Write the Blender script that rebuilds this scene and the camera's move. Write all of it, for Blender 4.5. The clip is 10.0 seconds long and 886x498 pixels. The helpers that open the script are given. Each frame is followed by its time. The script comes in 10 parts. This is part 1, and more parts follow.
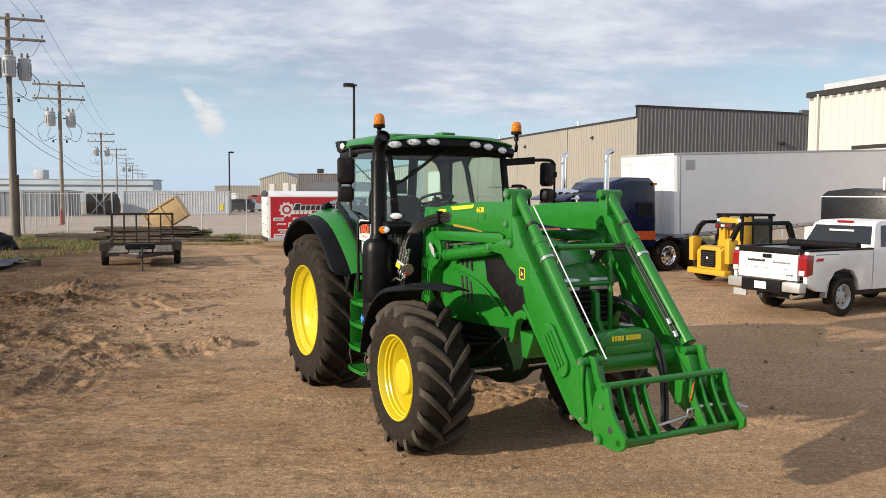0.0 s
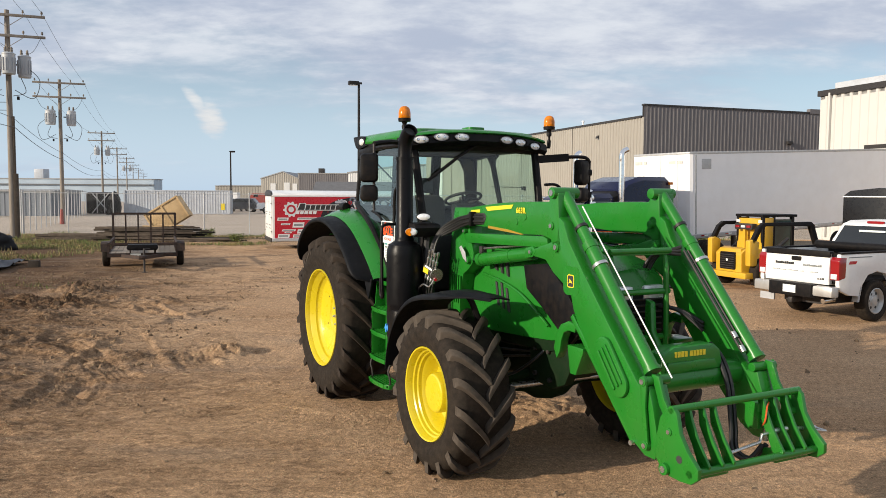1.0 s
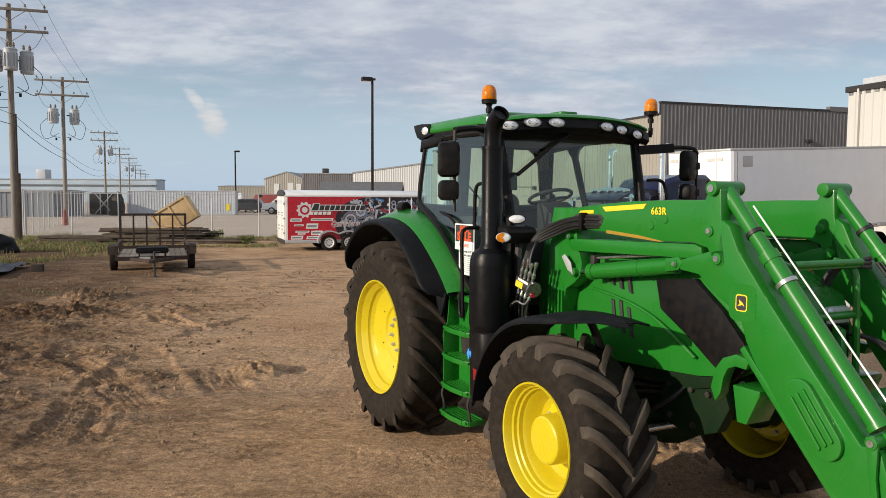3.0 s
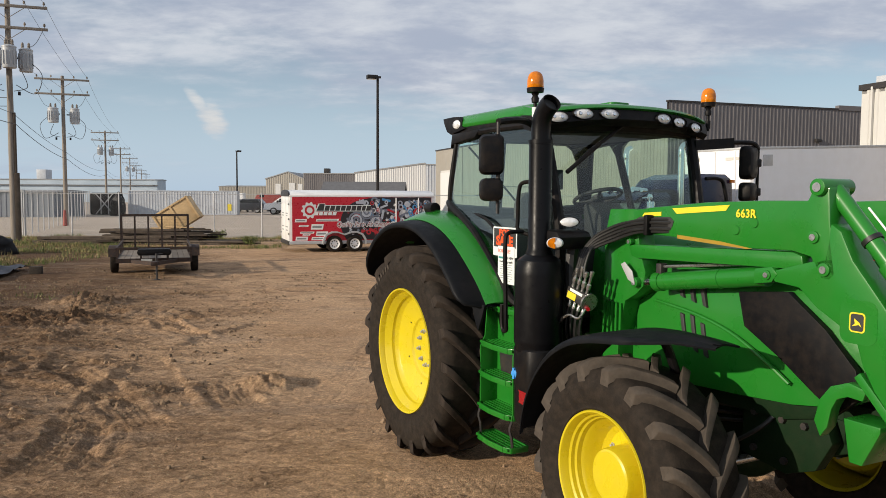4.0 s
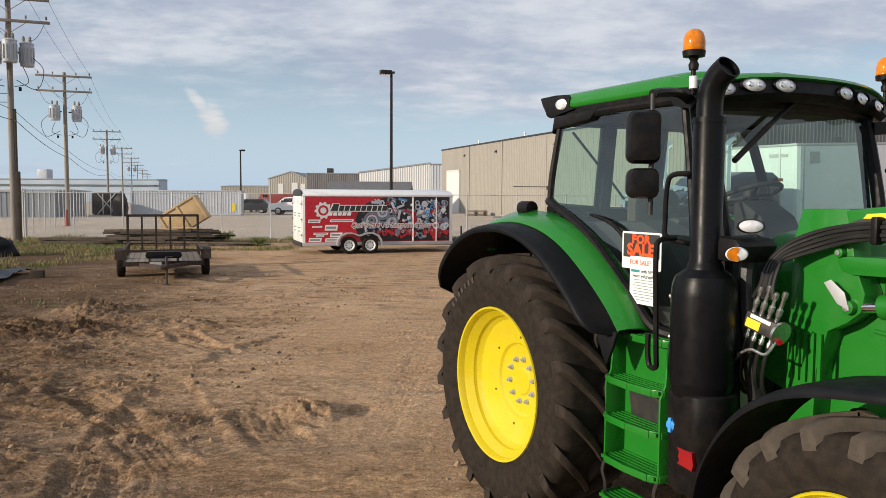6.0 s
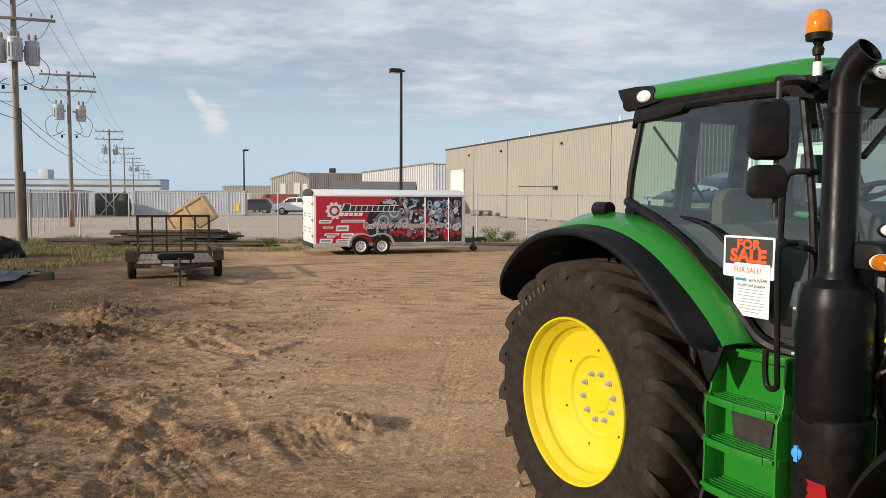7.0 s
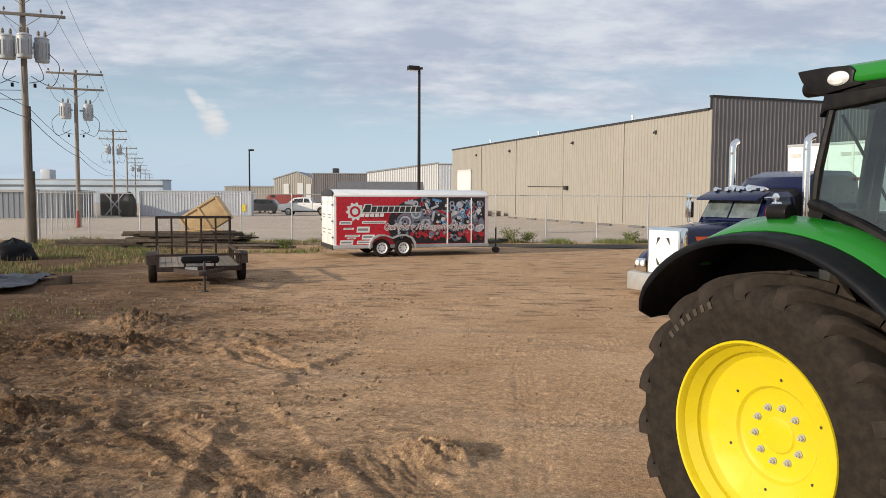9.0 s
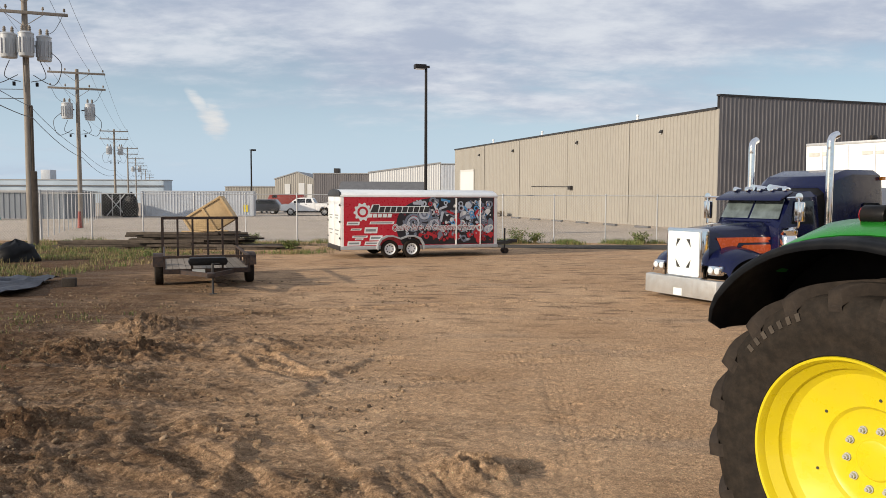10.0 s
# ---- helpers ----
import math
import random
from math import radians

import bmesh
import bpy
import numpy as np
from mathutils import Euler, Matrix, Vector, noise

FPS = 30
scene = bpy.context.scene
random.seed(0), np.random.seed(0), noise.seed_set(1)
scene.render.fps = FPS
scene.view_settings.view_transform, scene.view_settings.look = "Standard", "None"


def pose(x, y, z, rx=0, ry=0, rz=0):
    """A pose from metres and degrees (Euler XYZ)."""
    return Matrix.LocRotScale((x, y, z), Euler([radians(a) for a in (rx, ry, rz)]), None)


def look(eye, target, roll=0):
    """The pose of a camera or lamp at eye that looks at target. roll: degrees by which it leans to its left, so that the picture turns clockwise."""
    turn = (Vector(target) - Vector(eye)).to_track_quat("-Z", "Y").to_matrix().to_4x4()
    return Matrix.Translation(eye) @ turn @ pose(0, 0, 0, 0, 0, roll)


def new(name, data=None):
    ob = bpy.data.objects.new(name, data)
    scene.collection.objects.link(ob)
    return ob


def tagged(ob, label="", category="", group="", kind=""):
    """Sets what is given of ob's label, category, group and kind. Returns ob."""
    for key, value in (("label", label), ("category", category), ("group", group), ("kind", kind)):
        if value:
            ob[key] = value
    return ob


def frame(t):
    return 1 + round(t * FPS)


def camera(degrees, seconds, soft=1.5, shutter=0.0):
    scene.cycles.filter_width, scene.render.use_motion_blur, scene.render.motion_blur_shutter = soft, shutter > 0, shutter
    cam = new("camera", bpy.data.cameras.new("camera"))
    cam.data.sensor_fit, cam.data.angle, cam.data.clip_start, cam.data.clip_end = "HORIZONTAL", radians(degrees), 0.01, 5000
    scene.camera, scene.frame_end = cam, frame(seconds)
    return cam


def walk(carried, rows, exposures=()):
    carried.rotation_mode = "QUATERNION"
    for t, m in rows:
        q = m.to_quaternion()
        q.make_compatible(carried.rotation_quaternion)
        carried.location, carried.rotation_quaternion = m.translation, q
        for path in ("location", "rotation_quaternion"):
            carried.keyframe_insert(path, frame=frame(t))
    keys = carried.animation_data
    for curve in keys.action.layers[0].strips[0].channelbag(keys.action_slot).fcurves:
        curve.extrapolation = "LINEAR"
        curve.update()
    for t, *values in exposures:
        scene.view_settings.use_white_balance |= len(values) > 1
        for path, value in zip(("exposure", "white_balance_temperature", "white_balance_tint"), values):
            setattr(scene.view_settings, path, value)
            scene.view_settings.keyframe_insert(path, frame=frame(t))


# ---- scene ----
cam = camera(59.1, 10.0, soft=0.8)
ROWS = [
    (0, 0.000, 0.000, 2.419, -0.001, -4.018, -0.340),
    (0.5, -0.141, 0.327, 2.422, 0.008, -4.019, -0.361),
    (1, -0.304, 0.636, 2.411, 0.022, -4.032, -0.396),
    (1.5, -0.488, 0.967, 2.395, 0.034, -4.021, -0.404),
    (2, -0.702, 1.316, 2.381, 0.071, -4.009, -0.371),
    (2.5, -0.904, 1.662, 2.382, 0.097, -4.014, -0.343),
    (4, -1.371, 2.719, 2.378, 0.165, -4.010, -0.308),
    (4.5, -1.542, 3.077, 2.381, 0.175, -4.017, -0.301),
    (5, -1.716, 3.423, 2.368, 0.169, -4.025, -0.314),
    (6.5, -2.351, 4.354, 2.343, 0.217, -3.986, -0.340),
    (7, -2.601, 4.564, 2.344, 0.227, -3.998, -0.309),
    (7.5, -2.840, 4.776, 2.339, 0.213, -3.994, -0.295),
    (8, -3.061, 4.986, 2.339, 0.182, -3.983, -0.316),
    (8.5, -3.281, 5.193, 2.343, 0.188, -3.984, -0.332),
    (9, -3.492, 5.409, 2.343, 0.212, -3.985, -0.298),
    (9.5, -3.674, 5.630, 2.345, 0.218, -3.980, -0.263),
    (10, -3.819, 5.854, 2.344, 0.215, -3.982, -0.258),
]
walk(cam, [(t, pose(x, y, z, 90 + pitch, roll, yaw)) for t, x, y, z, yaw, pitch, roll in ROWS], [(0, 0.20), (1, 0.16), (2.5, -0.01), (4, -0.06), (5, -0.03), (7, 0.08), (10, 0.08)])

# ---- world, sun, exposure ----
SUN_EL, SUN_AZ = 16.3, 241.5        # degrees; azimuth of the sun clockwise from +y
world = bpy.data.worlds.new("world")
scene.world = world
world.use_nodes = True
scene.view_settings.exposure = 0.10


def build_world():
    nt = world.node_tree
    N, K = nt.nodes, nt.links
    N.clear()
    out = N.new("ShaderNodeOutputWorld")
    bg = N.new("ShaderNodeBackground")
    sky = N.new("ShaderNodeTexSky")
    sky.sky_type = "NISHITA"
    sky.sun_disc = False
    sky.sun_elevation, sky.sun_rotation = radians(SUN_EL), radians(SUN_AZ)
    sky.air_density, sky.dust_density, sky.ozone_density = 1.0, 1.2, 1.5
    tc = N.new("ShaderNodeTexCoord")
    sep = N.new("ShaderNodeSeparateXYZ")
    K.new(tc.outputs["Generated"], sep.inputs[0])

    def math_(op, a, b=None, c=None):
        n = N.new("ShaderNodeMath")
        n.operation = op
        for k, v in enumerate((a, b, c)):
            if v is None:
                continue
            if isinstance(v, (int, float)):
                n.inputs[k].default_value = v
            else:
                K.new(v, n.inputs[k])
        return n.outputs[0]

    # flat cloud layer: direction divided by height
    zz = math_("MAXIMUM", math_("ADD", sep.outputs[2], 0.20), 0.05)
    comb = N.new("ShaderNodeCombineXYZ")
    K.new(math_("DIVIDE", sep.outputs[0], zz), comb.inputs[0])
    K.new(math_("DIVIDE", sep.outputs[1], zz), comb.inputs[1])

    def noise_(scale, detail, rough, sx=1.0, sy=1.0, off=0.0, dist=0.0):
        mp = N.new("ShaderNodeMapping")
        mp.inputs["Scale"].default_value = (sx, sy, 1)
        mp.inputs["Location"].default_value = (off, off * 0.7, off)
        K.new(comb.outputs[0], mp.inputs[0])
        n = N.new("ShaderNodeTexNoise")
        n.inputs["Scale"].default_value, n.inputs["Detail"].default_value = scale, detail
        n.inputs["Roughness"].default_value, n.inputs["Distortion"].default_value = rough, dist
        K.new(mp.outputs[0], n.inputs["Vector"])
        return n.outputs["Fac"]

    def ramp(fac, lo, hi, a=0.0, b=1.0):
        n = N.new("ShaderNodeMapRange")
        n.interpolation_type = "SMOOTHSTEP"
        for k, v in zip(("From Min", "From Max", "To Min", "To Max"), (lo, hi, a, b)):
            n.inputs[k].default_value = v
        K.new(fac, n.inputs["Value"])
        return n.outputs[0]

    big = noise_(1.05, 5, 0.52, 0.75, 1.25, 3.1, 0.0)
    fine = noise_(4.6, 8, 0.60, 0.85, 1.2, 7.7, 0.12)
    # more cover high up, open sky lower down
    cover = math_("ADD", math_("MULTIPLY", big, 0.75), math_("MULTIPLY", fine, 0.25))
    cover = math_("ADD", cover, ramp(sep.outputs[2], 0.06, 0.24, -0.13, 0.22))
    mask = ramp(cover, 0.40, 0.64)
    # cloud body: light rims, grey-violet bellies
    belly = ramp(math_("ADD", math_("MULTIPLY", fine, 0.6), math_("MULTIPLY", noise_(1.7, 6, 0.55, 0.8, 1.3, 11.0), 0.4)), 0.38, 0.66)
    mixc = N.new("ShaderNodeMix")
    mixc.data_type = "RGBA"
    mixc.inputs["A"].default_value = (4.3, 4.85, 6.0, 1)
    mixc.inputs["B"].default_value = (6.8, 7.15, 7.75, 1)
    K.new(belly, mixc.inputs["Factor"])

    # one bright wisp low over the yard
    def lobe(ax, az, rot, wx, wz):
        dx = math_("SUBTRACT", math_("DIVIDE", sep.outputs[0], sep.outputs[1]), ax)
        dz = math_("SUBTRACT", math_("DIVIDE", sep.outputs[2], sep.outputs[1]), az)
        c, s = math.cos(radians(rot)), math.sin(radians(rot))
        u = math_("ADD", math_("MULTIPLY", dx, c), math_("MULTIPLY", dz, s))
        v = math_("SUBTRACT", math_("MULTIPLY", dz, c), math_("MULTIPLY", dx, s))
        u = math_("DIVIDE", u, wx)
        v = math_("DIVIDE", v, wz)
        q = math_("ADD", math_("MULTIPLY", u, u), math_("MULTIPLY", v, v))
        q = math_("ADD", q, math_("MULTIPLY", math_("SUBTRACT", noise_(11.0, 6, 0.6, 1, 1, 5.0), 0.5), 3.0))
        front = math_("GREATER_THAN", sep.outputs[1], 0.0)
        return math_("MULTIPLY", ramp(q, 2.0, -0.7), front)

    wisp = math_("MAXIMUM", math_("MULTIPLY", lobe(-0.296, 0.093, -62, 0.022, 0.014), 0.9), math_("MULTIPLY", lobe(-0.313, 0.114, -50, 0.020, 0.007), 0.75))
    mixw = N.new("ShaderNodeMix")
    mixw.data_type = "RGBA"
    K.new(math_("MAXIMUM", mask, wisp), mixw.inputs["Factor"])
    # clear sky, hazy towards the horizon
    haze = N.new("ShaderNodeMix")
    haze.data_type = "RGBA"
    K.new(ramp(sep.outputs[2], 0.0, 0.22, 0.75, 0.25), haze.inputs["Factor"])
    K.new(sky.outputs[0], haze.inputs["A"])
    haze.inputs["B"].default_value = (5.9, 7.55, 9.4, 1)
    K.new(haze.outputs["Result"], mixw.inputs["A"])
    K.new(mixc.outputs["Result"], mixw.inputs["B"])
    mix2 = N.new("ShaderNodeMix")
    mix2.data_type = "RGBA"
    K.new(math_("MULTIPLY", wisp, 0.8), mix2.inputs["Factor"])
    dim = N.new("ShaderNodeVectorMath")
    dim.operation = "SCALE"
    K.new(mixw.outputs["Result"], dim.inputs[0])
    K.new(ramp(sep.outputs[2], 0.30, 0.75, 1.0, 0.92), dim.inputs["Scale"])
    K.new(dim.outputs[0], mix2.inputs["A"])
    mix2.inputs["B"].default_value = (8.3, 8.1, 7.6, 1)
    K.new(mix2.outputs["Result"], bg.inputs[0])
    bg.inputs[1].default_value = 0.098
    K.new(bg.outputs[0], out.inputs[0])


build_world()
sun_data = bpy.data.lights.new("sun", "SUN")
sun_data.energy, sun_data.angle, sun_data.color = 4.6, radians(0.7), (1.0, 0.875, 0.71)
sun = new("sun", sun_data)
_az, _el = radians(SUN_AZ), radians(SUN_EL)
to_sun = Vector((math.sin(_az) * math.cos(_el), math.cos(_az) * math.cos(_el), math.sin(_el)))
sun.matrix_world = look(tuple(to_sun * 200), (0, 0, 0))

# ---- materials ----
MATS = {}


def mat(name, color, rough=0.6, metal=0.0, var=0.12, scale=6.0, bump=0.0, bscale=60.0, grain=0.0, gscale=120.0,
        spec=0.5, coat=0.0, dust=None, dust_amt=0.0, stretch=(1, 1, 1), rand=0.0, island=False):
    """A painted or raw surface: base colour with variation at two scales, dust, uneven gloss and fine relief."""
    m = bpy.data.materials.new(name)
    m.use_nodes = True
    N, K = m.node_tree.nodes, m.node_tree.links
    b = N["Principled BSDF"]
    b.inputs["Roughness"].default_value, b.inputs["Metallic"].default_value = rough, metal
    b.inputs["Specular IOR Level"].default_value = spec
    b.inputs["Coat Weight"].default_value = coat
    b.inputs["Coat Roughness"].default_value = 0.08
    tc = N.new("ShaderNodeTexCoord")
    mp = N.new("ShaderNodeMapping")
    mp.inputs["Scale"].default_value = stretch
    K.new(tc.outputs["Object"], mp.inputs[0])

    def noise_(sc, det=4, ro=0.55):
        n = N.new("ShaderNodeTexNoise")
        n.inputs["Scale"].default_value, n.inputs["Detail"].default_value, n.inputs["Roughness"].default_value = sc, det, ro
        K.new(mp.outputs[0], n.inputs["Vector"])
        return n.outputs["Fac"]

    def rng(f, a, b_, c, d):
        n = N.new("ShaderNodeMapRange")
        for k, v in zip(("From Min", "From Max", "To Min", "To Max"), (a, b_, c, d)):
            n.inputs[k].default_value = v
        K.new(f, n.inputs["Value"])
        return n.outputs[0]

    def mul(a, b_):
        n = N.new("ShaderNodeMath")
        n.operation = "MULTIPLY"
        K.new(a, n.inputs[0])
        K.new(b_, n.inputs[1])
        return n.outputs[0]

    val = rng(noise_(scale), 0.25, 0.75, 1 - var, 1 + var)
    if grain:
        val = mul(val, rng(noise_(gscale, 3), 0.25, 0.75, 1 - grain, 1 + grain))
    if rand:
        if island:
            src = N.new("ShaderNodeNewGeometry").outputs["Random Per Island"]
        else:
            src = N.new("ShaderNodeObjectInfo").outputs["Random"]
        val = mul(val, rng(src, 0, 1, 1 - rand, 1 + rand))
    vm = N.new("ShaderNodeVectorMath")
    vm.operation = "SCALE"
    vm.inputs[0].default_value = color[:3]
    K.new(val, vm.inputs["Scale"])
    col = vm.outputs[0]
    if dust:
        mx = N.new("ShaderNodeMix")
        mx.data_type = "RGBA"
        K.new(rng(noise_(scale * 1.7 + 1, 7, 0.65), 0.42, 0.72, 0.0, dust_amt), mx.inputs["Factor"])
        K.new(col, mx.inputs["A"])
        mx.inputs["B"].default_value = (*dust, 1)
        col = mx.outputs["Result"]
    K.new(col, b.inputs["Base Color"])
    K.new(rng(noise_(scale * 2.3, 5), 0.3, 0.7, max(0.02, rough - 0.07), min(1, rough + 0.09)), b.inputs["Roughness"])
    if bump:
        bp = N.new("ShaderNodeBump")
        bp.inputs["Strength"].default_value, bp.inputs["Distance"].default_value = bump, 0.01
        K.new(noise_(bscale, 5, 0.6), bp.inputs["Height"])
        K.new(bp.outputs[0], b.inputs["Normal"])
    MATS[name] = m
    return m


DIRT = (0.26, 0.175, 0.105)
GREEN = mat("green_paint", (0.013, 0.172, 0.016), 0.30, spec=0.4, var=0.05, scale=3, coat=0.2, dust=(0.12, 0.13, 0.06), dust_amt=0.06)
YELLOW = mat("yellow_paint", (0.62, 0.505, 0.012), 0.30, var=0.05, scale=4, coat=0.35, dust=DIRT, dust_amt=0.10)
DECAL_Y = mat("yellow_decal", (0.80, 0.62, 0.03), 0.4, var=0.03)
TYRE = mat("tyre_rubber", (0.018, 0.0145, 0.0115), 0.8, var=0.2, scale=9, bump=0.3, bscale=140, spec=0.15, dust=(0.075, 0.055, 0.04), dust_amt=0.30)
LUG = mat("lug_worn_rubber", (0.066, 0.055, 0.045), 0.85, var=0.3, scale=14, bump=0.3, bscale=110, spec=0.2, dust=(0.085, 0.064, 0.046), dust_amt=0.35)
LUGDARK = mat("lug_rubber", (0.027, 0.021, 0.017), 0.82, var=0.25, scale=12, bump=0.3, bscale=110, spec=0.2, dust=(0.070, 0.052, 0.038), dust_amt=0.35)
BLACK = mat("black_plastic", (0.006, 0.006, 0.007), 0.45, spec=0.15, var=0.15, scale=8, bump=0.05, bscale=300, dust=DIRT, dust_amt=0.04)
FENDER = mat("fender_plastic", (0.006, 0.007, 0.009), 0.55, spec=0.13, var=0.12, scale=5, bump=0.08, bscale=400, dust=(0.10, 0.09, 0.08), dust_amt=0.05)
EXHAUST = mat("black_exhaust", (0.005, 0.005, 0.006), 0.34, 0.0, spec=0.16, var=0.15, scale=10, bump=0.05, bscale=200)
RUBBERHOSE = mat("hose_rubber", (0.012, 0.012, 0.012), 0.5, var=0.15)
STEEL = mat("bare_steel", (0.55, 0.55, 0.54), 0.3, 0.9, var=0.1, scale=20)
CHROME = mat("chrome", (0.80, 0.80, 0.80), 0.09, 1.0, var=0.04, scale=5)
GALV = mat("galvanised", (0.43, 0.44, 0.45), 0.5, 0.25, var=0.12, scale=8)
WHITEP = mat("white_paint", (0.80, 0.80, 0.79), 0.35, var=0.03, scale=2, coat=0.2, dust=(0.45, 0.40, 0.33), dust_amt=0.15)
BOXWHITE = mat("trailer_white", (0.90, 0.91, 0.92), 0.45, var=0.03, scale=0.8, dust=(0.62, 0.60, 0.56), dust_amt=0.15)
WHITEDULL = mat("white_dull", (0.82, 0.82, 0.81), 0.5, var=0.05, scale=1.2, dust=(0.42, 0.38, 0.32), dust_amt=0.2)
NAVY = mat("navy_paint", (0.004, 0.006, 0.034), 0.20, spec=0.35, var=0.06, scale=3, coat=0.2)
ORANGE = mat("orange_paint", (0.62, 0.10, 0.025), 0.25, var=0.05, coat=0.4)
AMBER = mat("amber_lens", (0.58, 0.17, 0.004), 0.10, var=0.35, scale=22, coat=0.35, spec=0.3)
DULLCHROME = mat("dull_chrome", (0.50, 0.50, 0.49), 0.38, 0.55, var=0.12, scale=4, dust=(0.30, 0.24, 0.18), dust_amt=0.3)
REDLENS = mat("red_lens", (0.27, 0.008, 0.012), 0.15, var=0.08, scale=20, coat=0.5)
REDP = mat("red_paint", (0.50, 0.008, 0.025), 0.3, var=0.06, coat=0.3)
LENS = mat("lamp_lens", (0.78, 0.79, 0.80), 0.18, 0.2, var=0.2, scale=40, coat=0.6)
CATY = mat("loader_yellow", (0.62, 0.36, 0.02), 0.4, var=0.08, scale=3, coat=0.2, dust=DIRT, dust_amt=0.25)
INTERIOR = mat("cab_interior", (0.018, 0.018, 0.019), 0.7, var=0.2)
SEATM = mat("seat_cloth", (0.06, 0.052, 0.04), 0.9, var=0.2, scale=20)
# casting green lowered to near-black for the shade under hood and cab
SHADECAST = mat("cast_green_shaded", (0.004, 0.018, 0.005), 0.65, spec=0.15, var=0.15, scale=7, bump=0.1, bscale=80, dust=(0.04, 0.034, 0.02), dust_amt=0.15)
DARKMETAL = mat("dark_metal", (0.03, 0.03, 0.032), 0.5, 0.3, var=0.2, scale=8, dust=DIRT, dust_amt=0.15)
RUSTY = mat("rusty_steel", (0.032, 0.022, 0.019), 0.75, 0.2, var=0.3, scale=7, bump=0.15, bscale=80, dust=(0.13, 0.065, 0.035), dust_amt=0.45)
SIGNRED = mat("sign_orange", (0.85, 0.09, 0.015), 0.5, var=0.03)
PAPER = mat("paper", (0.70, 0.74, 0.73), 0.6, var=0.03)
INK = mat("ink", (0.03, 0.03, 0.03), 0.6, var=0.05)
GREYINK = mat("grey_ink", (0.25, 0.27, 0.27), 0.6, var=0.05)
POLEWOOD = mat("pole_wood", (0.245, 0.212, 0.178), 0.85, var=0.25, scale=3, grain=0.25, gscale=30, stretch=(6, 6, 0.5), bump=0.3, bscale=20)
GREYWOOD = mat("weathered_wood", (0.20, 0.165, 0.13), 0.85, var=0.25, scale=2.5, grain=0.25, gscale=40, bump=0.3, bscale=50, rand=0.35)
NEWWOOD = mat("plywood", (0.52, 0.365, 0.19), 0.7, var=0.18, scale=2.5, grain=0.12, gscale=30, bump=0.1, bscale=40, rand=0.12)
BEIGE = mat("beige_siding", (0.318, 0.296, 0.258), 0.5, var=0.05, scale=0.15, grain=0.03, gscale=3, dust=(0.24, 0.215, 0.185), dust_amt=0.25)
DARKSIDING = mat("charcoal_siding", (0.140, 0.131, 0.134), 0.55, var=0.06, scale=0.2)
CREAM = mat("cream_siding", (0.55, 0.545, 0.52), 0.55, var=0.05, scale=0.2)
WHITESIDING = mat("white_siding", (0.62, 0.62, 0.61), 0.5, var=0.04, scale=0.2)
CONTAINER = mat("container_paint", (0.47, 0.50, 0.54), 0.5, var=0.08, scale=0.8, dust=(0.25, 0.17, 0.11), dust_amt=0.2)
SHEDGREY = mat("shed_grey", (0.15, 0.17, 0.20), 0.6, var=0.1, scale=0.4)
# near-sky blue-grey: haze put into the far hall's siding colour
FARHAZED = mat("far_hazed_siding", (0.37, 0.45, 0.53), 0.6, var=0.06, scale=0.1)
OLDBOARD = mat("old_dark_board", (0.085, 0.068, 0.054), 0.9, var=0.3, scale=2.5, grain=0.3, gscale=40, bump=0.3, bscale=50, spec=0.2, rand=0.5)
ROOFGREY = mat("roof_grey", (0.13, 0.13, 0.135), 0.8, var=0.15, scale=2)
ASPHALTROOF = mat("flat_roof", (0.3, 0.3, 0.3), 0.8, var=0.1)
TARP = mat("tarp", (0.020, 0.025, 0.040), 0.5, var=0.5, scale=5, spec=0.3, dust=(0.10, 0.085, 0.07), dust_amt=0.3)
BLACKBAG = mat("black_sheet", (0.008, 0.008, 0.009), 0.5, spec=0.2, var=0.3, bump=0.3, bscale=12)
CABLE = mat("cable", (0.05, 0.05, 0.055), 0.6)
PORCELAIN = mat("grey_transformer", (0.44, 0.46, 0.48), 0.45, var=0.06, scale=3)
CARGLASS = mat("dark_window", (0.012, 0.014, 0.016), 0.06, var=0.1, spec=0.8)


def glass(name, tint, base, edge):
    """Thin clear pane: tinted see-through, with gloss rising towards grazing angles."""
    m = bpy.data.materials.new(name)
    m.use_nodes = True
    N, K = m.node_tree.nodes, m.node_tree.links
    N.clear()
    out = N.new("ShaderNodeOutputMaterial")
    tr_, gl = N.new("ShaderNodeBsdfTransparent"), N.new("ShaderNodeBsdfGlossy")
    mx, lw = N.new("ShaderNodeMixShader"), N.new("ShaderNodeLayerWeight")
    tr_.inputs[0].default_value = (*tint, 1)
    gl.inputs["Roughness"].default_value = 0.015
    gl.inputs[0].default_value = (0.95, 1, 0.98, 1)
    lw.inputs[0].default_value = 0.5
    pw, ml = N.new("ShaderNodeMath"), N.new("ShaderNodeMath")
    pw.operation, ml.operation = "POWER", "MULTIPLY_ADD"
    K.new(lw.outputs["Facing"], pw.inputs[0])
    pw.inputs[1].default_value = 3.0
    K.new(pw.outputs[0], ml.inputs[0])
    ml.inputs[1].default_value, ml.inputs[2].default_value = edge, base
    K.new(ml.outputs[0], mx.inputs[0])
    K.new(tr_.outputs[0], mx.inputs[1])
    K.new(gl.outputs[0], mx.inputs[2])
    K.new(mx.outputs[0], out.inputs[0])
    MATS[name] = m
    return m


GLASS = glass("tinted_glass", (0.74, 0.88, 0.83), 0.05, 0.62)
SIDEGLASS = glass("tinted_side_glass", (0.70, 0.86, 0.81), 0.095, 0.62)


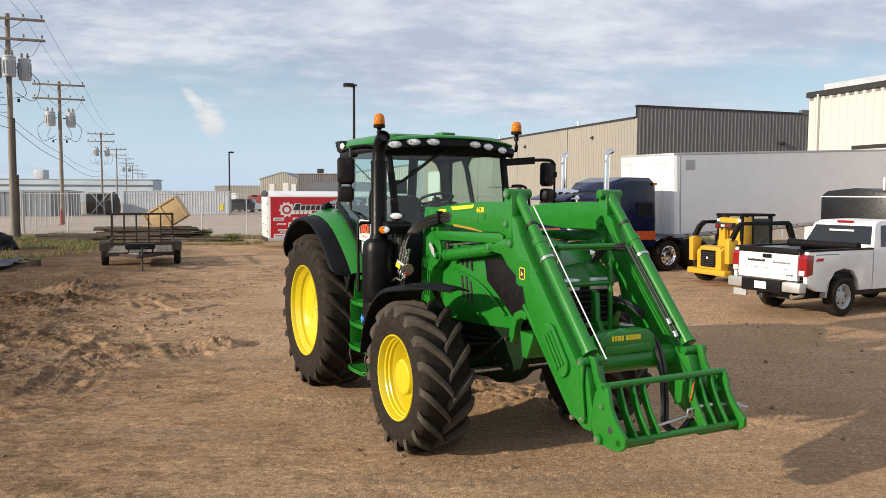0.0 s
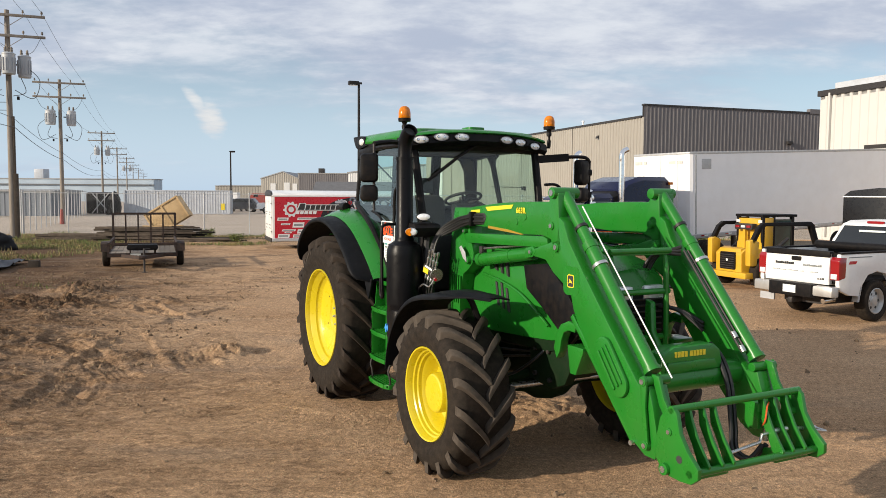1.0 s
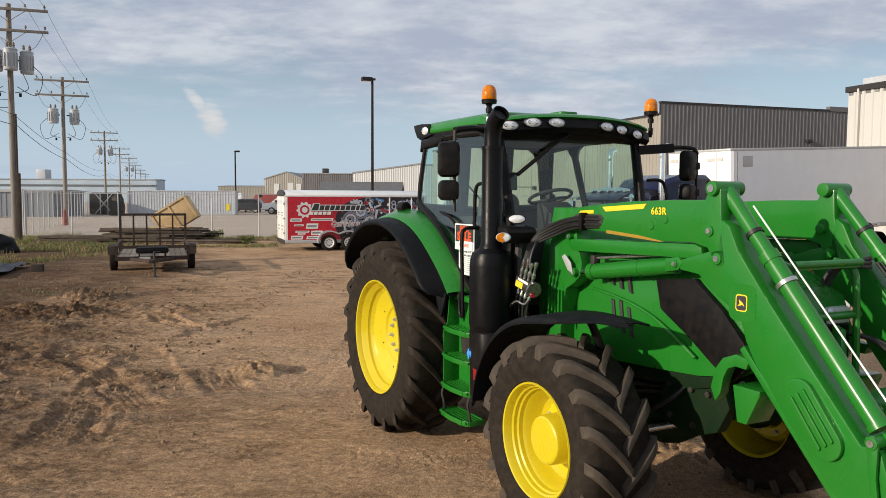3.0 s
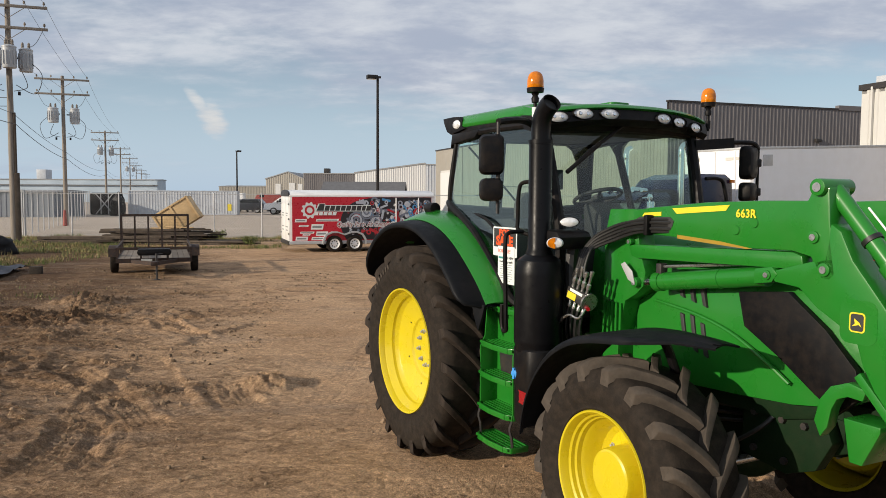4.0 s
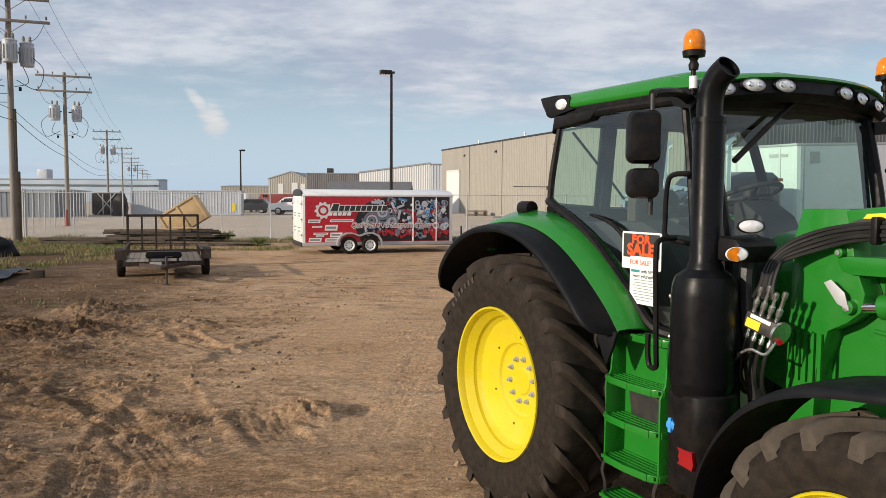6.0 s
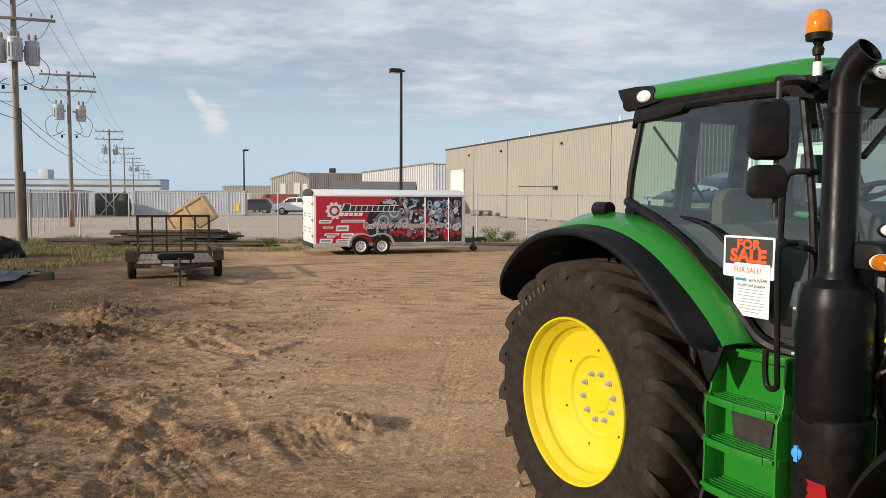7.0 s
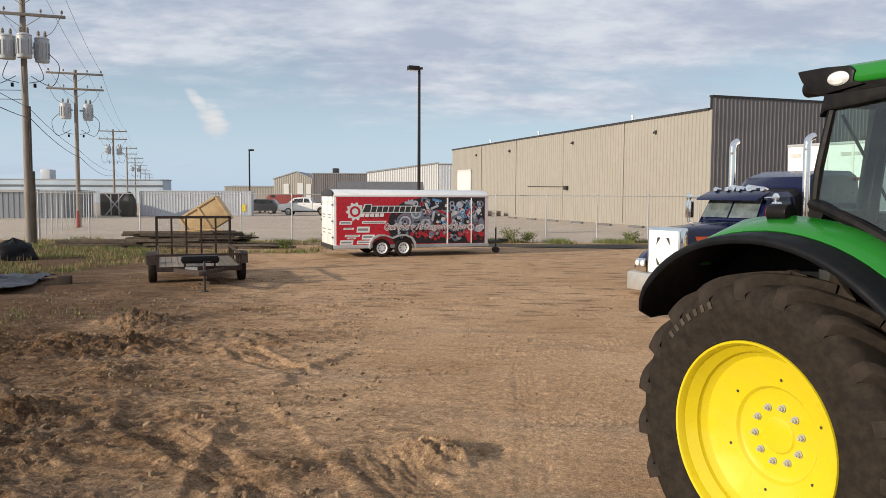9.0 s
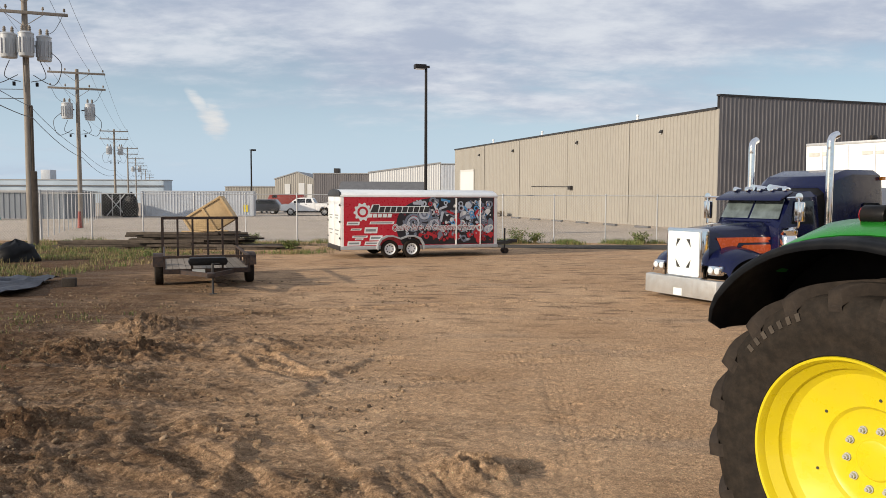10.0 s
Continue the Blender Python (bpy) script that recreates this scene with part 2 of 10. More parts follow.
def ground_mat(name, pale, dark, scale=0.35, moist=None):
    m = bpy.data.materials.new(name)
    m.use_nodes = True
    N, K = m.node_tree.nodes, m.node_tree.links
    b = N["Principled BSDF"]
    b.inputs["Roughness"].default_value = 0.95
    b.inputs["Specular IOR Level"].default_value = 0.15
    tc = N.new("ShaderNodeTexCoord")

    def noise_(sc, det, ro=0.6, st=(1, 1, 1)):
        mp = N.new("ShaderNodeMapping")
        mp.inputs["Scale"].default_value = st
        K.new(tc.outputs["Object"], mp.inputs[0])
        n = N.new("ShaderNodeTexNoise")
        n.inputs["Scale"].default_value, n.inputs["Detail"].default_value, n.inputs["Roughness"].default_value = sc, det, ro
        K.new(mp.outputs[0], n.inputs["Vector"])
        return n.outputs["Fac"]

    def mix(f, a, b_):
        n = N.new("ShaderNodeMix")
        n.data_type = "RGBA"
        K.new(f, n.inputs["Factor"])
        for k, v in (("A", a), ("B", b_)):
            if isinstance(v, tuple):
                n.inputs[k].default_value = (*v, 1)
            else:
                K.new(v, n.inputs[k])
        return n.outputs["Result"]

    def rng(f, a, b_, c=0.0, d=1.0):
        n = N.new("ShaderNodeMapRange")
        for k, v in zip(("From Min", "From Max", "To Min", "To Max"), (a, b_, c, d)):
            n.inputs[k].default_value = v
        K.new(f, n.inputs["Value"])
        return n.outputs[0]

    col = mix(rng(noise_(scale, 9, 0.62), 0.36, 0.66), pale, dark)
    col = mix(rng(noise_(scale * 4, 8, 0.65, (1, 2.2, 1)), 0.5, 0.75, 0, 0.55), col, tuple(c * 0.72 for c in dark))
    col = mix(rng(noise_(24, 7, 0.78), 0.44, 0.66, 0, 0.42), col, tuple(c * 0.62 for c in dark))
    col = mix(rng(noise_(7.5, 7, 0.72, (1, 1.6, 1)), 0.48, 0.66, 0, 0.48), col, tuple(c * 0.68 for c in dark))
    if moist:
        # damp, freshly turned soil over the west of the yard
        sp = N.new("ShaderNodeSeparateXYZ")
        K.new(tc.outputs["Object"], sp.inputs[0])
        ad = N.new("ShaderNodeMath")
        ad.operation = "MULTIPLY_ADD"
        K.new(noise_(0.45, 6, 0.6), ad.inputs[0])
        ad.inputs[1].default_value = 9.0
        sl = N.new("ShaderNodeMath")
        sl.operation = "MULTIPLY_ADD"
        K.new(sp.outputs[1], sl.inputs[0])
        sl.inputs[1].default_value = 0.30
        K.new(sp.outputs[0], sl.inputs[2])
        K.new(sl.outputs[0], ad.inputs[2])
        m2 = N.new("ShaderNodeMath")
        m2.operation = "MULTIPLY"
        a2 = N.new("ShaderNodeMath")
        a2.operation = "MULTIPLY_ADD"
        K.new(noise_(2.3, 8, 0.68, (1, 1.7, 1)), a2.inputs[0])
        a2.inputs[1].default_value = 9.0
        K.new(ad.outputs[0], a2.inputs[2])
        K.new(rng(a2.outputs[0], 8.9, 4.2, 0, 0.94), m2.inputs[0])
        K.new(rng(sp.outputs[1], 46, 34), m2.inputs[1])
        col = mix(m2.outputs[0], col, moist)
        # greyish wheel-packed streaks
        col = mix(rng(noise_(0.5, 5, 0.6, (0.5, 2.4, 1)), 0.54, 0.70, 0, 0.4), col, (0.30, 0.235, 0.18))
    if moist:
        # dark turned crumbs in long streaks across the far yard
        m3 = N.new("ShaderNodeMath")
        m3.operation = "MULTIPLY"
        K.new(rng(noise_(1.5, 9, 0.7, (0.7, 2.2, 1)), 0.51, 0.61, 0, 0.85), m3.inputs[0])
        K.new(rng(sp.outputs[1], 16, 22), m3.inputs[1])
        col = mix(m3.outputs[0], col, (0.165, 0.105, 0.066))
    # pale pebbles and crumbs
    vo = N.new("ShaderNodeTexVoronoi")
    vo.inputs["Scale"].default_value = 34
    K.new(tc.outputs["Object"], vo.inputs["Vector"])
    peb = rng(vo.outputs["Distance"], 0.16, 0.22, 1, 0)
    pk = N.new("ShaderNodeMath")
    pk.operation = "MULTIPLY"
    K.new(peb, pk.inputs[0])
    K.new(rng(noise_(9, 3), 0.48, 0.62, 0, 0.75), pk.inputs[1])
    col = mix(pk.outputs[0], col, tuple(min(0.6, c * 1.5) for c in pale))
    # grain and crumbs over everything
    for sc, det, ro, amt in ((17, 8, 0.76, 0.34), (60, 5, 0.75, 0.45), (150, 3, 0.7, 0.40)):
        vs = N.new("ShaderNodeVectorMath")
        vs.operation = "SCALE"
        K.new(col, vs.inputs[0])
        K.new(rng(noise_(sc, det, ro), 0.34, 0.66, 1 - amt, 1 + amt), vs.inputs["Scale"])
        col = vs.outputs[0]
    K.new(col, b.inputs["Base Color"])
    bp = N.new("ShaderNodeBump")
    bp.inputs["Strength"].default_value, bp.inputs["Distance"].default_value = 1.0, 0.028
    K.new(noise_(26, 9, 0.80), bp.inputs["Height"])
    # crusted lumps a hand's width across
    b0 = N.new("ShaderNodeBump")
    b0.inputs["Strength"].default_value, b0.inputs["Distance"].default_value = 1.0, 0.026
    lump = rng(noise_(5.5, 8, 0.68, (1, 1.4, 1)), 0.46, 0.58)
    if moist:
        hm = N.new("ShaderNodeMath")
        hm.operation = "MULTIPLY"
        K.new(lump, hm.inputs[0])
        K.new(rng(a2.outputs[0], 10.5, 5.5, 0.10, 1.0), hm.inputs[1])
        lump = hm.outputs[0]
    K.new(lump, b0.inputs["Height"])
    if moist:
        K.new(b0.outputs[0], bp.inputs["Normal"])
    b2 = N.new("ShaderNodeBump")
    b2.inputs["Strength"].default_value, b2.inputs["Distance"].default_value = 0.4, 0.008
    K.new(peb, b2.inputs["Height"])
    K.new(bp.outputs[0], b2.inputs["Normal"])
    K.new(b2.outputs[0], b.inputs["Normal"])
    return m


SOIL = ground_mat("packed_soil", (0.575, 0.383, 0.231), (0.45, 0.28, 0.157), 0.35, (0.118, 0.066, 0.036))
GRAVEL = ground_mat("pale_gravel", (0.56, 0.47, 0.38), (0.47, 0.39, 0.31), 0.15)

# ---- building helpers ----
def V(*a):
    return Vector(a)


def box(bm, x0, x1, y0, y1, z0, z1, m=None):
    vs = [bm.verts.new(V(x, y, z)) for x in (x0, x1) for y in (y0, y1) for z in (z0, z1)]
    for q in ((0, 1, 3, 2), (4, 6, 7, 5), (0, 4, 5, 1), (2, 3, 7, 6), (0, 2, 6, 4), (1, 5, 7, 3)):
        bm.faces.new([vs[i] for i in q])
    if m is not None:
        bmesh.ops.transform(bm, matrix=m, verts=vs)
    return vs


def frame_of(a, b):
    a, b = Vector(a), Vector(b)
    return Matrix.Translation(a) @ (b - a).to_track_quat("Z", "Y").to_matrix().to_4x4(), (b - a).length


def cyl(bm, a, b, r0, r1=None, n=16, caps=True):
    r1 = r0 if r1 is None else r1
    m, length = frame_of(a, b)
    rings = []
    for z, r in ((0, r0), (length, r1)):
        rings.append([bm.verts.new(m @ V(r * math.cos(2 * math.pi * k / n), r * math.sin(2 * math.pi * k / n), z)) for k in range(n)])
    for k in range(n):
        bm.faces.new((rings[0][k], rings[0][(k + 1) % n], rings[1][(k + 1) % n], rings[1][k]))
    if caps:
        bm.faces.new(rings[0][::-1])
        bm.faces.new(rings[1])


def beam(bm, a, b, w, h, up=(0, 0, 1)):
    """A rectangular bar from a to b, w wide across and h high along up."""
    a, b, up = Vector(a), Vector(b), Vector(up)
    d = (b - a).normalized()
    s = d.cross(up).normalized()
    u = s.cross(d)
    vs = [bm.verts.new(p + s * (i * w / 2) + u * (j * h / 2)) for p in (a, b) for i in (-1, 1) for j in (-1, 1)]
    for q in ((0, 1, 3, 2), (4, 6, 7, 5), (0, 4, 5, 1), (2, 3, 7, 6), (0, 2, 6, 4), (1, 5, 7, 3)):
        bm.faces.new([vs[i] for i in q])


def tube(bm, path, r, n=8):
    """A bent pipe along the points of path."""
    P = [Vector(p) for p in path]
    rings = []
    side = None
    for i, p in enumerate(P):
        d = (P[min(i + 1, len(P) - 1)] - P[max(i - 1, 0)]).normalized()
        if side is None:
            side = d.orthogonal().normalized()
        side = (side - d * side.dot(d)).normalized()
        up = d.cross(side)
        rings.append([bm.verts.new(p + side * (r * math.cos(2 * math.pi * k / n)) + up * (r * math.sin(2 * math.pi * k / n))) for k in range(n)])
    for A, B_ in zip(rings, rings[1:]):
        for k in range(n):
            bm.faces.new((A[k], A[(k + 1) % n], B_[(k + 1) % n], B_[k]))
    bm.faces.new(rings[0][::-1])
    bm.faces.new(rings[-1])


def smooth_path(pts, steps=6):
    """Catmull-Rom through the points."""
    P = [Vector(p) for p in pts]
    out = []
    for i in range(len(P) - 1):
        p0, p1, p2, p3 = P[max(i - 1, 0)], P[i], P[i + 1], P[min(i + 2, len(P) - 1)]
        for s in range(steps):
            t = s / steps
            out.append(0.5 * ((2 * p1) + (p2 - p0) * t + (2 * p0 - 5 * p1 + 4 * p2 - p3) * t * t + (3 * p1 - p0 - 3 * p2 + p3) * t ** 3))
    return out + [P[-1]]


def prism(bm, outline, a, b, axis="y"):
    """An outline of (u, v) pushed from a to b along the axis. axis y: (x, z); x: (y, z); z: (x, y)."""
    def at(u, v, w):
        return {"y": V(u, w, v), "x": V(w, u, v), "z": V(u, v, w)}[axis]
    A = [bm.verts.new(at(u, v, a)) for u, v in outline]
    B_ = [bm.verts.new(at(u, v, b)) for u, v in outline]
    n = len(outline)
    bm.faces.new(A)
    bm.faces.new(B_[::-1])
    for k in range(n):
        bm.faces.new((A[k], B_[k], B_[(k + 1) % n], A[(k + 1) % n]))


def loft(bm, sections, closed=True, caps=True):
    """Skins rings of equal length."""
    R = [[bm.verts.new(Vector(p)) for p in s] for s in sections]
    n = len(R[0])
    for A, B_ in zip(R, R[1:]):
        for k in range(n if closed else n - 1):
            bm.faces.new((A[k], A[(k + 1) % n], B_[(k + 1) % n], B_[k]))
    if caps and closed:
        bm.faces.new(R[0][::-1])
        bm.faces.new(R[-1])


def revolve(bm, profile, m=None, n=48, close=False):
    """Turns (r, z) points round z."""
    m = m or Matrix()
    R = []
    for r, z in profile:
        if r < 1e-5:
            R.append([bm.verts.new(m @ V(0, 0, z))])
        else:
            R.append([bm.verts.new(m @ V(r * math.cos(2 * math.pi * k / n), r * math.sin(2 * math.pi * k / n), z)) for k in range(n)])
    pairs = list(zip(R, R[1:])) + ([(R[-1], R[0])] if close else [])
    for A, B_ in pairs:
        for k in range(n):
            j = (k + 1) % n
            q = [A[k % len(A)], A[j % len(A)], B_[j % len(B_)], B_[k % len(B_)]]
            q = list(dict.fromkeys(q))
            if len(q) > 2:
                bm.faces.new(q)


def round_rect(w, h, r, n=4, cx=0.0, cy=0.0):
    pts = []
    for sx, sy, a0 in ((1, 1, 0), (-1, 1, 90), (-1, -1, 180), (1, -1, 270)):
        for k in range(n + 1):
            a = radians(a0 + 90 * k / n)
            pts.append((cx + sx * (w / 2 - r) + r * math.cos(a), cy + sy * (h / 2 - r) + r * math.sin(a)))
    return pts


def mesh_of(name, bm, material, bevel=0.0, sharp=38):
    bmesh.ops.recalc_face_normals(bm, faces=bm.faces)
    if bevel:
        es = [e for e in bm.edges if len(e.link_faces) == 2 and e.calc_face_angle(0) > radians(35)]
        if es:
            bmesh.ops.bevel(bm, geom=es, offset=bevel, segments=2, profile=0.6, affect="EDGES", clamp_overlap=True)
    me = bpy.data.meshes.new(name)
    bm.to_mesh(me)
    bm.free()
    me.materials.append(material)
    me.shade_smooth()
    me.set_sharp_from_angle(angle=radians(sharp))
    return me


def part(name, bm, material, parent=None, label="", bevel=0.0, m=None, sharp=38):
    """Links a bmesh as one mesh object under a thing or a part."""
    ob = new(name, mesh_of(name, bm, material, bevel, sharp))
    if parent is not None:
        ob.parent = parent
    if m is not None:
        ob.matrix_basis = m
    return tagged(ob, label)


def same(name, ob, parent, m):
    """Another object on the mesh of ob."""
    o = new(name, ob.data)
    o.parent = parent
    o.matrix_basis = m
    return o


def thing(name, m, label, category, group="", kind=""):
    ob = new(name)
    ob.matrix_basis = m
    ob.empty_display_size = 0.2
    return tagged(ob, label, category, group, kind)


def B():
    return bmesh.new()


def text_mesh(body, size, depth=0.002, spacing=1.0, shear=0.0, offset=0.0):
    """Letters of the built-in font as a bmesh lying in the xy plane, centred."""
    cu = bpy.data.curves.new("letters", "FONT")
    cu.body, cu.size, cu.extrude, cu.space_character, cu.shear, cu.offset = body, size, depth, spacing, shear, offset
    cu.align_x, cu.align_y = "CENTER", "CENTER"
    cu.resolution_u = 3
    ob = bpy.data.objects.new("letters", cu)
    scene.collection.objects.link(ob)
    me = bpy.data.meshes.new_from_object(ob.evaluated_get(bpy.context.evaluated_depsgraph_get()))
    bm = bmesh.new()
    bm.from_mesh(me)
    bpy.data.objects.remove(ob)
    bpy.data.curves.remove(cu)
    bpy.data.meshes.remove(me)
    return bm

# ---- ground ----
def spread(lo, hi, step, far_lo, far_hi):
    """Even steps from lo to hi, then slowly and at last quickly growing ones."""
    def grow(edge, sign, far):
        out, d = [], step
        while sign * (far - edge) > 0:
            d *= 1.018 if d < 0.16 else 1.2
            edge += sign * d
            out.append(edge)
        return out
    core = list(np.arange(lo, hi + 1e-6, step))
    return np.array(grow(lo, -1, far_lo)[::-1] + core + grow(core[-1], 1, far_hi))


def value_noise(x, y, seed):
    rs = np.random.RandomState(seed)
    tab = rs.rand(256, 256)
    xi, yi = np.floor(x).astype(int), np.floor(y).astype(int)
    fx, fy = x - xi, y - yi
    fx, fy = fx * fx * (3 - 2 * fx), fy * fy * (3 - 2 * fy)
    g = lambda i, j: tab[i % 256, j % 256]
    return ((g(xi, yi) * (1 - fx) + g(xi + 1, yi) * fx) * (1 - fy) + (g(xi, yi + 1) * (1 - fx) + g(xi + 1, yi + 1) * fx) * fy) - 0.5


def fbm(x, y, freq, octaves, seed, gain=0.5):
    total, amp = 0, 1.0
    for k in range(octaves):
        total = total + amp * value_noise(x * freq + 17.3 * k, y * freq - 9.1 * k, seed + k)
        amp *= gain
        freq *= 2.03
    return total


def clod_noise(X, Y, size, seed):
    """Flat-topped lumps with torn edges: a random height for each irregular cell."""
    wx = X / size + 1.1 * fbm(X, Y, 0.7 / size, 3, seed + 50, 0.6)
    wy = Y / size + 1.1 * fbm(X, Y, 0.7 / size, 3, seed + 60, 0.6)
    rs = np.random.RandomState(seed)
    jx, jy, hv = rs.rand(128, 128), rs.rand(128, 128), rs.rand(128, 128)
    xi, yi = np.floor(wx).astype(int), np.floor(wy).astype(int)
    best, val = np.full(X.shape, 9.0), np.zeros(X.shape)
    for dx in (-1, 0, 1):
        for dy in (-1, 0, 1):
            a, b = (xi + dx) % 128, (yi + dy) % 128
            d = (xi + dx + jx[a, b] - wx) ** 2 + (yi + dy + jy[a, b] - wy) ** 2
            m = d < best
            best = np.where(m, d, best)
            val = np.where(m, hv[a, b], val)
    return (val - 0.5) * np.clip(1.15 - best, 0, 1)


# wheel marks: start, end, width, depth, bow, tread (1 lugs, 2 ribs, 0 a torn edge)
MARKS = [(-6.75, 17.25, -5.35, 15.45, 0.46, 0.040, 0.10, 1), (-4.05, 12.60, -3.45, 11.25, 0.34, 0.026, 0.18, 2), (-4.25, 12.45, -3.70, 11.10, 0.30, 0.022, 0.16, 2), (-5.56, 11.30, -5.72, 13.15, 0.34, 0.050, 0.12, 0), (-5.55, 13.95, -4.20, 11.35, 0.30, 0.036, -0.18, 0),
         (-7.80, 15.15, -7.52, 15.90, 0.30, 0.045, 0.05, 0), (-6.65, 13.80, -5.70, 13.10, 0.30, 0.030, 0.05, 0), (-5.52, 14.70, -5.42, 15.45, 0.28, 0.045, 0.0, 0), (-5.46, 15.50, -4.85, 16.95, 0.28, 0.035, 0.08, 0), (-4.92, 16.93, -4.05, 16.97, 0.26, 0.040, 0.05, 0),
         (-4.70, 15.40, -3.20, 15.72, 0.44, 0.012, 0.10, 1), (-3.20, 17.10, -1.20, 18.20, 0.44, 0.014, 0.10, 1), (-3.05, 16.55, -0.9, 17.60, 0.44, 0.012, 0.10, 1), (-2.78, 11.30, -2.42, 15.80, 0.36, 0.007, 0.05, 2), (-5.40, 12.40, -4.98, 11.45, 0.28, 0.030, 0.05, 0), (-6.70, 12.75, -7.08, 13.98, 0.30, 0.045, 0.10, 0),
         (-4.80, 9.2, -5.25, 10.95, 0.62, 0.035, 0.16, 2), (-4.45, 9.2, -4.90, 10.70, 0.40, 0.022, 0.16, 2), (-6.50, 16.60, -5.75, 16.15, 0.30, 0.035, 0.05, 0), (-8.9, 14.6, -7.4, 14.9, 0.34, 0.030, 0.1, 0),
         (-9.2, 20.30, -1.6, 23.25, 0.30, 0.050, 0.0, 2), (-4.4, 13.17, -2.5, 13.95, 0.20, 0.016, 0.0, 0), (-3.7, 9.92, -2.0, 10.58, 0.20, 0.016, 0.0, 0)]


def wheel_marks():
    rs = random.Random(77)
    out = list(MARKS)
    for k in range(36):
        west = k < 14
        x, y = (rs.uniform(-12, -4.5), rs.uniform(8, 20)) if west else (rs.uniform(-4.5, 6.5), rs.uniform(6, 24))
        a = radians(rs.choice((rs.uniform(-40, 25), rs.uniform(90, 140)) if west else (rs.uniform(-35, -5), rs.uniform(-10, 12))))
        n = rs.uniform(0.8, 2.2) if west else rs.uniform(1.5, 4.0)
        out.append((x - n * math.cos(a), y - n * math.sin(a), x + n * math.cos(a), y + n * math.sin(a), rs.uniform(0.3, 0.5), rs.uniform(0.018, 0.045) if west else rs.uniform(0.005, 0.012), rs.uniform(-0.5, 0.5), rs.choice((0, 0, 1, 2)) if west else rs.choice((1, 1, 2, 0))))
    return out


def ground_height(X, Y):
    # churned, crumbly soil on the yard's west side, rolled flat towards the middle
    rough = np.clip((-3.4 - X + 2.2 * fbm(X, Y, 0.25, 2, 40)) / 3.0, 0, 1) * np.clip((26 - Y) / 6, 0, 1)
    rough = rough * (0.35 + 1.2 * np.clip(0.5 + 1.8 * fbm(X, Y, 0.6, 3, 55), 0, 1))
    z = 0.05 * fbm(X, Y, 0.35, 2, 1) * (0.4 + 0.5 * rough)
    # low banks with torn edges
    bank = fbm(X + 0.25 * Y, Y * 1.5, 0.7, 5, 7, 0.6)
    z += 0.015 * rough * np.clip(bank * 9, -0.7, 0.7)
    z += 0.011 * rough * np.clip(fbm(X, Y * 1.3, 1.9, 4, 13, 0.62) * 6, -0.6, 0.9)
    # crumbs, fading out beyond the worked part of the yard
    out_ = np.hypot(np.maximum(np.abs(X + 2.0) - 6.8, 0), np.maximum(np.abs(Y - 11.0) - 6.6, 0))
    near1, near2 = np.clip(1.15 - out_ / 9, 0, 1), np.clip(1.1 - out_ / 3.5, 0, 1)
    c1, c2 = np.abs(fbm(X, Y, 5.0, 4, 17, 0.66)), np.abs(fbm(X, Y, 11.0, 3, 19, 0.65))
    z += near1 * (0.006 + 0.016 * rough) * (0.3 - c1) * np.clip(0.6 + 2 * fbm(X, Y, 1.1, 2, 23), 0.1, 1.2)
    z += near2 * (0.012 + 0.020 * rough) * (0.3 - c2)
    z += near2 * (0.006 + 0.006 * rough) * fbm(X, Y, 16.0, 1, 29)
    patch = np.clip(0.25 + 2.2 * fbm(X, Y, 0.9, 3, 97), 0, 1)
    z += near1 * (0.003 + 0.065 * rough * patch) * clod_noise(X, Y, 0.30, 101)
    z += near2 * (0.010 + 0.036 * rough) * (0.3 + 0.7 * patch) * clod_noise(X, Y, 0.12, 111)
    # scraped streaks across the open middle
    z += 0.014 * (1 - np.clip(rough, 0, 1)) * fbm(X * 0.35 + 0.2 * Y, Y * 1.6, 1.6, 4, 61, 0.6)
    broken = np.clip(0.55 + 2.4 * fbm(X, Y, 0.9, 3, 71), 0, 1)
    ragged = 0.10 * fbm(X, Y, 3.0, 3, 81, 0.6)
    for k, (ax, ay, bx, by, width, deep, bow, tread) in enumerate(wheel_marks()):
        n = math.hypot(bx - ax, by - ay)
        c, s = (bx - ax) / n, (by - ay) / n
        u, v = (X - ax) * c + (Y - ay) * s, -(X - ax) * s + (Y - ay) * c
        near_ = (u > -0.6) & (u < n + 0.6) & (np.abs(v) < 1.6)
        if not near_.any():
            continue
        uu, vv = u[near_], v[near_] + bow * (u[near_] / n) * (1 - u[near_] / n) * 2
        vr = vv + ragged[near_]
        ends = np.clip(np.minimum(uu, n - uu) / 0.5 + 0.4, 0, 1) * (broken[near_] if k >= len(MARKS) else 1)
        inside = np.clip((width / 2 - np.abs(vr)) / 0.045, 0, 1)
        berm = np.exp(-((np.abs(vr) - width / 2 - 0.05) / 0.055) ** 2)
        if tread == 0:
            dz = deep * np.clip(vr / 0.05, -0.5, 0.5) * np.exp(-(vr / (1.2 * width)) ** 2) * 1.4 + 0.5 * deep * np.exp(-((vr - 0.07) / 0.06) ** 2)
        elif tread == 1:
            dz = -deep * inside + 0.7 * deep * berm + (0.007 + 0.15 * deep) * inside * np.clip(2.5 * np.sin((uu + 0.6 * np.abs(vv)) * 62), -1, 1)
        else:
            dz = -deep * inside + 0.5 * deep * berm + (0.003 + 0.22 * deep) * inside * np.clip(2.5 * np.sin(vv * 78), -1, 1)
        z[near_] += (0.6 if tread == 0 else 0.95) * ends * dz
